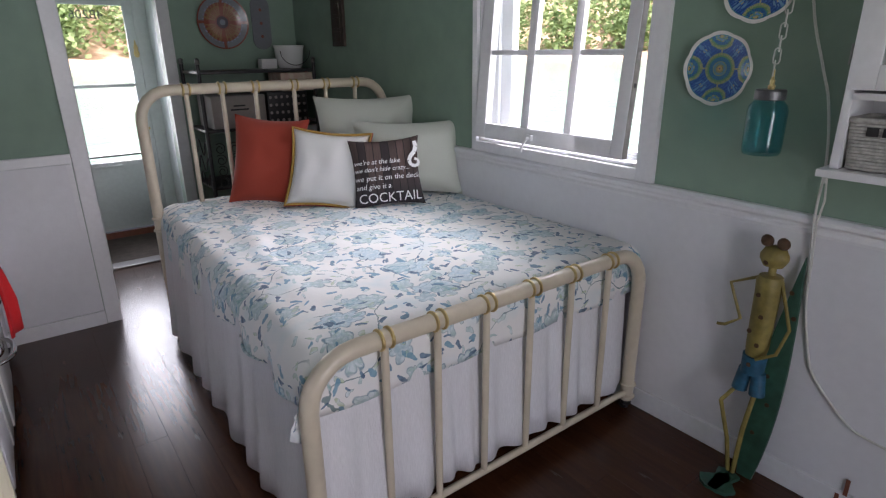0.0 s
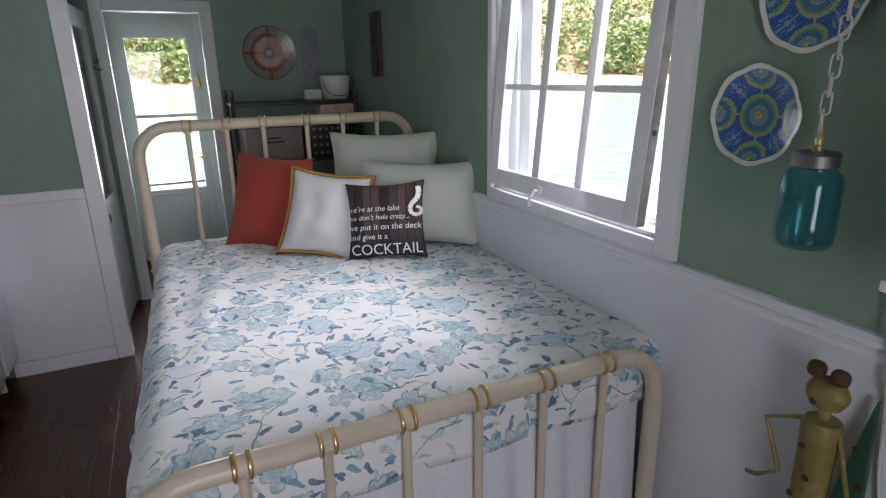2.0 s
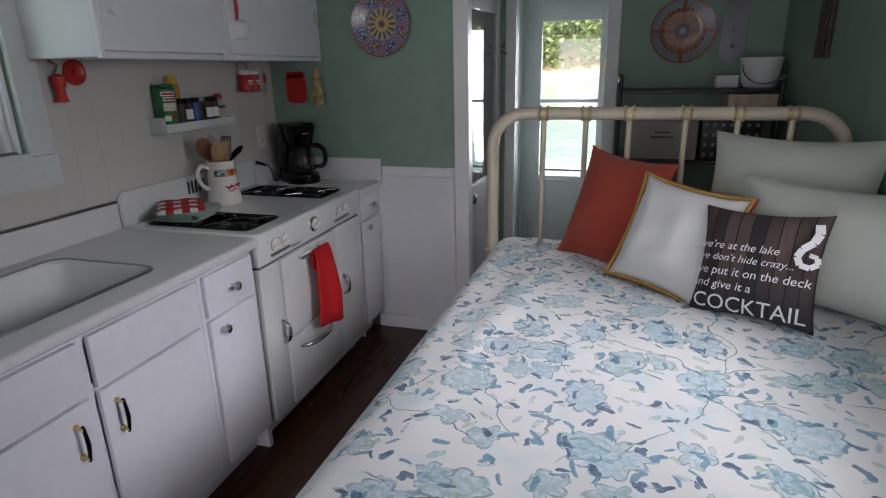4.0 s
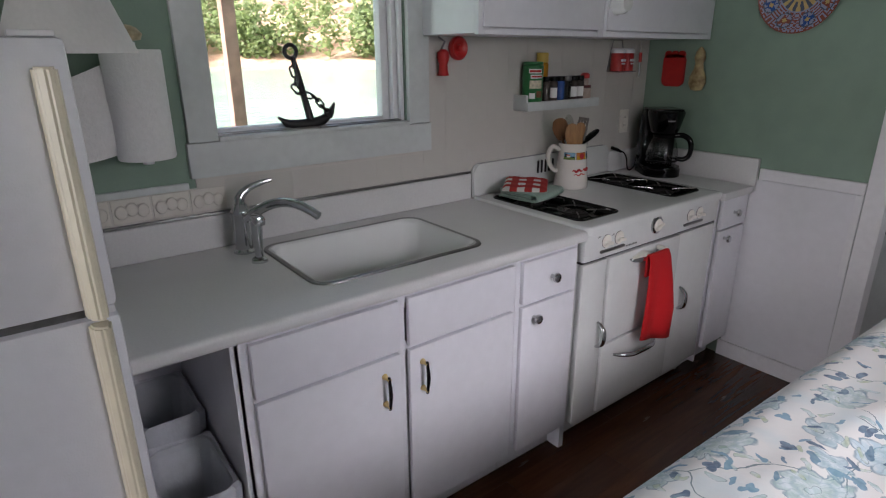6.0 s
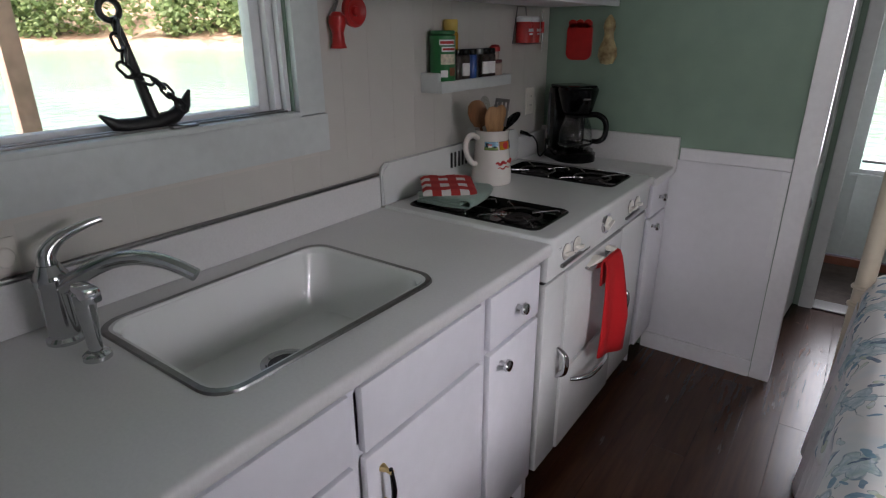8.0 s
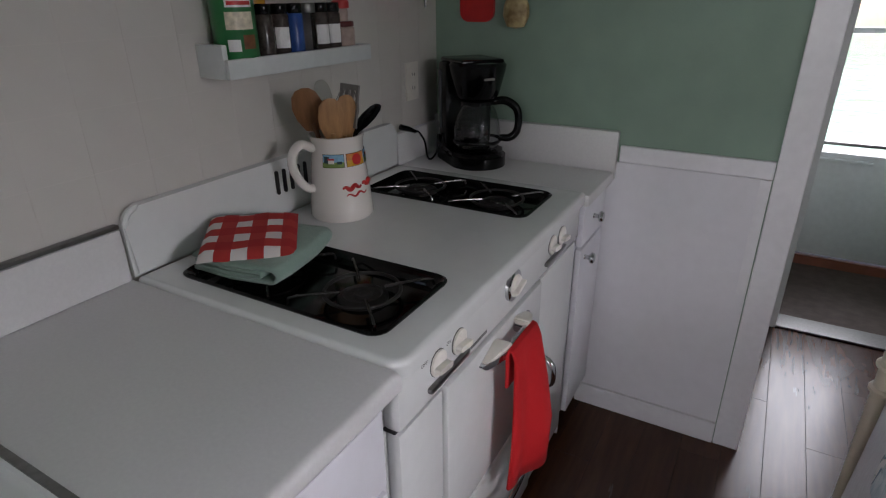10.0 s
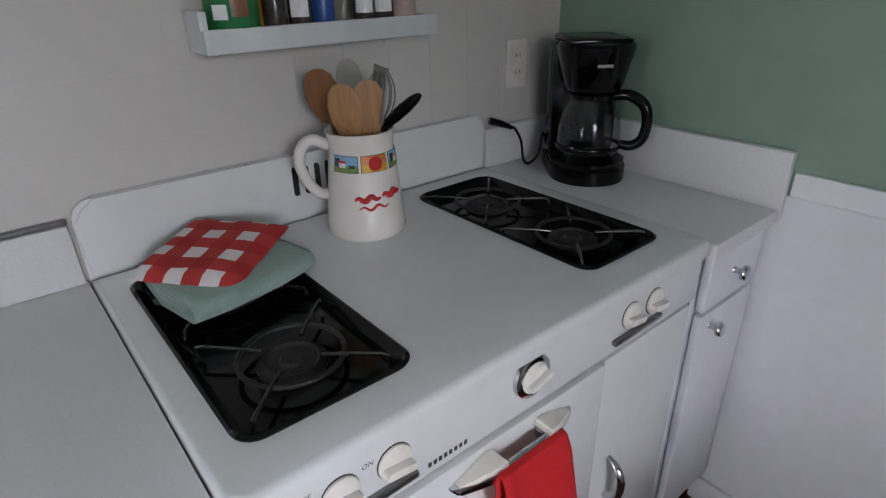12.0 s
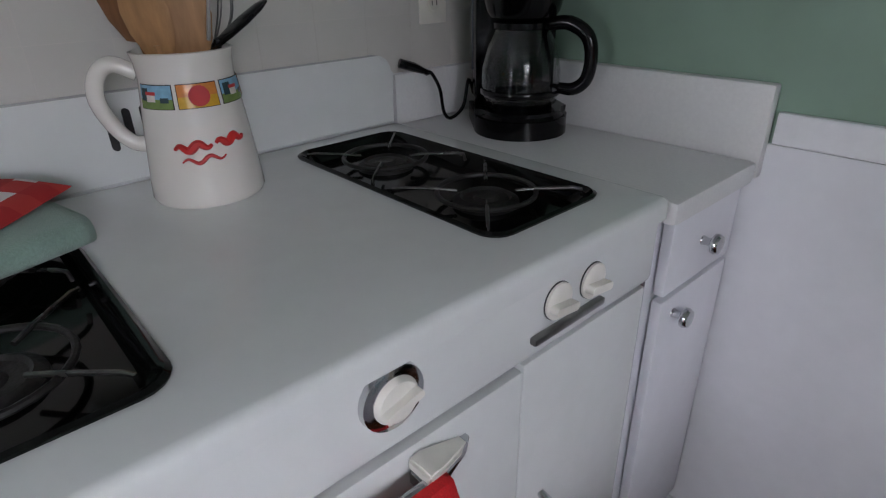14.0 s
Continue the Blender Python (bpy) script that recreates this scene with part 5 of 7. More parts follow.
for body, size, x, z, shear in (("we're at the lake", 0.033, -0.158, 0.206, 0.25), ("we don't hide crazy...", 0.031, -0.158, 0.170, 0.25), ("we put it on the deck", 0.036, -0.160, 0.127, 0.12), ("and give it a", 0.035, -0.158, 0.086, 0.12), ("COCKTAIL", 0.063, -0.152, 0.022, 0.0)):
    part("lettering", on_cushion(text_bm(body, size, 0, shear), x, z), PRINT, cock, "white printed lettering")
bm = bmesh.new()
hook = [(0.135, 0.31), (0.14, 0.28), (0.13, 0.25), (0.105, 0.225), (0.095, 0.20), (0.105, 0.175), (0.13, 0.17), (0.148, 0.185), (0.145, 0.205), (0.125, 0.21)]
for i in range(len(hook) - 1):
    (ax, az), (bx_, bz) = [(0.022 + 0.93 * hx, 0.03 + 0.9 * hz_) for hx, hz_ in hook[i:i + 2]]
    d = Vector((bz - az, -(bx_ - ax), 0)).normalized() * (0.011 - 0.0006 * i)
    q = [bm.verts.new(c) for c in ((ax - d.x, az - d.y, 0), (ax + d.x, az + d.y, 0), (bx_ + d.x, bz + d.y, 0), (bx_ - d.x, bz - d.y, 0))]
    bm.faces.new(q)
part("lettering", on_cushion(bm, 0, 0), PRINT, cock, "white printed flourish")


# ---- plates on the walls ----
def flat(name, color, rough=0.25, coat=0.3):
    return mat(name, color, rough, grain=0.06, scale=60, coat=coat)


GLAZE = {k: flat("glaze " + k, c) for k, c in dict(white=(0.72, 0.71, 0.68), blue=(0.022, 0.075, 0.27), cobalt=(0.05, 0.15, 0.42), sky=(0.12, 0.27, 0.48), green=(0.12, 0.26, 0.13), yellow=(0.55, 0.42, 0.10), teal=(0.05, 0.22, 0.30), rust=(0.24, 0.07, 0.045), orange=(0.50, 0.22, 0.06), lav=(0.28, 0.30, 0.42), sand=(0.52, 0.37, 0.15), straw=(0.36, 0.36, 0.19), dark=(0.05, 0.03, 0.04), grey=(0.20, 0.21, 0.23), slate=(0.08, 0.10, 0.14), brown=(0.28, 0.17, 0.08)).items()}
GKEYS = list(GLAZE)


def plate(name, label, m, radius, paint, rings=18, sectors=96, scallop=0.0, lobes=12, depth=0.02):
    """A dished plate facing +z of its own, painted cell by cell."""
    bm = bmesh.new()
    grid = []
    for i in range(rings + 1):
        t = i / rings
        row = []
        for k in range(sectors):
            a = math.tau * k / sectors
            r = radius * max(t, 0.004) * (1 + scallop * t ** 4 * (abs(math.cos(a * lobes / 2)) - 0.5))
            row.append(bm.verts.new(m @ Vector((r * math.cos(a), r * math.sin(a), 0.005 + depth * max(0.0, (t - 0.55) / 0.45)))))
        grid.append(row)
    for i in range(rings):
        for k in range(sectors):
            f = bm.faces.new((grid[i][k], grid[i][(k + 1) % sectors], grid[i + 1][(k + 1) % sectors], grid[i + 1][k]))
            f.material_index = GKEYS.index(paint((i + 0.5) / rings, (k + 0.5) / sectors))
    under = [bm.verts.new(m @ Vector((radius * 0.55 * math.cos(math.tau * k / sectors), radius * 0.55 * math.sin(math.tau * k / sectors), 0))) for k in range(sectors)]
    for k in range(sectors):
        bm.faces.new((grid[rings][k], grid[rings][(k + 1) % sectors], under[(k + 1) % sectors], under[k])).material_index = 0
    return single(name, bm, list(GLAZE.values()), tuple(m.translation), label, "plate")


def medallion(r, a, petals):
    """Concentric rings of small petals: green and sand on blue."""
    if r < 0.14:
        return "blue" if r < 0.05 else "sand"
    if r < 0.24:
        return "dark" if (a * petals) % 1 < 0.3 else "straw"
    if r < 0.40:
        return "sky" if (a * petals * 2) % 1 < 0.6 else "green"
    if r < 0.48:
        return "straw" if (a * petals * 2) % 1 < 0.6 else "green"
    if r < 0.72:
        return "blue" if (a * petals * 2) % 1 < 0.5 else "teal"
    if r < 0.82:
        return "green"
    return "straw" if (a * petals * 3) % 1 < 0.6 else "green"


def paint_blue(t, a):
    if t > 0.905:
        return "white"
    if t > 0.885:
        return "teal"
    if t < 0.44:
        return medallion(t / 0.44, a, 16)
    x, y = t * math.cos(math.tau * a), t * math.sin(math.tau * a)
    for cx, cy in ((0.92, 0), (-0.92, 0), (0, 0.92), (0, -0.92)):
        d = math.hypot(x - cx, y - cy)
        if d < 0.40:
            return medallion(d / 0.40, math.atan2(y - cy, x - cx) / math.tau, 14)
    k = min(abs(x), abs(y))
    if k < 0.014:
        return "straw"
    if abs(abs(x) - abs(y)) < 0.03:
        return "sky"
    d = math.hypot(abs(x) - 0.48, abs(y) - 0.48)
    if d < 0.05:
        return "straw"
    if abs(d - 0.13) < 0.025:
        return "sky" if (int(math.atan2(y, x) * 30)) % 2 else "blue"
    return "blue" if (int(x * 26) + int(y * 26)) % 3 else "cobalt"


def paint_sun(t, a):
    x, y = t * math.cos(math.tau * a), t * math.sin(math.tau * a)
    if t > 0.95:
        return "rust"
    if t < 0.09:
        return "slate"
    if t < 0.15:
        return "orange"
    if t < 0.46:
        lobe = abs((a * 14) % 1 - 0.5) * 2
        return "slate" if t > 0.22 and lobe > 0.45 + 0.9 * abs(t - 0.34) else "sand"
    if t < 0.50:
        return "lav"
    # a ring of rust and blue blossoms on pale ground
    k = (a * 8) % 1 - 0.5
    d = math.hypot(k * math.tau * 0.72 / 8, t - 0.72)
    if d < 0.05:
        return "sand"
    if d < 0.16:
        five = math.cos(5 * math.atan2(t - 0.72, k))
        return ("rust" if int(a * 8) % 2 else "blue") if d < 0.12 + 0.04 * five else "lav"
    if d < 0.19:
        return "slate"
    return "rust" if (int(x * 22) + int(y * 22)) % 2 else "lav"


def paint_wheel(t, a):
    spoke = abs(((a + 0.125) * 4) % 1 - 0.5)
    if t > 0.94:
        return "rust"
    if t < 0.10:
        return "grey"
    if t < 0.20:
        return "dark"
    if t < 0.30:
        return "rust"
    if spoke < 0.055 / max(t, 0.2) * 0.8:
        return "rust"
    if t < 0.62:
        return "brown" if (a * 40) % 1 < 0.55 or t > 0.56 else "rust"
    if t < 0.70:
        return "rust" if (a * 28) % 1 < 0.5 else "brown"
    return "lav" if int(t * 24) % 3 == 0 and (a * 30) % 1 < 0.4 else "grey"


def facing_x(x, y, z, turn=0):
    """Out of the east wall, towards -x."""
    return Matrix.Translation((x, y, z)) @ Matrix.Rotation(radians(-90), 4, "Y") @ Matrix.Rotation(radians(turn), 4, "Z")


def facing_y(x, y, z, turn=0):
    return Matrix.Translation((x, y, z)) @ Matrix.Rotation(radians(90), 4, "X") @ Matrix.Rotation(radians(turn), 4, "Z")


plate("wall_plate", "scalloped blue and green patterned plate on the wall", facing_x(WX - 0.001, 1.237, 1.364), 0.113, paint_blue, rings=44, sectors=160, scallop=0.045, lobes=8)
plate("wall_plate", "scalloped blue patterned plate hung high on the wall", facing_x(WX - 0.001, 1.14, 1.615), 0.116, paint_blue, rings=44, sectors=160, scallop=0.045, lobes=8)
plate("wall_plate", "painted sunflower plate in rust, blue and gold", facing_y(-0.105, PY - 0.001, 1.672), 0.158, paint_sun, rings=30, sectors=144)
plate("wall_plate", "dark wheel-patterned plate on the end wall", facing_y(1.40, EY - 0.001, 1.632), 0.178, paint_wheel)

# ---- east wall: jar lamp, cord, cabinet shelf, frog ----
CHAINM = mat("greyed white chain enamel", (0.50, 0.50, 0.47), 0.4, grain=0.08, scale=80)
lamp = thing("jar_pendant", (1.85, 1.02, 1.115), "aqua glass jar pendant hung on a white chain", "pendant lamp")
JM = Matrix.Translation((1.79, 1.004, 1.130)) @ Matrix.Scale(1.02, 4)
part("jar", lathe(bmesh.new(), [(0.0, 0.003), (0.046, 0.003), (0.051, 0.010), (0.0525, 0.03), (0.0525, 0.125), (0.048, 0.140), (0.038, 0.150), (0.037, 0.165), (0.034, 0.165), (0.035, 0.150), (0.045, 0.138), (0.0495, 0.125), (0.0495, 0.03), (0.047, 0.012), (0.0, 0.008)], 32, JM, cap=False), AQUA, lamp, "aqua blue embossed glass jar")
part("lid", lathe(bmesh.new(), [(0.0, 0.182), (0.038, 0.182), (0.0405, 0.178), (0.0395, 0.172), (0.0410, 0.166), (0.0395, 0.160), (0.0405, 0.156), (0.038, 0.154)], 32, JM, cap=False), ZINC, lamp, "dull zinc jar lid")
part("fitting", lathe(bmesh.new(), [(0.009, 0.182), (0.010, 0.192), (0.006, 0.196), (0.007, 0.206), (0.004, 0.210), (0.003, 0.235)], 12, JM), BRASS, lamp)
for k in range(23):
    z, dx, dy = 1.372 + k * 0.0325, 0.0008 * k, -0.0021 * k
    a = radians(90 * (k % 2) + 20)
    pts = []
    for c, s in rounded(0.016, 0.042, 0.0079, 5):
        pts.append((1.79 + dx + c * math.cos(a), 1.006 + dy + c * math.sin(a), z + s))
    part("chain_link", tube(bmesh.new(), pts, 0.0019, 6, closed=True), CHAINM, lamp)
CORDM = mat("white cord", (0.62, 0.62, 0.58), 0.7, grain=0.1, scale=200, bump=0.3)
bm = rod(bmesh.new(), [(1.9, 1.06, 2.0), (1.905, 0.985, 1.56), (1.91, 0.93, 1.38), (1.915, 0.898, 1.28), (1.922, 0.875, 1.12), (1.904, 0.868, 0.95), (1.922, 0.86, 0.80), (1.922, 0.846, 0.66), (1.922, 0.82, 0.54), (1.922, 0.79, 0.45), (1.922, 0.72, 0.37), (1.922, 0.65, 0.315), (1.922, 0.55, 0.30)], [0.004] * 13, 8)
single("electric_cord", bm, CORDM, (1.91, 0.9, 0.3), "white electric cord hanging down the wainscot", "cord")
bm = tube(bmesh.new(), [(1.83, 0.835, 1.10), (1.835, 0.838, 1.075), (1.85, 0.842, 1.065), (1.86, 0.842, 1.085), (1.88, 0.85, 1.07), (1.918, 0.856, 1.0), (1.905, 0.86, 0.93), (1.922, 0.856, 0.80), (1.922, 0.85, 0.70)], 0.0032, 8)
single("string_tie", bm, CORDM, (1.86, 0.84, 0.7), "thin white string tied under the shelf", "string")

cabm = thing("wall_shelf_cabinet", (1.85, 0.62, 1.1), "white wall cabinet with a mirror door over an open shelf", "wall cabinet")
CX0, CY0, CY1 = 1.77, 0.40, 0.815
part("side", boxes((CX0, WX - 0.002, CY1 - 0.022, CY1, 1.122, CZ - 0.15), bevel=0.003), WHITE, cabm)
part("side", boxes((CX0, WX - 0.002, CY0, CY0 + 0.022, 1.122, CZ - 0.15), bevel=0.003), WHITE, cabm)
part("shelf", boxes((CX0 - 0.025, WX - 0.002, CY0 - 0.02, CY1 + 0.02, 1.100, 1.121), bevel=0.003), WHITE, cabm)
part("shelf", boxes((CX0 - 0.006, WX - 0.002, CY0 + 0.022, CY1 - 0.022, 1.300, 1.318), bevel=0.003), WHITE, cabm)
part("back", boxes((WX - 0.012, WX - 0.002, CY0 + 0.022, CY1 - 0.022, 1.122, CZ - 0.15)), WHITE, cabm)
mdoor2 = part("door", boxes((CX0 - 0.018, CX0 - 0.001, CY1 - 0.070, CY1 - 0.006, 1.325, 1.95), (CX0 - 0.018, CX0 - 0.001, CY0 + 0.004, CY0 + 0.07, 1.325, 1.95), (CX0 - 0.018, CX0 - 0.001, CY0 + 0.07, CY1 - 0.07, 1.325, 1.385), (CX0 - 0.018, CX0 - 0.001, CY0 + 0.07, CY1 - 0.07, 1.89, 1.95), bevel=0.003), WHITE, cabm)
MIRROR = mat("mirror", (0.88, 0.89, 0.89), 0.02, 1.0)
part("mirror", boxes((CX0 - 0.012, CX0 - 0.008, CY0 + 0.07, CY1 - 0.07, 1.385, 1.89)), MIRROR, mdoor2)
part("hinge", tube(bmesh.new(), [(CX0 - 0.012, CY1 - 0.003, 1.385), (CX0 - 0.012, CY1 - 0.003, 1.435)], 0.004, 8), STEEL, mdoor2)
WICKER = mat("grey painted wicker", (0.46, 0.45, 0.42), 0.7, grain=0.2, scale=80, stain=0.15, stain_scale=20)
basket = thing("wicker_basket", (1.85, 0.68, 1.121), "grey-white wicker basket on the cabinet shelf", "basket")
bm = bmesh.new()
for r in range(14):
    z = 1.128 + r * 0.0085
    pts = []
    for k in range(60):
        c, s = rounded(0.125 + 0.0012 * r, 0.20 + 0.0016 * r, 0.02, 14)[k % 60]
        wv = 0.0028 * (1 if (k + r) % 2 else -1)
        q = math.hypot(c, s)
        pts.append((1.848 + c * (1 + wv / q), 0.682 + s * (1 + wv / q), z))
    tube(bm, pts, 0.0046, 5, closed=True)
part("weave", bm, WICKER, basket)
part("rim", tube(bmesh.new(), [(1.848 + c, 0.682 + s, 1.25) for c, s in rounded(0.146, 0.226, 0.022, 5)], 0.0075, 8, closed=True), WICKER, basket)
part("base", boxes((1.79, 1.906, 0.588, 0.776, 1.1212, 1.127)), WICKER, basket)
for y in (0.70, 0.735):
    part("grip_hole", boxes((1.772, 1.782, y - 0.013, y + 0.013, 1.213, 1.235)), BLACKMT, basket)

FROGY = mat("chipped yellow paint", (0.26, 0.205, 0.055), 0.5, grain=0.15, scale=40, stain=0.35, stain_scale=14, bump=0.3)
FROGB = mat("chipped blue paint", (0.02, 0.11, 0.19), 0.45, grain=0.2, scale=50, stain=0.4, stain_scale=16, bump=0.3)
FROGG = mat("chipped green paint", (0.03, 0.10, 0.065), 0.5, grain=0.2, scale=30, stain=0.4, stain_scale=9, bump=0.3)
FROGD = mat("rusty spot", (0.07, 0.035, 0.015), 0.7, grain=0.3, scale=50)
FMATS = [FROGY, FROGB, FROGG, FROGD]


def frog_statue():
    bm = bmesh.new()

    def paint(i, n0):
        bm.faces.ensure_lookup_table()
        for f in bm.faces[n0:]:
            f.material_index = i
    cx, cy = 1.862, 0.945
    tilt = Matrix.Translation((cx, cy, 0)) @ Matrix.Rotation(radians(0.5), 4, "X")
    n0 = len(bm.faces)
    lathe(bm, [(0.0, 0.46), (0.030, 0.465), (0.034, 0.50), (0.036, 0.60), (0.038, 0.70), (0.040, 0.735), (0.034, 0.75), (0.012, 0.755), (0.011, 0.785)], 20, tilt)
    lathe(bm, [(0.0, -0.036), (0.030, -0.030), (0.042, -0.008), (0.042, 0.006), (0.032, 0.026), (0.012, 0.036), (0.0, 0.037)], 20, tilt @ Matrix.Translation((-0.004, 0, 0.815)) @ Matrix.Scale(0.8, 4, (1, 0, 0)), cap=False)
    shoulder = tilt @ Vector((0, 0.038, 0.735))
    tube(bm, [shoulder, (cx - 0.01, cy + 0.108, 0.695), (cx - 0.02, cy + 0.055, 0.585), (cx - 0.035, cy + 0.095, 0.553), (cx - 0.04, cy + 0.118, 0.55)], 0.0055, 7)
    shoulder = tilt @ Vector((0, -0.036, 0.735))
    tube(bm, [shoulder, (cx - 0.02, cy - 0.095, 0.60), (cx - 0.03, cy - 0.075, 0.51), (cx - 0.035, cy - 0.02, 0.47)], 0.0055, 7)
    tube(bm, [tilt @ Vector((0, 0.022, 0.36)), (cx - 0.045, cy + 0.06, 0.28), (cx - 0.035, cy + 0.022, 0.14), (cx - 0.035, cy + 0.0, 0.02)], 0.0075, 8)
    tube(bm, [tilt @ Vector((0, -0.022, 0.33)), (cx - 0.03, cy - 0.02, 0.20), (cx - 0.035, cy - 0.015, 0.02)], 0.0085, 8)
    paint(0, n0)
    n0 = len(bm.faces)
    lathe(bm, [(0.0, 0.40), (0.036, 0.405), (0.038, 0.47), (0.0, 0.472)], 18, tilt, cap=False)
    for y in (0.021, -0.021):
        tube(bm, [tilt @ Vector((0, y, 0.41)), tilt @ Vector((-0.002, y * 1.4, 0.33))], [0.022, 0.025], 14)
    paint(1, n0)
    n0 = len(bm.faces)
    out = []
    for k in range(17):
        t = k / 16
        out.append((0.045 * math.sin(math.pi * (0.12 + 0.88 * t) ** 0.8), t * 0.82))
    out = out + [(-x, z) for x, z in reversed(out)]
    board = Matrix(((0, 0.055, -1, 1.872), (1, -0.045, 0, 0.905), (0, 1, 0.055, 0.0), (0, 0, 0, 1)))
    slab(bm, out, 0.012, board)
    bmesh.ops.triangulate(bm, faces=bm.faces[n0:])
    for y, a in ((0.03, 25), (-0.055, -25)):
        mm = Matrix.Translation((cx - 0.045, cy + y * 0.4, 0.0)) @ Matrix.Rotation(radians(180 + a), 4, "Z")
        slab(bm, [(-0.02, -0.015), (0.05, -0.028), (0.095, -0.045), (0.115, -0.015), (0.118, 0.015), (0.095, 0.045), (0.05, 0.028), (-0.02, 0.015)], 0.012, mm)
    paint(2, n0)
    n0 = len(bm.faces)
    for y in (0.026, -0.022):
        lathe(bm, [(0.0, -0.02), (0.013, -0.015), (0.02, 0.0), (0.013, 0.015), (0.0, 0.02)], 14, tilt @ Matrix.Translation((-0.012, y, 0.863)) @ Matrix.Rotation(radians(90), 4, "Y"), cap=False)
    for y, z in ((0.012, 0.69), (-0.008, 0.62), (0.02, 0.56), (-0.012, 0.52), (0.0, 0.445), (0.01, 0.80)):
        r = 0.0385 if z < 0.78 else 0.036
        a = math.asin(max(-1, min(1, y / r)))
        lathe(bm, [(0.0, 0.0), (0.008, 0.0), (0.007, 0.002), (0.0, 0.002)], 8, tilt @ Matrix.Translation((-r * math.cos(a), y, z)) @ Matrix.Rotation(radians(-90), 4, "Y"), cap=False)
    for y, z in ((0.01, 0.70), (-0.015, 0.62), (0.012, 0.40), (-0.01, 0.30), (0.01, 0.18)):
        lathe(bm, [(0.0, 0.0), (0.008, 0.0), (0.007, 0.002), (0.0, 0.002)], 8, Matrix.Translation((1.858 + 0.055 * z, 0.905 - 0.045 * z + y, z)) @ Matrix.Rotation(radians(-90), 4, "Y"), cap=False)
    paint(3, n0)
    return bm


single("frog_statue", frog_statue(), FMATS, (1.87, 0.92, 0.0), "yellow metal frog in blue shorts holding a green surfboard", "statue")

# ---- behind the bed: rack, pot, box, plaque ----
rack = thing("etagere", (1.46, 4.36, 0), "black metal rack shelf behind the headboard", "rack")
for x in (1.075, 1.86):
    for y in (4.16, 4.56):
        part("post", tube(bmesh.new(), [(x, y, 0), (x, y, 1.36)], 0.0125, 10), BLACKMT, rack)
        part("finial", lathe(bmesh.new(), [(0.0125, 1.36), (0.017, 1.365), (0.012, 1.375), (0.016, 1.39), (0.0, 1.4)], 12, Matrix.Translation((x, y, 0))), STEEL, rack)
for z in (1.30, 0.93, 0.55, 0.15):
    part("shelf", boxes((1.075, 1.86, 4.16, 4.56, z, z + 0.018), bevel=0.003), BLACKMT, rack)
for sgn, x in ((1, 1.075), (1, 1.86)):
    for j in range(3):
        z = 0.60 + j * 0.11
        pts = [(x, 4.19 + 0.33 * t, z + 0.05 * math.sin(t * 12.5)) for t in [k / 24 for k in range(25)]]
        part("scroll", tube(bmesh.new(), pts, 0.004, 6), BLACKMT, rack)
bm = bmesh.new()
for j in range(4):
    for i in range(3):
        c = (1.14 + i * 0.10, 4.15, 0.60 + j * 0.075)
        tube(bm, [(c[0] + (0.012 + 0.0016 * k) * math.cos(k * 0.5), c[1], c[2] + (0.012 + 0.0016 * k) * math.sin(k * 0.5)) for k in range(18)], 0.003, 5)
part("scroll", bm, BLACKMT, rack, "black scrolled wire front")
TANBOX = mat("taupe card box", (0.30, 0.27, 0.25), 0.8, grain=0.05, scale=30, stain=0.08)
bx1 = thing("storage_box", (1.32, 4.3, 0.948), "taupe storage box on the rack", "box")
part("box_body", boxes((1.13, 1.49, 4.17, 4.5, 0.95, 1.16), bevel=0.008), TANBOX, bx1)
for z, w in ((1.09, 0.08), (1.065, 0.12)):
    part("lettering", boxes((1.31 - w / 2, 1.31 + w / 2, 4.1675, 4.1695, z, z + 0.010)), BLACKMT, bx1, "small dark printed line")
bx2 = thing("patterned_box", (1.65, 4.3, 0.948), "dark box with pale spots on the rack", "box")
part("box_body", boxes((1.51, 1.80, 4.18, 4.48, 0.95, 1.17), bevel=0.008), BLACKMT, bx2)
for i in range(7):
    for j in range(4):
        part("spot", lathe(bmesh.new(), [(0.011, 0), (0.009, 0.002)], 8, facing_y(1.53 + i * 0.041, 4.1795, 0.98 + j * 0.052)), TANBOX, bx2)
FLOWERBOX = noise_mix("floral paper", (0.50, 0.36, 0.28), (0.60, 0.56, 0.44), 22, 0.8)
single("floral_box", boxes((1.62, 1.88, 4.18, 4.42, 1.1705, 1.295), bevel=0.01), FLOWERBOX, (1.75, 4.3, 1.1705), "floral paper box on the rack", "box")
pot = thing("enamel_pail", (1.81, 4.45, 1.318), "white enamel pail with a wire bail", "pail")
part("pail", lathe(bmesh.new(), [(0.0, 0.001), (0.078, 0.001), (0.095, 0.03), (0.104, 0.13), (0.109, 0.150), (0.113, 0.152), (0.113, 0.158), (0.105, 0.158), (0.099, 0.13), (0.09, 0.03), (0.0, 0.012)], 28, Matrix.Translation((1.805, 4.44, 1.318)), cap=False), PORCELAIN, pot)
part("bail", tube(bmesh.new(), [(1.805 + 0.112 * math.cos(a), 4.33 - 0.002, 1.44 - 0.10 * math.sin(a)) for a in [math.pi * k / 16 for k in range(17)]], 0.0025, 6), BLACKMT, pot)
single("small_white_box", boxes((1.585, 1.70, 4.42, 4.5, 1.3185, 1.385), bevel=0.006), PAPER, (1.64, 4.46, 1.3185), "small white box on the rack top", "box")
ovm = facing_y(1.675, EY - 0.002, 1.63)
oval = thing("oval_board", (1.675, EY, 1.45), "pale oval enamel board with three dark dots", "wall ornament")
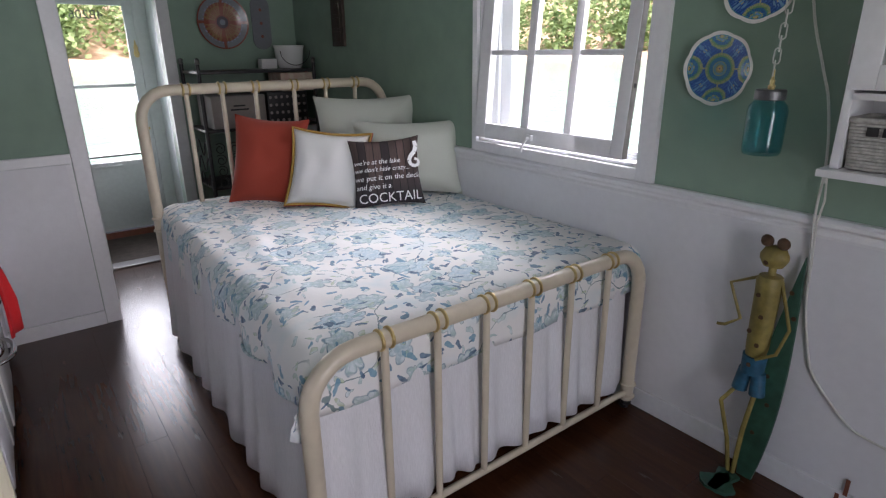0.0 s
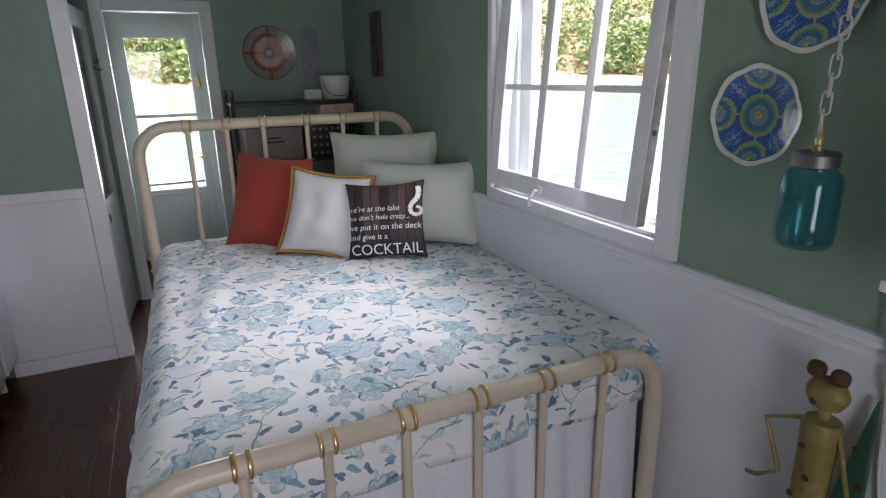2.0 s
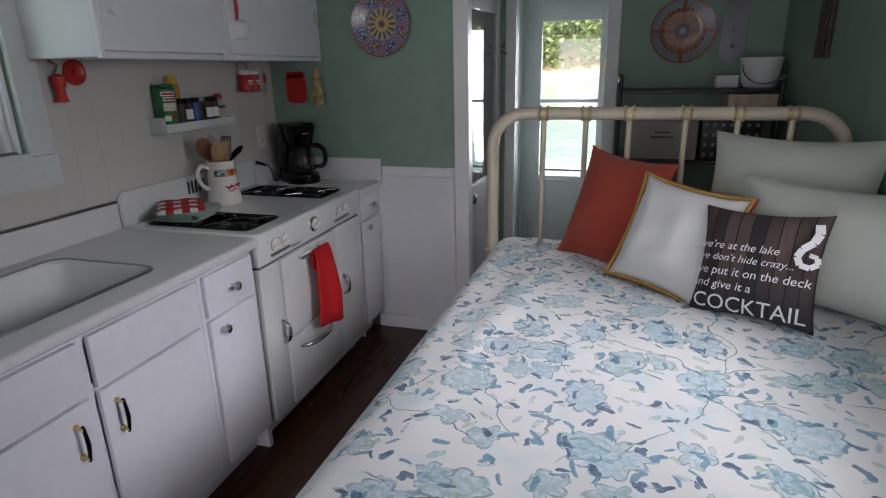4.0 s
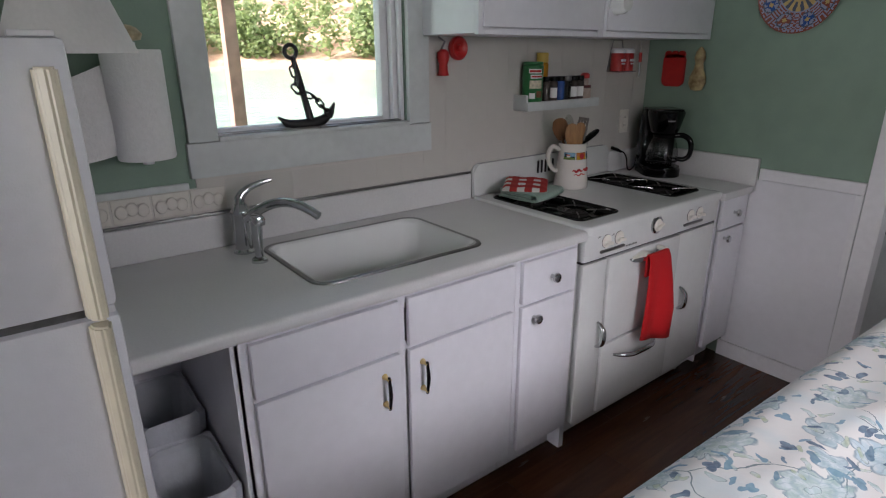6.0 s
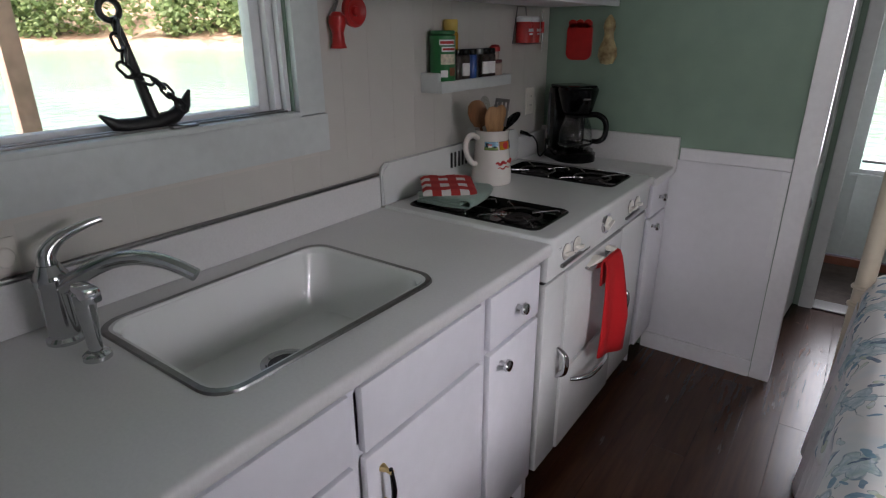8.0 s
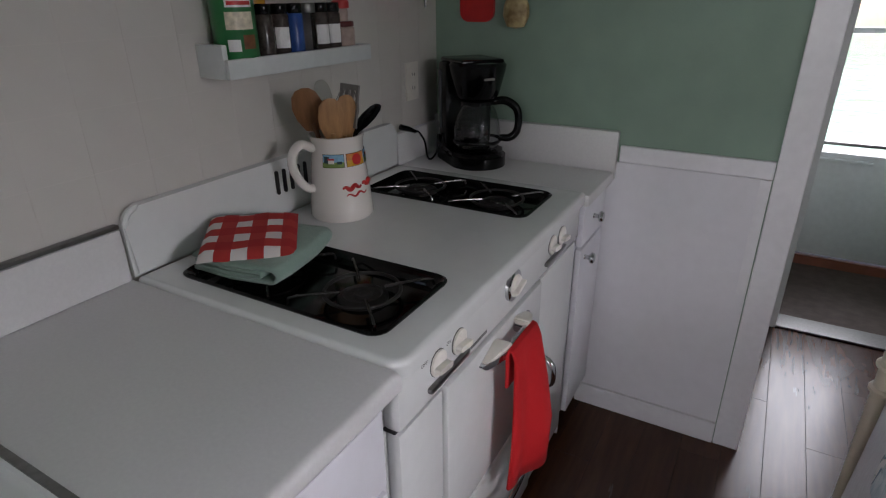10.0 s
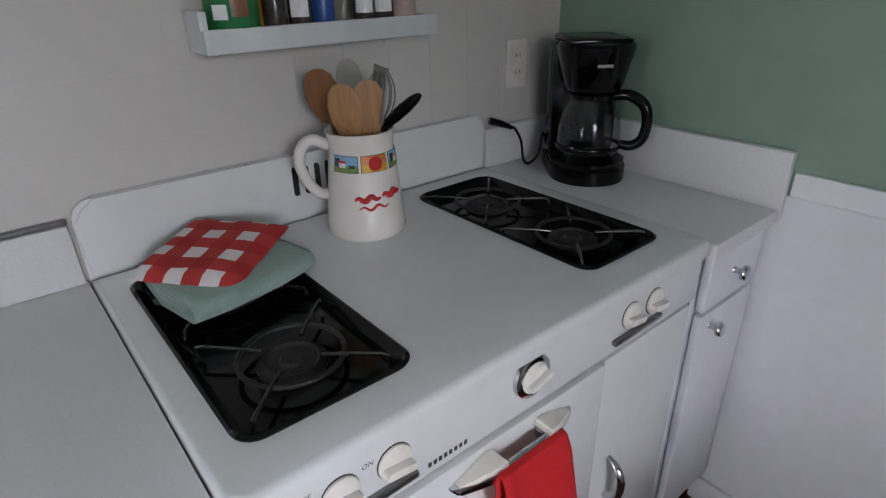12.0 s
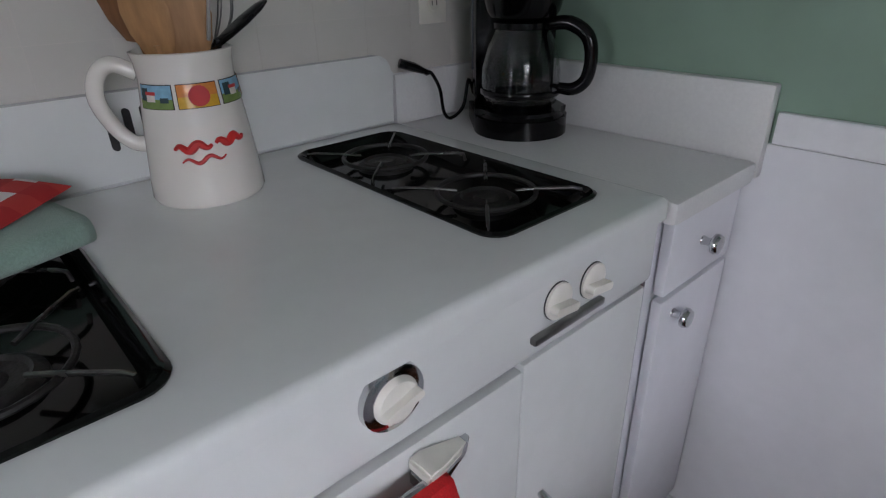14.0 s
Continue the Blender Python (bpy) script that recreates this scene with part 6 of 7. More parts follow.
part("board", slab(bmesh.new(), rounded(0.135, 0.36, 0.066, 8), 0.012, ovm), GLAZE["grey"], oval)
for z in (-0.09, 0.0, 0.09):
    part("dot", lathe(bmesh.new(), [(0.011, 0.012), (0.009, 0.016)], 10, ovm @ Matrix.Translation((0, z, 0))), GLAZE["rust"], oval)
DARKW = mat("dark carved wood", (0.045, 0.028, 0.02), 0.5, grain=0.3, scale=30, bump=0.4, bump_scale=60)
plq = thing("carved_plaque", (WX, 3.88, 1.46), "narrow dark carved wooden plaque", "plaque")
part("board", boxes((WX - 0.022, WX - 0.001, 3.785, 3.945, 1.463, 1.84), bevel=0.004), DARKW, plq)
for k in range(4):
    part("carved_block", boxes((WX - 0.028, WX - 0.0222, 3.815, 3.915, 1.49 + 0.085 * k, 1.555 + 0.085 * k), bevel=0.004), DARKW, plq)

bm = lathe(bmesh.new(), [(0.0, 0.0), (0.016, 0.006), (0.022, 0.03), (0.014, 0.06), (0.017, 0.075), (0.008, 0.10), (0.003, 0.13)], 14, Matrix.Translation((0.965, 5.408, 1.40)))
single("brass_bell", bm, BRASS, (0.965, 5.408, 1.40), "small brass bell hung by the storm door", "bell")

# ---- kitchen: small things ----
anchor = thing("iron_anchor", (KX - 0.02, 1.83, 1.213), "black iron anchor with chain on the window sill", "anchor")
AM = Matrix(((0, 0, 1, KX - 0.018), (1, 0, 0, 1.845), (0, 1, 0, 1.213), (0, 0, 0, 1)))


def on(m, pts):
    return [m @ Vector((x, y, z)) for x, y, z in pts]


bm = tube(bmesh.new(), on(AM, [(0.0, 0.02, 0), (-0.018, 0.10, 0), (-0.038, 0.19, 0), (-0.048, 0.225, 0)]), [0.013, 0.011, 0.009, 0.009], 10)
part("shank", bm, BLACKMT, anchor)
bm = tube(bmesh.new(), on(AM, [(-0.052 + 0.02 * math.cos(a), 0.238 + 0.02 * math.sin(a), 0) for a in [math.tau * k / 18 for k in range(18)]]), 0.0065, 8, closed=True)
part("ring", bm, BLACKMT, anchor)
bm = tube(bmesh.new(), on(AM, [(-0.112, 0.04, 0), (-0.085, 0.018, 0), (-0.045, 0.012, 0), (0.0, 0.012, 0), (0.045, 0.022, 0), (0.075, 0.045, 0), (0.09, 0.075, 0)]), [0.003, 0.013, 0.016, 0.018, 0.016, 0.013, 0.003], 10)
part("fluke_arm", bm, BLACKMT, anchor)
chain = [(-0.052, 0.205), (-0.056, 0.178), (-0.048, 0.152), (-0.052, 0.126), (-0.036, 0.108), (-0.012, 0.104), (0.012, 0.095), (0.028, 0.078), (0.042, 0.060), (0.056, 0.044)]
for k, (x, y) in enumerate(chain):
    nx, ny = chain[min(k + 1, len(chain) - 1)] if k < len(chain) - 1 else (x + 0.01, y - 0.012)
    a = math.atan2(ny - y, nx - x)
    pts = []
    for c, s in rounded(0.034, 0.017, 0.0084, 4):
        s2, dz = (s, 0.018) if k % 2 else (0.0, 0.018 + s)
        pts.append((x + c * math.cos(a) - s2 * math.sin(a), y + c * math.sin(a) + s2 * math.cos(a), dz))
    part("chain_link", tube(bmesh.new(), on(AM, pts), 0.0032, 6, closed=True), BLACKMT, anchor)

# pitcher with utensils
PC = Vector((-0.626, 2.974, STZ + 0.0005))
pit = thing("ceramic_pitcher", tuple(PC), "white ceramic pitcher with a picture band and red mark", "pitcher")
part("pitcher", lathe(bmesh.new(), [(0.0, 0.0), (0.072, 0.0), (0.075, 0.006), (0.073, 0.03), (0.066, 0.10), (0.059, 0.16), (0.060, 0.18), (0.063, 0.192), (0.060, 0.193), (0.056, 0.18), (0.055, 0.16), (0.06, 0.10), (0.064, 0.03), (0.0, 0.012)], 36, Matrix.Translation(PC), cap=False), CERAMIC, pit)
h = Matrix.Translation(PC) @ Matrix.Rotation(radians(-115), 4, "Z")
part("handle", rod(bmesh.new(), on(h, [(0.058, 0, 0.165), (0.085, 0, 0.178), (0.105, 0, 0.165), (0.112, 0, 0.135), (0.100, 0, 0.10), (0.082, 0, 0.078), (0.064, 0, 0.075)]), [0.010, 0.0105, 0.0105, 0.0105, 0.010, 0.010, 0.011], 14), CERAMIC, pit)


def band(a0, a1, z0, z1, lift=0.0012, n=10):
    """A patch laid on the pitcher's side, between two angles and heights."""
    bm = bmesh.new()
    rows_ = []
    for z in (z0, (z0 + z1) / 2, z1):
        r = 0.059 + (0.16 - z) * 0.1165 if z < 0.16 else 0.0592
        rows_.append([bm.verts.new(PC + Vector(((r + lift) * math.cos(radians(a0 + (a1 - a0) * k / n)), (r + lift) * math.sin(radians(a0 + (a1 - a0) * k / n)), z))) for k in range(n + 1)])
    for p_, q_ in zip(rows_, rows_[1:]):
        for k in range(n):
            bm.faces.new((p_[k], p_[k + 1], q_[k + 1], q_[k]))
    return bm


PICS = {k: mat("pitcher print " + k, c, 0.25, grain=0.12, scale=120, coat=0.3) for k, c in dict(sky=(0.22, 0.42, 0.58), field=(0.17, 0.25, 0.07), tree=(0.03, 0.06, 0.07), house=(0.70, 0.66, 0.60), mustard=(0.60, 0.34, 0.03), orange=(0.62, 0.22, 0.05), ink=(0.05, 0.03, 0.02)).items()}
for a0, a1, kind in ((-84, -38, "farm"), (-34, 12, "badge"), (16, 60, "farm"), (64, 109, "badge")):
    part("picture", band(a0, a1, 0.1275, 0.1575, 0.0010), PICS["ink"], pit)
    if kind == "farm":
        part("picture", band(a0 + 1, a1 - 1, 0.1285, 0.140, 0.0016), PICS["field"], pit)
        part("picture", band(a0 + 1, a1 - 1, 0.140, 0.1565, 0.0016), PICS["sky"], pit)
        part("picture", band(a0 + 4, a0 + 15, 0.138, 0.153, 0.0021, 4), PICS["tree"], pit)
        part("picture", band(a0 + 13, a0 + 25, 0.137, 0.146, 0.0024, 4), PICS["house"], pit)
        part("picture", band(a0 + 12, a0 + 26, 0.145, 0.149, 0.0027, 4), REDPAINT, pit)
        part("picture", band(a0 + 31, a0 + 41, 0.136, 0.142, 0.0021, 4), PICS["tree"], pit)
    else:
        part("picture", band(a0 + 1, a1 - 1, 0.1285, 0.142, 0.0016), PICS["mustard"], pit)
        part("picture", band(a0 + 1, a1 - 1, 0.142, 0.1565, 0.0016), PICS["orange"], pit)
bm = bmesh.new()
for r0 in (0.0125,):
    pts = []
    for k in range(20):
        a = math.tau * k / 20
        ang, z = radians(-10) + r0 * math.cos(a) / 0.061, 0.1425 + r0 * math.sin(a)
        rr_ = 0.0616 + (0.16 - z) * 0.1165
        pts.append(bm.verts.new(PC + Vector((rr_ * math.cos(ang), rr_ * math.sin(ang), z))))
    bm.faces.new(pts)
part("picture", bm, REDPAINT, pit, "red round badge")
def on_pitcher(ang, z):
    r = 0.0600 + (0.16 - z) * 0.1165
    return PC + Vector((r * math.cos(radians(ang)), r * math.sin(radians(ang)), z))


def script_stroke(pts, thick):
    n = len(pts)
    part("script_mark", tube(bmesh.new(), [on_pitcher(a_, z_) for a_, z_ in pts], [thick * (0.45 + 0.9 * math.sin(math.pi * (k + 0.5) / n)) for k in range(n)], 6), REDPAINT, pit, "red script flourish")


for a0, a1, z0, thick in ((-46, -8, 0.079, 0.0042), (-4, 30, 0.083, 0.0042), (-40, 4, 0.0625, 0.0020)):
    script_stroke([(a0 + (a1 - a0) * k / 24, z0 + 0.0035 * math.sin(k * 0.52) + 0.00010 * (a1 - a0) * k / 24) for k in range(25)], thick)


def spoon(name, label, ang, lean, length, bowl_w, bowl_l, material, twist=0.0, thick=0.006, category="utensil", tip=0):
    m = Matrix.Translation(PC + Vector((0, 0, 0.02))) @ Matrix.Rotation(radians(ang), 4, "Z") @ Matrix.Rotation(radians(lean), 4, "Y") @ Matrix.Rotation(radians(twist), 4, "Z")
    bm = tube(bmesh.new(), on(m, [(0, 0, 0), (0, 0, length - bowl_l * 0.8)]), [0.005, 0.0055], 8)
    if tip:
        m = m @ Matrix.Translation((0, 0, length - bowl_l * 0.85)) @ Matrix.Rotation(radians(tip - lean), 4, "Y") @ Matrix.Translation((0, 0, bowl_l * 0.85 - length))
    lathe(bm, [(0.0, -0.5), (0.3, -0.42), (0.46, -0.15), (0.5, 0.1), (0.4, 0.35), (0.22, 0.47), (0.0, 0.5)], 16, m @ Matrix.Translation((0, 0, length - bowl_l / 2)) @ Matrix.Diagonal((thick, bowl_w, bowl_l, 1)), cap=False)
    single(name, bm, material, tuple(PC + Vector((0, 0, 0.02))), label, category, "utensils in the pitcher")


spoon("wooden_spoon", "beech wooden spoon in the pitcher", -60, 12, 0.265, 0.058, 0.10, WOODSPOON, 20)
spoon("wooden_spoon", "wide beech spoon in the pitcher", 10, 7, 0.262, 0.062, 0.115, WOODSPOON, -30)
spoon("wooden_spoon", "dark brown wooden spoon standing behind", -125, 14, 0.285, 0.07, 0.10, mat("dark walnut spoon", (0.20, 0.085, 0.03), 0.5, grain=0.2, scale=30, stain=0.15, stain_scale=14, stretch=(4, 4, 0.6)), 70)
spoon("ladle", "black plastic serving spoon in the pitcher", 50, 15, 0.268, 0.045, 0.10, BLACKPL, 30, tip=56)
spoon("blue_spatula", "blue-handled spatula in the pitcher", -80, 6, 0.215, 0.03, 0.05, mat("blue plastic", (0.02, 0.06, 0.16), 0.35, grain=0.05), 30)
spoon("clear_spoon", "clear plastic spoon at the back of the pitcher", 165, 9, 0.29, 0.05, 0.09, CLEARJAR, 0)
m = Matrix.Translation(PC + Vector((0, 0, 0.02))) @ Matrix.Rotation(radians(75), 4, "Z") @ Matrix.Rotation(radians(10), 4, "Y")
bm = tube(bmesh.new(), on(m, [(0, 0, 0), (0, 0, 0.19)]), 0.006, 8)
bm2 = boxes((-0.002, 0.002, -0.034, 0.034, 0.185, 0.200), (-0.002, 0.002, -0.034, 0.034, 0.268, 0.280), *[(-0.002, 0.002, y_ - 0.004, y_ + 0.004, 0.200, 0.268) for y_ in (-0.030, -0.010, 0.010, 0.030)])
bmesh.ops.remove_doubles(bm2, verts=bm2.verts, dist=0.0002)
bmesh.ops.transform(bm2, matrix=m, verts=bm2.verts)
tmp = bpy.data.meshes.new("tmp")
bm2.to_mesh(tmp)
bm2.free()
bm.from_mesh(tmp)
bpy.data.meshes.remove(tmp)
single("slotted_turner", bm, mat("grey nylon", (0.20, 0.19, 0.18), 0.35, grain=0.1, scale=60), tuple(m.translation), "grey slotted turner in the pitcher", "utensil", "utensils in the pitcher")
m = Matrix.Translation(PC + Vector((0, 0, 0.02))) @ Matrix.Rotation(radians(95), 4, "Z") @ Matrix.Rotation(radians(13), 4, "Y")
wh = thing("wire_whisk", tuple(m.translation), "steel wire whisk in the pitcher", "utensil", "utensils in the pitcher")
part("handle", tube(bmesh.new(), on(m, [(0, 0, 0), (0, 0, 0.17)]), 0.006, 8), STEEL, wh)
for k in range(4):
    a = math.pi * k / 4
    part("wire", tube(bmesh.new(), on(m, [(0.028 * math.sin(math.pi * t) ** 0.7 * (1 if t < 0.5 else 1) * math.cos(a) * (1 if j == 0 else -1), 0.028 * math.sin(math.pi * t) ** 0.7 * math.sin(a) * (1 if j == 0 else -1), 0.17 + 0.11 * t) for j in (0, 1) for t in ([i / 10 for i in range(10)] if j == 0 else [i / 10 for i in range(9, -1, -1)])]), 0.0011, 5), STEEL, wh)

# coffee maker
KM = Matrix.Translation((-0.575, 3.572, CTOP + 0.0005)) @ Matrix.Rotation(radians(-38), 4, "Z")
cof = thing("coffee_maker", tuple(KM.translation), "black drip coffee maker with a glass carafe", "coffee maker")


def kput(bm):
    bmesh.ops.transform(bm, matrix=KM, verts=bm.verts)
    return bm


bm = bmesh.new()
slab(bm, [(-0.095, 0.085), (-0.095, -0.085), (0.03, -0.088)] + arc(0.03, 0, 0.088, -80, 80, 12) + [(0.03, 0.088)], 0.045)
bmesh.ops.bevel(bm, geom=[e for e in bm.edges if abs(e.verts[0].co.z - e.verts[1].co.z) < 1e-5 and e.verts[0].co.z > 0.04], offset=0.012, segments=3, affect="EDGES")
part("base", kput(bm), BLACKPL, cof)
part("tower", kput(boxes((-0.095, -0.035, -0.08, 0.08, 0.045, 0.305), bevel=0.012)), BLACKPL, cof)
bm = bmesh.new()
lathe(bm, [(0.0, 0.205), (0.060, 0.205), (0.066, 0.215), (0.084, 0.285), (0.086, 0.30), (0.080, 0.308), (0.0, 0.312)], 30, Matrix.Translation((0.022, 0, 0)), cap=False)
part("brew_basket", kput(bm), BLACKPL, cof)
part("lid", kput(boxes((-0.098, 0.06, -0.07, 0.07, 0.302, 0.316), bevel=0.006)), BLACKPL, cof)
part("water_gauge", kput(boxes((-0.088, -0.066, -0.0825, -0.0795, 0.10, 0.28), bevel=0.001)), mat("grey gauge window", (0.08, 0.09, 0.11), 0.2, grain=0.1), cof)
part("badge", kput(boxes((0.100, 0.104, -0.016, 0.016, 0.262, 0.268))), STEEL, cof, "small silver name plate")
part("carafe", kput(lathe(bmesh.new(), [(0.0, 0.047), (0.060, 0.047), (0.068, 0.055), (0.074, 0.085), (0.073, 0.115), (0.063, 0.155), (0.052, 0.178), (0.050, 0.19), (0.048, 0.19), (0.050, 0.177), (0.061, 0.154), (0.071, 0.115), (0.072, 0.085), (0.066, 0.057), (0.0, 0.050)], 32, Matrix.Translation((0.022, 0, 0)), cap=False)), CARAFE, cof, "clear glass carafe")
part("carafe_lid", kput(lathe(bmesh.new(), [(0.0, 0.188), (0.053, 0.186), (0.054, 0.196), (0.045, 0.203), (0.0, 0.204)], 28, Matrix.Translation((0.022, 0, 0)), cap=False)), BLACKPL, cof)
part("carafe_band", kput(lathe(bmesh.new(), [(0.0752, 0.070), (0.0762, 0.072), (0.0762, 0.078), (0.0752, 0.080)], 32, Matrix.Translation((0.022, 0, 0)), cap=False)), BLACKPL, cof)
hd = Matrix.Translation((0.022, 0, 0)) @ Matrix.Rotation(radians(62), 4, "Z")
part("carafe_handle", kput(rod(bmesh.new(), on(hd, [(0.05, 0, 0.192), (0.085, 0, 0.195), (0.118, 0, 0.175), (0.128, 0, 0.14), (0.122, 0, 0.10), (0.10, 0, 0.082), (0.073, 0, 0.083)]), [0.012, 0.013, 0.013, 0.012, 0.012, 0.012, 0.010], 10)), BLACKPL, cof)
part("power_cord", rod(bmesh.new(), [(-0.735, 3.475, CTOP + 0.095), (-0.72, 3.475, CTOP + 0.10), (-0.70, 3.48, CTOP + 0.07), (-0.695, 3.485, CTOP + 0.025), (-0.69, 3.50, CTOP + 0.010), (-0.685, 3.53, CTOP + 0.03), (-0.69, 3.55, CTOP + 0.08), (-0.69, 3.565, CTOP + 0.05)], [0.0035] * 8, 8), BLACKPL, cof)
part("plug", tube(bmesh.new(), [(-0.748, 3.418, CTOP + 0.122), (-0.735, 3.445, CTOP + 0.112), (-0.73, 3.478, CTOP + 0.098)], [0.009, 0.009, 0.005], 8), BLACKPL, cof)

outl = thing("wall_outlet", (KX, 3.53, 1.08), "white duplex outlet on the tileboard", "outlet")
part("plate", boxes((KX + 0.004, KX + 0.010, 3.495, 3.565, 1.06, 1.175), bevel=0.003), KNOBCREAM, outl)
for z in (1.098, 1.138):
    part("socket", lathe(bmesh.new(), [(0.015, 0), (0.014, 0.003), (0.0, 0.003)], 16, Matrix.Translation((KX + 0.010, 3.53, z)) @ Matrix.Rotation(radians(90), 4, "Y"), cap=False), KNOBCREAM, outl)
    for y in (3.524, 3.536):
        part("slot", boxes((KX + 0.0125, KX + 0.0136, y - 0.001, y + 0.001, z - 0.004, z + 0.005)), BLACKMT, outl)

# spice shelf
SZ = 1.245
spice = thing("spice_shelf", (-0.74, 2.98, 1.22), "small grey-white wall shelf for spices", "shelf")
part("board", boxes((KX + 0.005, -0.70, 2.766, 3.196, SZ - 0.012, SZ), bevel=0.002), CASING, spice)
part("lip", boxes((-0.70, -0.688, 2.752, 3.21, SZ - 0.029, SZ + 0.008), bevel=0.003), CASING, spice)
part("end", boxes((KX + 0.005, -0.7005, 2.752, 2.7655, SZ - 0.029, SZ + 0.035), bevel=0.003), CASING, spice)
part("end", boxes((KX + 0.005, -0.7005, 3.1965, 3.21, SZ - 0.029, SZ + 0.008), bevel=0.003), CASING, spice)


def jar(name, label, y, r, hgt, body, lidm, lid_h=0.018, tag=None, x=-0.735):
    j = thing(name, (x, y, SZ + 0.0005), label, "jar", "spices on the shelf")
    m_ = Matrix.Translation((x, y, SZ + 0.0005))
    part("body", lathe(bmesh.new(), [(0.0, 0.0), (r * 0.94, 0.0), (r, 0.004), (r, hgt - lid_h - 0.004), (r * 0.85, hgt - lid_h)], 22, m_), body, j)
    part("lid", lathe(bmesh.new(), [(r * 0.9, hgt - lid_h), (r * 0.96, hgt - lid_h + 0.002), (r * 0.96, hgt - 0.003), (r * 0.9, hgt), (0.0, hgt)], 22, m_, cap=False), lidm, j)
    if tag:
        bm_ = bmesh.new()
        rows_ = [[bm_.verts.new(m_ @ Vector(((r + 0.0008) * math.cos(radians(a)), (r + 0.0008) * math.sin(radians(a)), z))) for a in range(-75, 16, 10)] for z in (hgt * 0.16, hgt * 0.56)]
        for k in range(len(rows_[0]) - 1):
            bm_.faces.new((rows_[0][k], rows_[0][k + 1], rows_[1][k + 1], rows_[1][k]))
        part("paper_label", bm_, tag, j)
    return j


CANGREEN = mat("green printed can", (0.015, 0.16, 0.045), 0.35, grain=0.1, scale=40)
AMBER = mat("amber liquid bottle", (0.50, 0.24, 0.02), 0.2, grain=0.1, scale=40)
NAVYL = mat("dark blue label", (0.02, 0.03, 0.08), 0.4, grain=0.2, scale=90)
CHEESE = noise_mix("red and cream print", (0.55, 0.10, 0.06), (0.70, 0.64, 0.50), 45, 0.4)
SALT = mat("pale spice", (0.42, 0.32, 0.27), 0.4, grain=0.15, scale=60)
PEPPER = mat("dark spice in glass", (0.05, 0.04, 0.035), 0.2, grain=0.4, scale=90)
can = jar("cheese_can", "tall green printed can on the spice shelf", 2.818, 0.043, 0.165, CANGREEN, CANGREEN, 0.012, None, -0.732)
CANC = Vector((-0.732, 2.818, SZ + 0.0005))


def can_patch(a0, a1, z0, z1, material, label, lift=0.0008):
    """A printed patch on the can's side, between two angles and heights."""
    bm = bmesh.new()
    rows_ = [[bm.verts.new(CANC + Vector(((0.043 + lift) * math.cos(radians(a0 + (a1 - a0) * k / 8)), (0.043 + lift) * math.sin(radians(a0 + (a1 - a0) * k / 8)), z))) for k in range(9)] for z in (z0, z1)]
    for k in range(8):
        bm.faces.new((rows_[0][k], rows_[0][k + 1], rows_[1][k + 1], rows_[1][k]))
    part("printed_patch", bm, material, can, label)


for a0, a1, z0, z1 in ((-68, 8, 0.120, 0.137), (-58, 14, 0.100, 0.115)):
    can_patch(a0, a1, z0, z1, PAPER, "white outlined lettering block")
    can_patch(a0 + 5, a1 - 5, z0 + 0.004, z1 - 0.004, REDPAINT, "red lettering bar", 0.0014)
can_patch(-62, 12, 0.060, 0.092, mat("cream print", (0.62, 0.55, 0.42), 0.4, grain=0.25, scale=90), "cream picture panel")
can_patch(-62, -30, 0.020, 0.042, PAPER, "white printed leaf")
can_patch(-22, 14, 0.024, 0.050, mat("brown print", (0.18, 0.07, 0.03), 0.4, grain=0.3, scale=80), "brown picture panel")
jar("amber_bottle", "amber bottle with a yellow cap", 2.893, 0.026, 0.200, AMBER, mat("yellow cap", (0.60, 0.42, 0.08), 0.4, grain=0.05), 0.04, None, -0.752)
BLUEJ = mat("blue lidded spice", (0.02, 0.07, 0.26), 0.3, grain=0.15, scale=70)
for y, bod, tg in ((2.888, PEPPER, None), (2.934, PEPPER, PAPER), (2.978, BLUEJ, None), (3.022, CLEARJAR, None), (3.064, PEPPER, PAPER), (3.106, PEPPER, PAPER)):
    jar("spice_jar", "small dark spice jar with a black cap" if bod is PEPPER else ("small blue spice jar" if bod is BLUEJ else "small clear glass spice jar"), y, 0.0205, 0.105, bod, STEEL if bod is CLEARJAR else BLACKPL, 0.02, tg, -0.723)
j = jar("plastic_tub", "small clear plastic tub with a dark red lid", 3.155, 0.029, 0.062, SALT, mat("dark red lid", (0.10, 0.012, 0.012), 0.35, grain=0.1), 0.012, None, -0.731)
k_ = thing("red_cap_shaker", (-0.731, 3.152, SZ + 0.0625), "small shaker with a red cap on a tub", "shaker", "spices on the shelf")
KQ = Matrix.Translation((-0.731, 3.152, SZ + 0.063))
part("body", lathe(bmesh.new(), [(0.0, 0), (0.017, 0), (0.018, 0.02), (0.016, 0.028)], 18, KQ), SALT, k_)
part("cap", lathe(bmesh.new(), [(0.017, 0.028), (0.021, 0.03), (0.021, 0.044), (0.012, 0.052), (0.0, 0.053)], 18, KQ, cap=False), REDPAINT, k_)

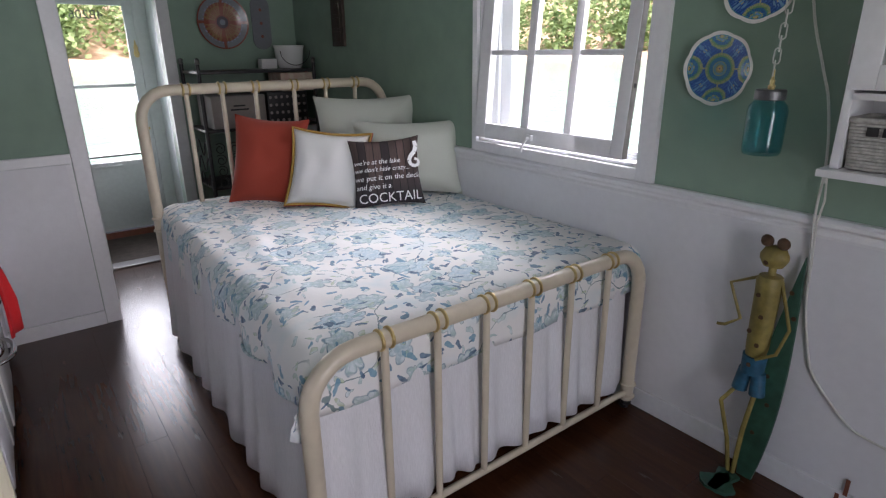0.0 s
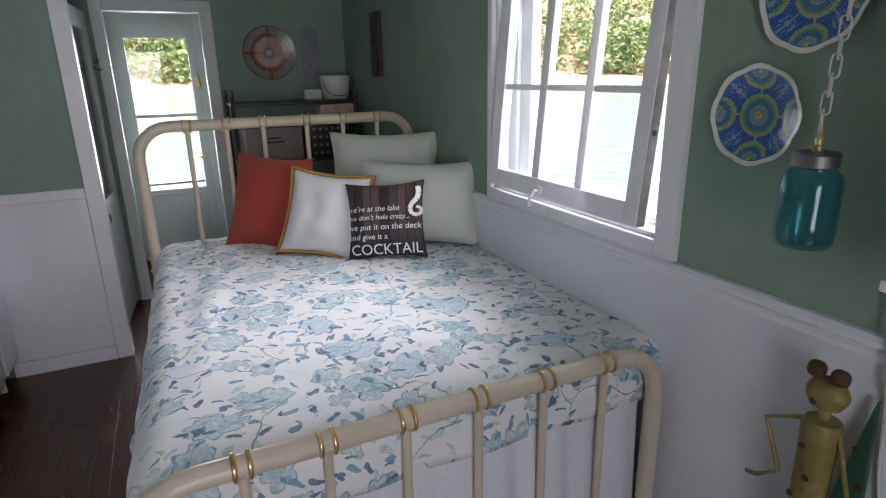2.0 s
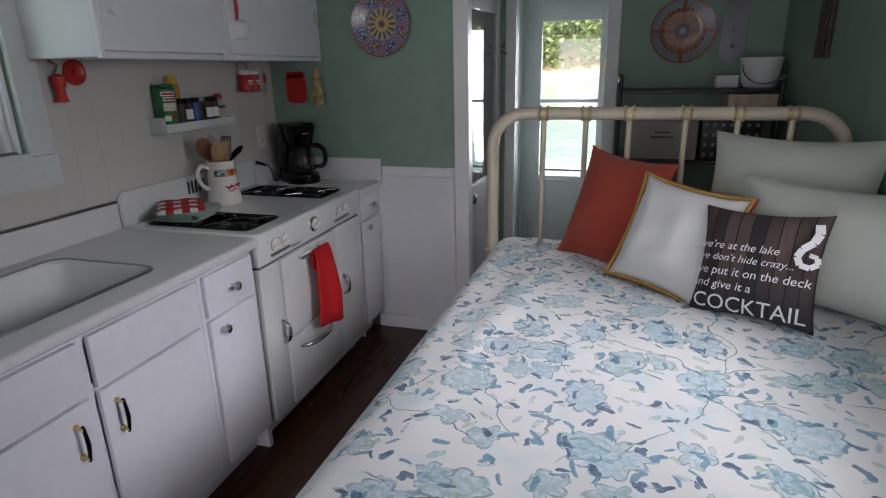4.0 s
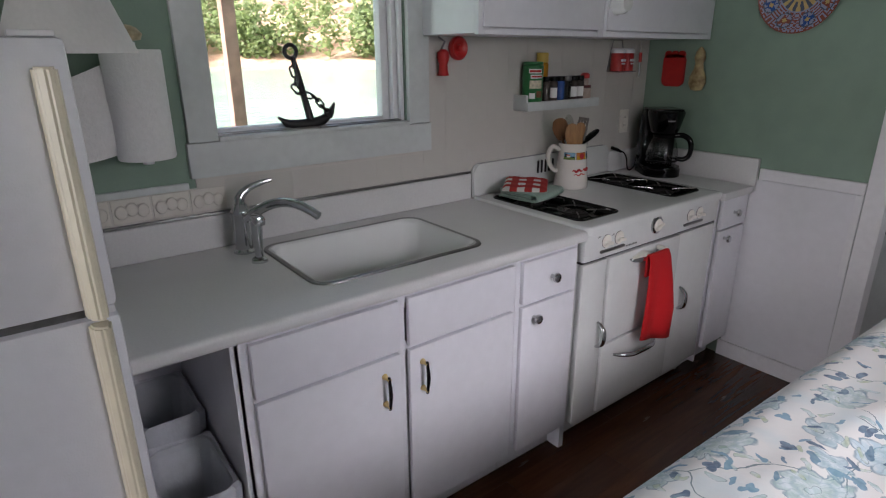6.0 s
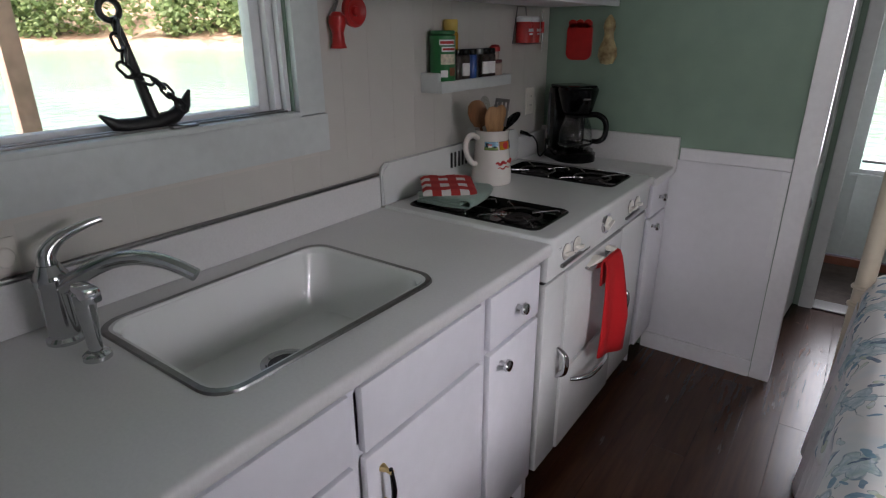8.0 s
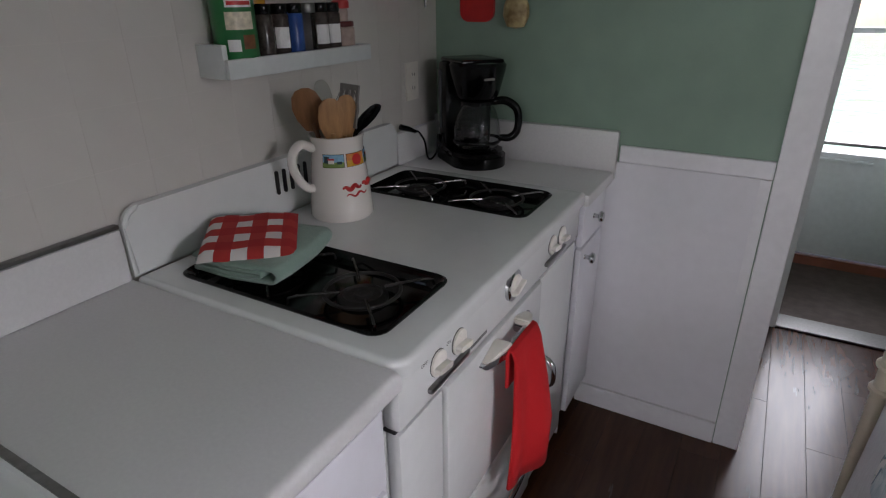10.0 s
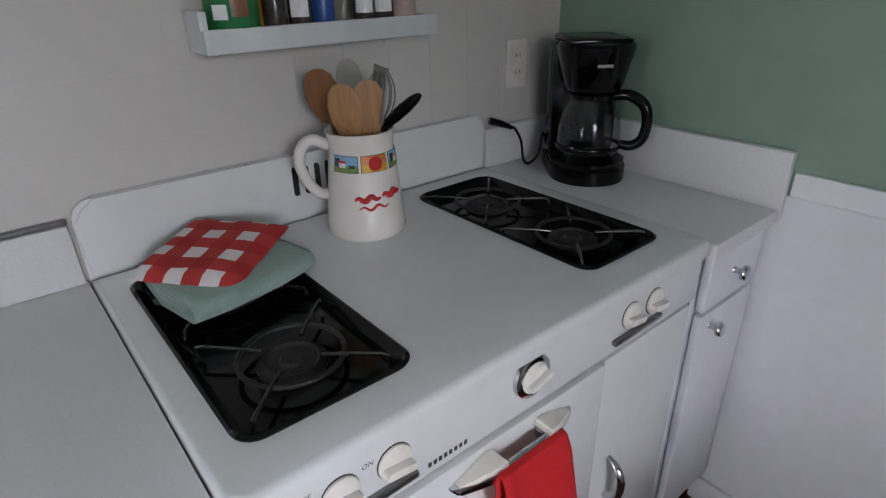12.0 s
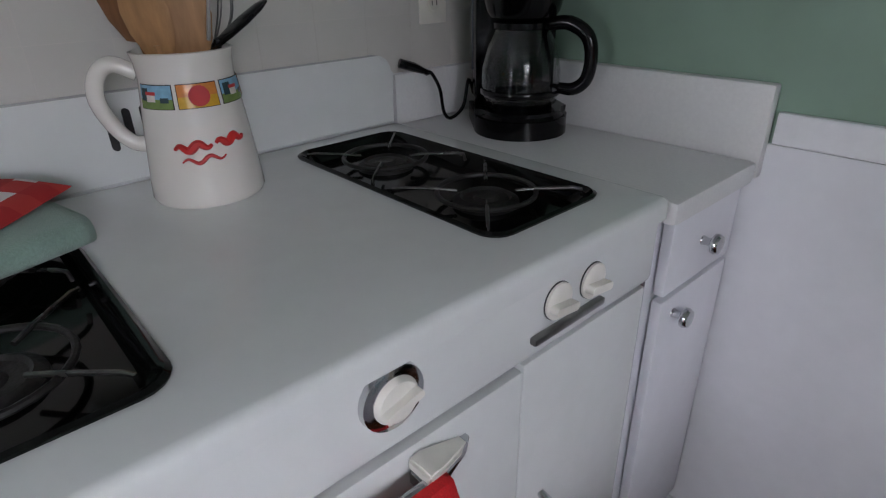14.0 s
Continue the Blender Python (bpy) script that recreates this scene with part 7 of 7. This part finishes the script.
# things hung under the cabinet and on the partition
op = thing("red_hand_mixer", (KX + 0.02, 2.364, 1.36), "red-handled metal kitchen tool hung on the wall", "kitchen tool")
part("hook", tube(bmesh.new(), [(KX + 0.005, 2.364, 1.51), (KX + 0.02, 2.35, 1.50), (KX + 0.02, 2.378, 1.485), (KX + 0.015, 2.364, 1.455)], 0.004, 6), STEEL, op)
bm = lathe(bmesh.new(), [(0.010, 1.458), (0.022, 1.448), (0.024, 1.43), (0.016, 1.405), (0.018, 1.38), (0.023, 1.366), (0.0, 1.364)], 16, Matrix.Translation((KX + 0.028, 2.364, 0)))
part("body", bm, REDPAINT, op)
rd = thing("red_round_mould", (KX + 0.02, 2.449, 1.42), "round red metal mould hung on the wall", "kitchen tool")
part("mould", lathe(bmesh.new(), [(0.0, 0.018), (0.012, 0.02), (0.014, 0.010), (0.026, 0.012), (0.036, 0.020), (0.043, 0.012), (0.043, 0.0)], 26, Matrix.Translation((KX + 0.004, 2.449, 1.462)) @ Matrix.Rotation(radians(90), 4, "Y"), cap=False), REDPAINT, rd)
part("hook", tube(bmesh.new(), [(KX + 0.006, 2.449, 1.505), (KX + 0.006, 2.449, 1.532)], 0.003, 6), STEEL, rd)
sh = thing("red_shaker_pair", (KX + 0.03, 3.43, 1.36), "pair of red and white tin shakers in a wire hanger", "shakers")
for y in (3.392, 3.462):
    part("tin", lathe(bmesh.new(), [(0.0, 0), (0.032, 0), (0.032, 0.085), (0.028, 0.095), (0.0, 0.096)], 20, Matrix.Translation((KX + 0.04, y, 1.362)), cap=False), REDPAINT, sh)
    part("tin_lid", lathe(bmesh.new(), [(0.033, 0.08), (0.033, 0.094), (0.026, 0.102), (0.0, 0.103)], 20, Matrix.Translation((KX + 0.04, y, 1.362)), cap=False), WHITE, sh)
    part("white_mark", boxes((KX + 0.0715, KX + 0.0735, y - 0.018, y + 0.018, 1.405, 1.416), (KX + 0.0715, KX + 0.0735, y - 0.012, y + 0.014, 1.392, 1.399)), WHITE, sh)
part("wire_hanger", tube(bmesh.new(), [(KX + 0.008, 3.36, 1.36), (KX + 0.074, 3.36, 1.36), (KX + 0.074, 3.495, 1.36), (KX + 0.008, 3.495, 1.36), (KX + 0.008, 3.46, 1.50), (KX + 0.008, 3.39, 1.50)], 0.0025, 6, closed=True), STEEL, sh)
pe = thing("red_peeler", (KX + 0.02, 3.61, 1.33), "red-handled knife hung on the tileboard", "kitchen tool")
part("grip", tube(bmesh.new(), [(KX + 0.012, 3.612, 1.40), (KX + 0.012, 3.611, 1.445)], 0.008, 8), REDPAINT, pe)
part("blade", tube(bmesh.new(), [(KX + 0.012, 3.613, 1.33), (KX + 0.012, 3.612, 1.40)], [0.003, 0.006], 6), STEEL, pe)
part("wire", tube(bmesh.new(), [(KX + 0.01, 3.611, 1.445), (KX + 0.01, 3.61, 1.49)], 0.002, 6), STEEL, pe)
bm = slab(bmesh.new(), [(x, y) for x, y in rounded(0.115, 0.15, 0.03, 5)] , 0.012, facing_y(-0.623, PY - 0.001, 1.362))
for x in (-0.035, 0.0, 0.035):
    lathe(bm, [(0.018, 0), (0.018, 0.012), (0.0, 0.012)], 12, facing_y(-0.623 + x, PY - 0.001, 1.435), cap=False)
single("red_trivet", bm, REDPAINT, (-0.623, PY - 0.01, 1.28), "red scalloped metal trivet hung on the wall", "trivet")
bm = lathe(bmesh.new(), [(0.0, 0.0), (0.028, 0.006), (0.042, 0.035), (0.040, 0.065), (0.024, 0.10), (0.020, 0.125), (0.027, 0.15), (0.022, 0.175), (0.008, 0.195), (0.0, 0.2)], 18, Matrix.Translation((-0.487, PY - 0.022, 1.27)) @ Matrix.Scale(0.5, 4, (0, 1, 0)), cap=False)
single("gilt_gourd", bm, noise_mix("mottled gold gourd", (0.20, 0.13, 0.05), (0.50, 0.40, 0.20), 30, 0.35), (-0.487, PY - 0.02, 1.27), "mottled golden gourd ornament hung on the wall", "ornament")

# white cup on the wall cabinet door, with a red handle
cup = thing("dipper_cup", (-0.43, 2.965, 1.575), "white enamel dipper cup with a red handle", "cup")
part("cup", lathe(bmesh.new(), [(0.0, 0.05), (0.028, 0.048), (0.036, 0.03), (0.037, 0.004), (0.040, 0.0), (0.034, 0.004), (0.032, 0.03), (0.0, 0.044)], 24, Matrix.Translation((-0.4515, 2.965, 1.617)) @ Matrix.Rotation(radians(90), 4, "Y"), cap=False), PORCELAIN, cup)
part("handle", tube(bmesh.new(), [(-0.445, 2.965, 1.655), (-0.438, 2.962, 1.70), (-0.442, 2.960, 1.76)], [0.005, 0.008, 0.005], 8), REDPAINT, cup)
part("knob", lathe(bmesh.new(), [(0.007, 0), (0.006, 0.012), (0.013, 0.016), (0.012, 0.024), (0.0, 0.026)], 14, Matrix.Translation((-0.452, 2.335, 1.64)) @ Matrix.Rotation(radians(90), 4, "Y"), cap=False), CABINET, ud)

# folded cloths on the left burner
GING = bpy.data.materials.new("red gingham")
GING.use_nodes = True
N, L = GING.node_tree.nodes, GING.node_tree.links
UV = N.new("ShaderNodeUVMap")
sp = N.new("ShaderNodeSeparateXYZ")
L.new(UV.outputs[0], sp.inputs[0])
sx_ = mth("GREATER_THAN", mth("FRACT", mth("MULTIPLY", sp.outputs[0], 17.0)), 0.5)
sy_ = mth("GREATER_THAN", mth("FRACT", mth("MULTIPLY", sp.outputs[1], 17.0)), 0.5)
both = mth("MULTIPLY", mth("ADD", sx_, sy_), 0.5)
cr = N.new("ShaderNodeValToRGB")
cr.color_ramp.interpolation = "CONSTANT"
cr.color_ramp.elements.new(0.5)
for e, pos, c in zip(cr.color_ramp.elements, (0.0, 0.3, 0.8), ((0.72, 0.68, 0.66, 1), (0.46, 0.035, 0.03, 1), (0.40, 0.02, 0.02, 1))):
    e.position, e.color = pos, c
L.new(both, cr.inputs[0])
L.new(cr.outputs[0], N["Principled BSDF"].inputs["Base Color"])
N["Principled BSDF"].inputs["Roughness"].default_value = 0.9


def folded(m, w, l, layers, material, name, label, th=0.006):
    """A cloth folded in layers, its edges rounded and a little out of line."""
    bm = bmesh.new()
    uv = bm.loops.layers.uv.new("UVMap")
    for s in range(layers):
        dx, dy = rng.uniform(-0.005, 0.005), rng.uniform(-0.005, 0.005)
        n = 14
        for side in (0, 1):
            g = {}
            for i in range(n + 1):
                for j in range(n + 1):
                    u, v = i / n, j / n
                    e = min(u, 1 - u, v, 1 - v) * n
                    sag = -0.010 * max(0, u - 0.72) / 0.28 - 0.006 * max(0, 0.2 - v) / 0.2
                    z = s * th + (th * (0.5 + 0.45 * min(1, e)) if side else th * (0.5 - 0.45 * min(1, e)))
                    z += 0.003 * noise.noise(Vector((u * 4, v * 4, s * 0.2))) + sag * 0.6
                    g[i, j] = bm.verts.new(m @ Vector(((u - 0.5) * w + dx, (v - 0.5) * l + dy, z)))
            for i in range(n):
                for j in range(n):
                    f = bm.faces.new((g[i, j], g[i + 1, j], g[i + 1, j + 1], g[i, j + 1]))
                    for lp_, (a_, b_) in zip(f.loops, ((i, j), (i + 1, j), (i + 1, j + 1), (i, j + 1))):
                        lp_[uv].uv = (a_ / n * w, b_ / n * l)
    bmesh.ops.remove_doubles(bm, verts=bm.verts, dist=0.0004)
    return single(name, bm, material, tuple(m.translation), label, "towel")


def rolled_cloth(m, w, l):
    """A thick cloth folded over itself: an outer wrap and an inner fold, the far corners rounded."""
    bm = bmesh.new()
    wraps = ([(0.0, 0.003), (0.5, 0.003)] + [(0.93 + 0.07 * math.sin(q), 0.0155 - 0.0125 * math.cos(q)) for q in [math.pi * k / 8 for k in range(9)]] + [(0.5, 0.0285), (0.0, 0.028)],
             [(0.05, 0.011), (0.5, 0.011)] + [(0.80 + 0.03 * math.sin(q), 0.0155 - 0.0045 * math.cos(q)) for q in [math.pi * k / 6 for k in range(7)]] + [(0.5, 0.0205), (0.05, 0.020)])
    for wrap in wraps:
        rows_ = []
        for s_, z in wrap:
            row = []
            for k in range(17):
                t = k / 16 * 2 - 1
                trim = 1 - 0.26 * max(0.0, 0.45 - s_) ** 2 * 4
                p = Vector(((s_ - 0.5) * w, t * l / 2 * trim, z + 0.002 * noise.noise(Vector((s_ * 3, t * 2, z * 60)))))
                p.x += 0.012 * (1 - t * t) * (1 if s_ > 0.6 else 0)
                row.append(bm.verts.new(m @ p))
            rows_.append(row)
        for r0, r1 in zip(rows_, rows_[1:]):
            for k in range(16):
                bm.faces.new((r0[k], r0[k + 1], r1[k + 1], r1[k]))
    ob = single("folded_cloth", bm, SAGEFAB, tuple(m.translation), "thick sage green cloth folded over on the stove grate", "towel")
    sd_ = ob.modifiers.new("thick", "SOLIDIFY")
    sd_.thickness, sd_.offset = 0.006, 0
    return ob


rolled_cloth(Matrix.Translation((-0.588, 2.68, STZ + 0.011)) @ Matrix.Rotation(radians(13), 4, "Z"), 0.19, 0.21)
folded(Matrix.Translation((-0.612, 2.684, STZ + 0.045)) @ Matrix.Rotation(radians(41), 4, "Z") @ Matrix.Rotation(radians(4), 4, "X"), 0.175, 0.195, 1, GING, "gingham_towel", "folded red and white checked towel", 0.017)

# red towel over the oven bar
bm = bmesh.new()
g = {}
prof = [(0.047, 0.64), (0.046, 0.68), (0.044, 0.712), (0.050, 0.730), (0.060, 0.728), (0.068, 0.705), (0.070, 0.60), (0.070, 0.50), (0.068, 0.43), (0.066, 0.385)]
for i, (x, z) in enumerate(prof):
    for k in range(15):
        t = k / 14
        spread = 0.128 + 0.018 * max(0.0, (0.70 - z) / 0.35)
        wv = 0.006 * math.sin(t * 9 + 0.8) * min(1, max(0, (0.72 - z) * 6))
        slant = -0.015 * t if i == len(prof) - 1 else 0
        g[i, k] = bm.verts.new((SF + x + (wv + 0.042 * t * min(1, max(0, (0.72 - z) * 5)) if x > 0.05 else 0), 2.970 + (t - 1.0) * spread, z + slant))
for i in range(len(prof) - 1):
    for k in range(14):
        bm.faces.new((g[i, k], g[i, k + 1], g[i + 1, k + 1], g[i + 1, k]))
tw = single("red_towel", bm, TOWELRED, (-0.12, 2.88, 0.71), "bright red hand towel over the oven bar", "towel")
sd = tw.modifiers.new("thick", "SOLIDIFY")
sd.thickness = 0.006

# berth number on the storm door's glass, to be read from outside
bm = text_bm("4B206", 0.088)
bmesh.ops.transform(bm, matrix=Matrix(((-1, 0, 0, 0.788), (0, 0, 1, 5.4448), (0, 1, 0, 1.680), (0, 0, 0, 1))), verts=bm.verts)
part("door_number", bm, mat("grey vinyl numerals", (0.10, 0.11, 0.10), 0.5, grain=0.1), storm, "grey vinyl numerals seen from behind")

# stove lettering
INK = mat("black stove lettering", (0.02, 0.02, 0.02), 0.5)


def on_panel(bm, y, z):
    bmesh.ops.transform(bm, matrix=Matrix(((0, 0, 1, SF + 0.0126), (1, 0, 0, y), (0, 1, 0, z), (0, 0, 0, 1))), verts=bm.verts)
    return bm


for y in (2.606,):
    part("lettering", on_panel(text_bm("OFF", 0.0105, 0, 0.2), y - 0.024, 0.834), INK, stove)
    part("lettering", on_panel(text_bm("ON", 0.010, 0, 0.2), y + 0.056, 0.830), INK, stove)
for k in range(8):
    part("maker_mark", boxes((SF + 0.0122, SF + 0.0128, 2.755 + k * 0.0085, 2.760 + k * 0.0085, 0.770, 0.777)), INK, stove)

# paper towel, shade and bins
pt = thing("paper_towel", (-0.62, 1.3, 1.2), "white paper towel roll on a wall holder", "paper towel")
PTM = Matrix.Translation((-0.665, 1.315, 1.185))
part("roll", lathe(bmesh.new(), [(0.020, 0.0), (0.068, 0.0), (0.070, 0.004), (0.070, 0.266), (0.068, 0.27), (0.020, 0.27)], 32, PTM), PAPER, pt)
part("core", tube(bmesh.new(), [(-0.665, 1.315, 1.17), (-0.665, 1.315, 1.47)], 0.014, 12), WHITE, pt)
part("bracket", boxes((KX + 0.001, -0.65, 1.303, 1.327, 1.463, 1.473), bevel=0.002), WHITE, pt)
bm = bmesh.new()
g = {}
for i in range(9):
    for k in range(9):
        t, s = i / 8, k / 8
        g[i, k] = bm.verts.new((-0.665 - 0.02 * t + 0.02 * math.sin(3 * t) + 0.01 * math.sin(s * 5 + t * 3), 1.248 - 0.13 * t, 1.20 + 0.22 * s - 0.03 * t * s - 0.02 * t))
for i in range(8):
    for k in range(8):
        bm.faces.new((g[i, k], g[i + 1, k], g[i + 1, k + 1], g[i, k + 1]))
part("loose_sheet", bm, PAPER, pt)
ls = thing("table_lamp", (-0.45, 1.16, 1.44), "white cone-shaded lamp standing by the refrigerator", "lamp")
LM = Matrix.Translation((-0.44, 1.165, 1.445))
SHADEM = mat("white shade fabric", (0.74, 0.73, 0.72), 0.8, grain=0.03, scale=120)
part("shade", lathe(bmesh.new(), [(0.125, 0.0), (0.055, 0.19), (0.053, 0.19), (0.122, 0.0)], 32, LM, cap=False), SHADEM, ls)
part("stem", tube(bmesh.new(), [(-0.44, 1.06, 1.465), (-0.44, 1.165, 1.475), (-0.44, 1.165, 1.60)], 0.008, 10), BRASS, ls)
shell = single("shell_ornament", lathe(bmesh.new(), [(0.0, 0), (0.028, 0.004), (0.034, 0.018), (0.022, 0.032), (0.010, 0.038), (0.0, 0.04)], 14, Matrix.Translation((-0.665, 1.315, 1.4735)), cap=False), mat("mottled shell", (0.42, 0.34, 0.22), 0.5, grain=0.3, scale=60), (-0.665, 1.315, 1.4735), "small mottled shell on the towel holder", "shell")


def bin_(y, x, hgt, label):
    b_ = thing("waste_bin", (x, y, 0.0), label, "bin", "bins in the open bay")
    bm_, lp_ = ring_loft([[(x + px, y + py, z) for px, py in rounded(w_, l_, 0.035, 4)] for w_, l_, z in ((0.20, 0.13, 0.002), (0.26, 0.165, hgt), (0.27, 0.175, hgt + 0.006), (0.25, 0.155, hgt + 0.004), (0.20, 0.12, 0.03))])
    bm_.faces.new(lp_[-1])
    part("bin_body", bm_, GREYPL, b_)
    bm_, lp_ = ring_loft([[(x + px * (1 + 0.02 * math.sin(i * 1.9)), y + py * (1 + 0.02 * math.cos(i * 2.3)), z + 0.006 * math.sin(i * 1.3)) for i, (px, py) in enumerate(rounded(w_, l_, 0.035, 4))] for w_, l_, z in ((0.275, 0.182, hgt - 0.06), (0.282, 0.186, hgt + 0.002), (0.27, 0.174, hgt + 0.012), (0.245, 0.15, hgt - 0.02), (0.20, 0.12, hgt - 0.18))])
    part("liner", bm_, GREYPL, b_, "crinkled grey plastic liner")


bin_(1.228, -0.34, 0.44, "grey waste bin with a plastic liner")
bin_(1.228, -0.62, 0.50, "grey waste bin standing behind in the bay")

# relief tiles at the end of the splash
RELIEF = mat("glazed relief tile", (0.70, 0.66, 0.60), 0.15, grain=0.03, scale=30)
for i in range(4):
    y = 1.115 + i * 0.105
    t_ = thing("relief_tile", (KX + 0.004, y + 0.05, 0.995), "cream glazed tile with raised shells", "tile", "relief tiles over the worktop")
    part("tile", boxes((KX + 0.004, KX + 0.009, y, y + 0.1, 0.994, 1.062), bevel=0.002), RELIEF, t_)
    for k in range(3):
        part("shell", lathe(bmesh.new(), [(0.017, 0), (0.015, 0.005), (0.009, 0.008), (0.0, 0.007)], 12, Matrix.Translation((KX + 0.009, y + 0.022 + 0.028 * k, 1.025 + 0.006 * (k % 2))) @ Matrix.Rotation(radians(90), 4, "Y") @ Matrix.Scale(1.2, 4, (1, 0, 0)), cap=False), RELIEF, t_)

# ---- small pieces of the setting: planks, tiles ----
plank_bm = boxes((-0.0597, 0.0597, -0.5997, 0.5997, -0.006, 0.0), bevel=0.0007)
first = mesh_object("plank", plank_bm, PLANKM, (0, 0, 0), smooth=False)
first.parent = floor
ORIGIN[first] = Vector((0, 0, 0))
used = False
for i in range(23):
    x = KX + 0.06 + 0.12 * i
    y = BY - (0.0, 0.8, 0.4, 1.0, 0.6)[i % 5]
    while y < EY - 0.004:
        a, b = max(y, BY), min(y + 1.2, EY)
        y += 1.2
        if b - a < 0.02:
            continue
        ob = first.copy() if used else first
        if used:
            scene.collection.objects.link(ob)
        used = True
        ob.scale = (1, (b - a) / 1.2, 1)
        ob.location = (x, (a + b) / 2, 0)
        ob.parent = floor

# tileboard pieces on the splash panel
board = [o for o in scene.objects if o.name == "trim_tileboard"][0]
tile_mesh = None


def tile_piece(y0, y1, z0, z1):
    global tile_mesh
    if tile_mesh is None:
        tile_mesh = mesh_object("tile", boxes((0.0, 0.0005, -0.0536, 0.0536, -0.0536, 0.0536)), TILE, (0, 0, 0), smooth=False)
        ob = tile_mesh
    else:
        ob = tile_mesh.copy()
        scene.collection.objects.link(ob)
    ob.scale = (1, (y1 - y0) / 0.108, 1)
    ob.location = (KX + 0.004, (y0 + y1) / 2, (z0 + z1) / 2)
    ob.parent = board
    return ob


TW = 0.108
y = 2.285
while y < PY - 0.01:
    y1 = min(y + TW, PY)
    for z0, z1 in ((0.975, 1.083), (1.083, 1.191), (1.191, 1.299), (1.299, 1.407), (1.407, 1.515)):
        tile_piece(y, y1, z0, z1)
    y = y1
y = 1.535
while y < 2.28:
    y1 = min(y + TW, 2.285)
    tile_piece(y, y1, 0.975, 1.083)
    y = y1
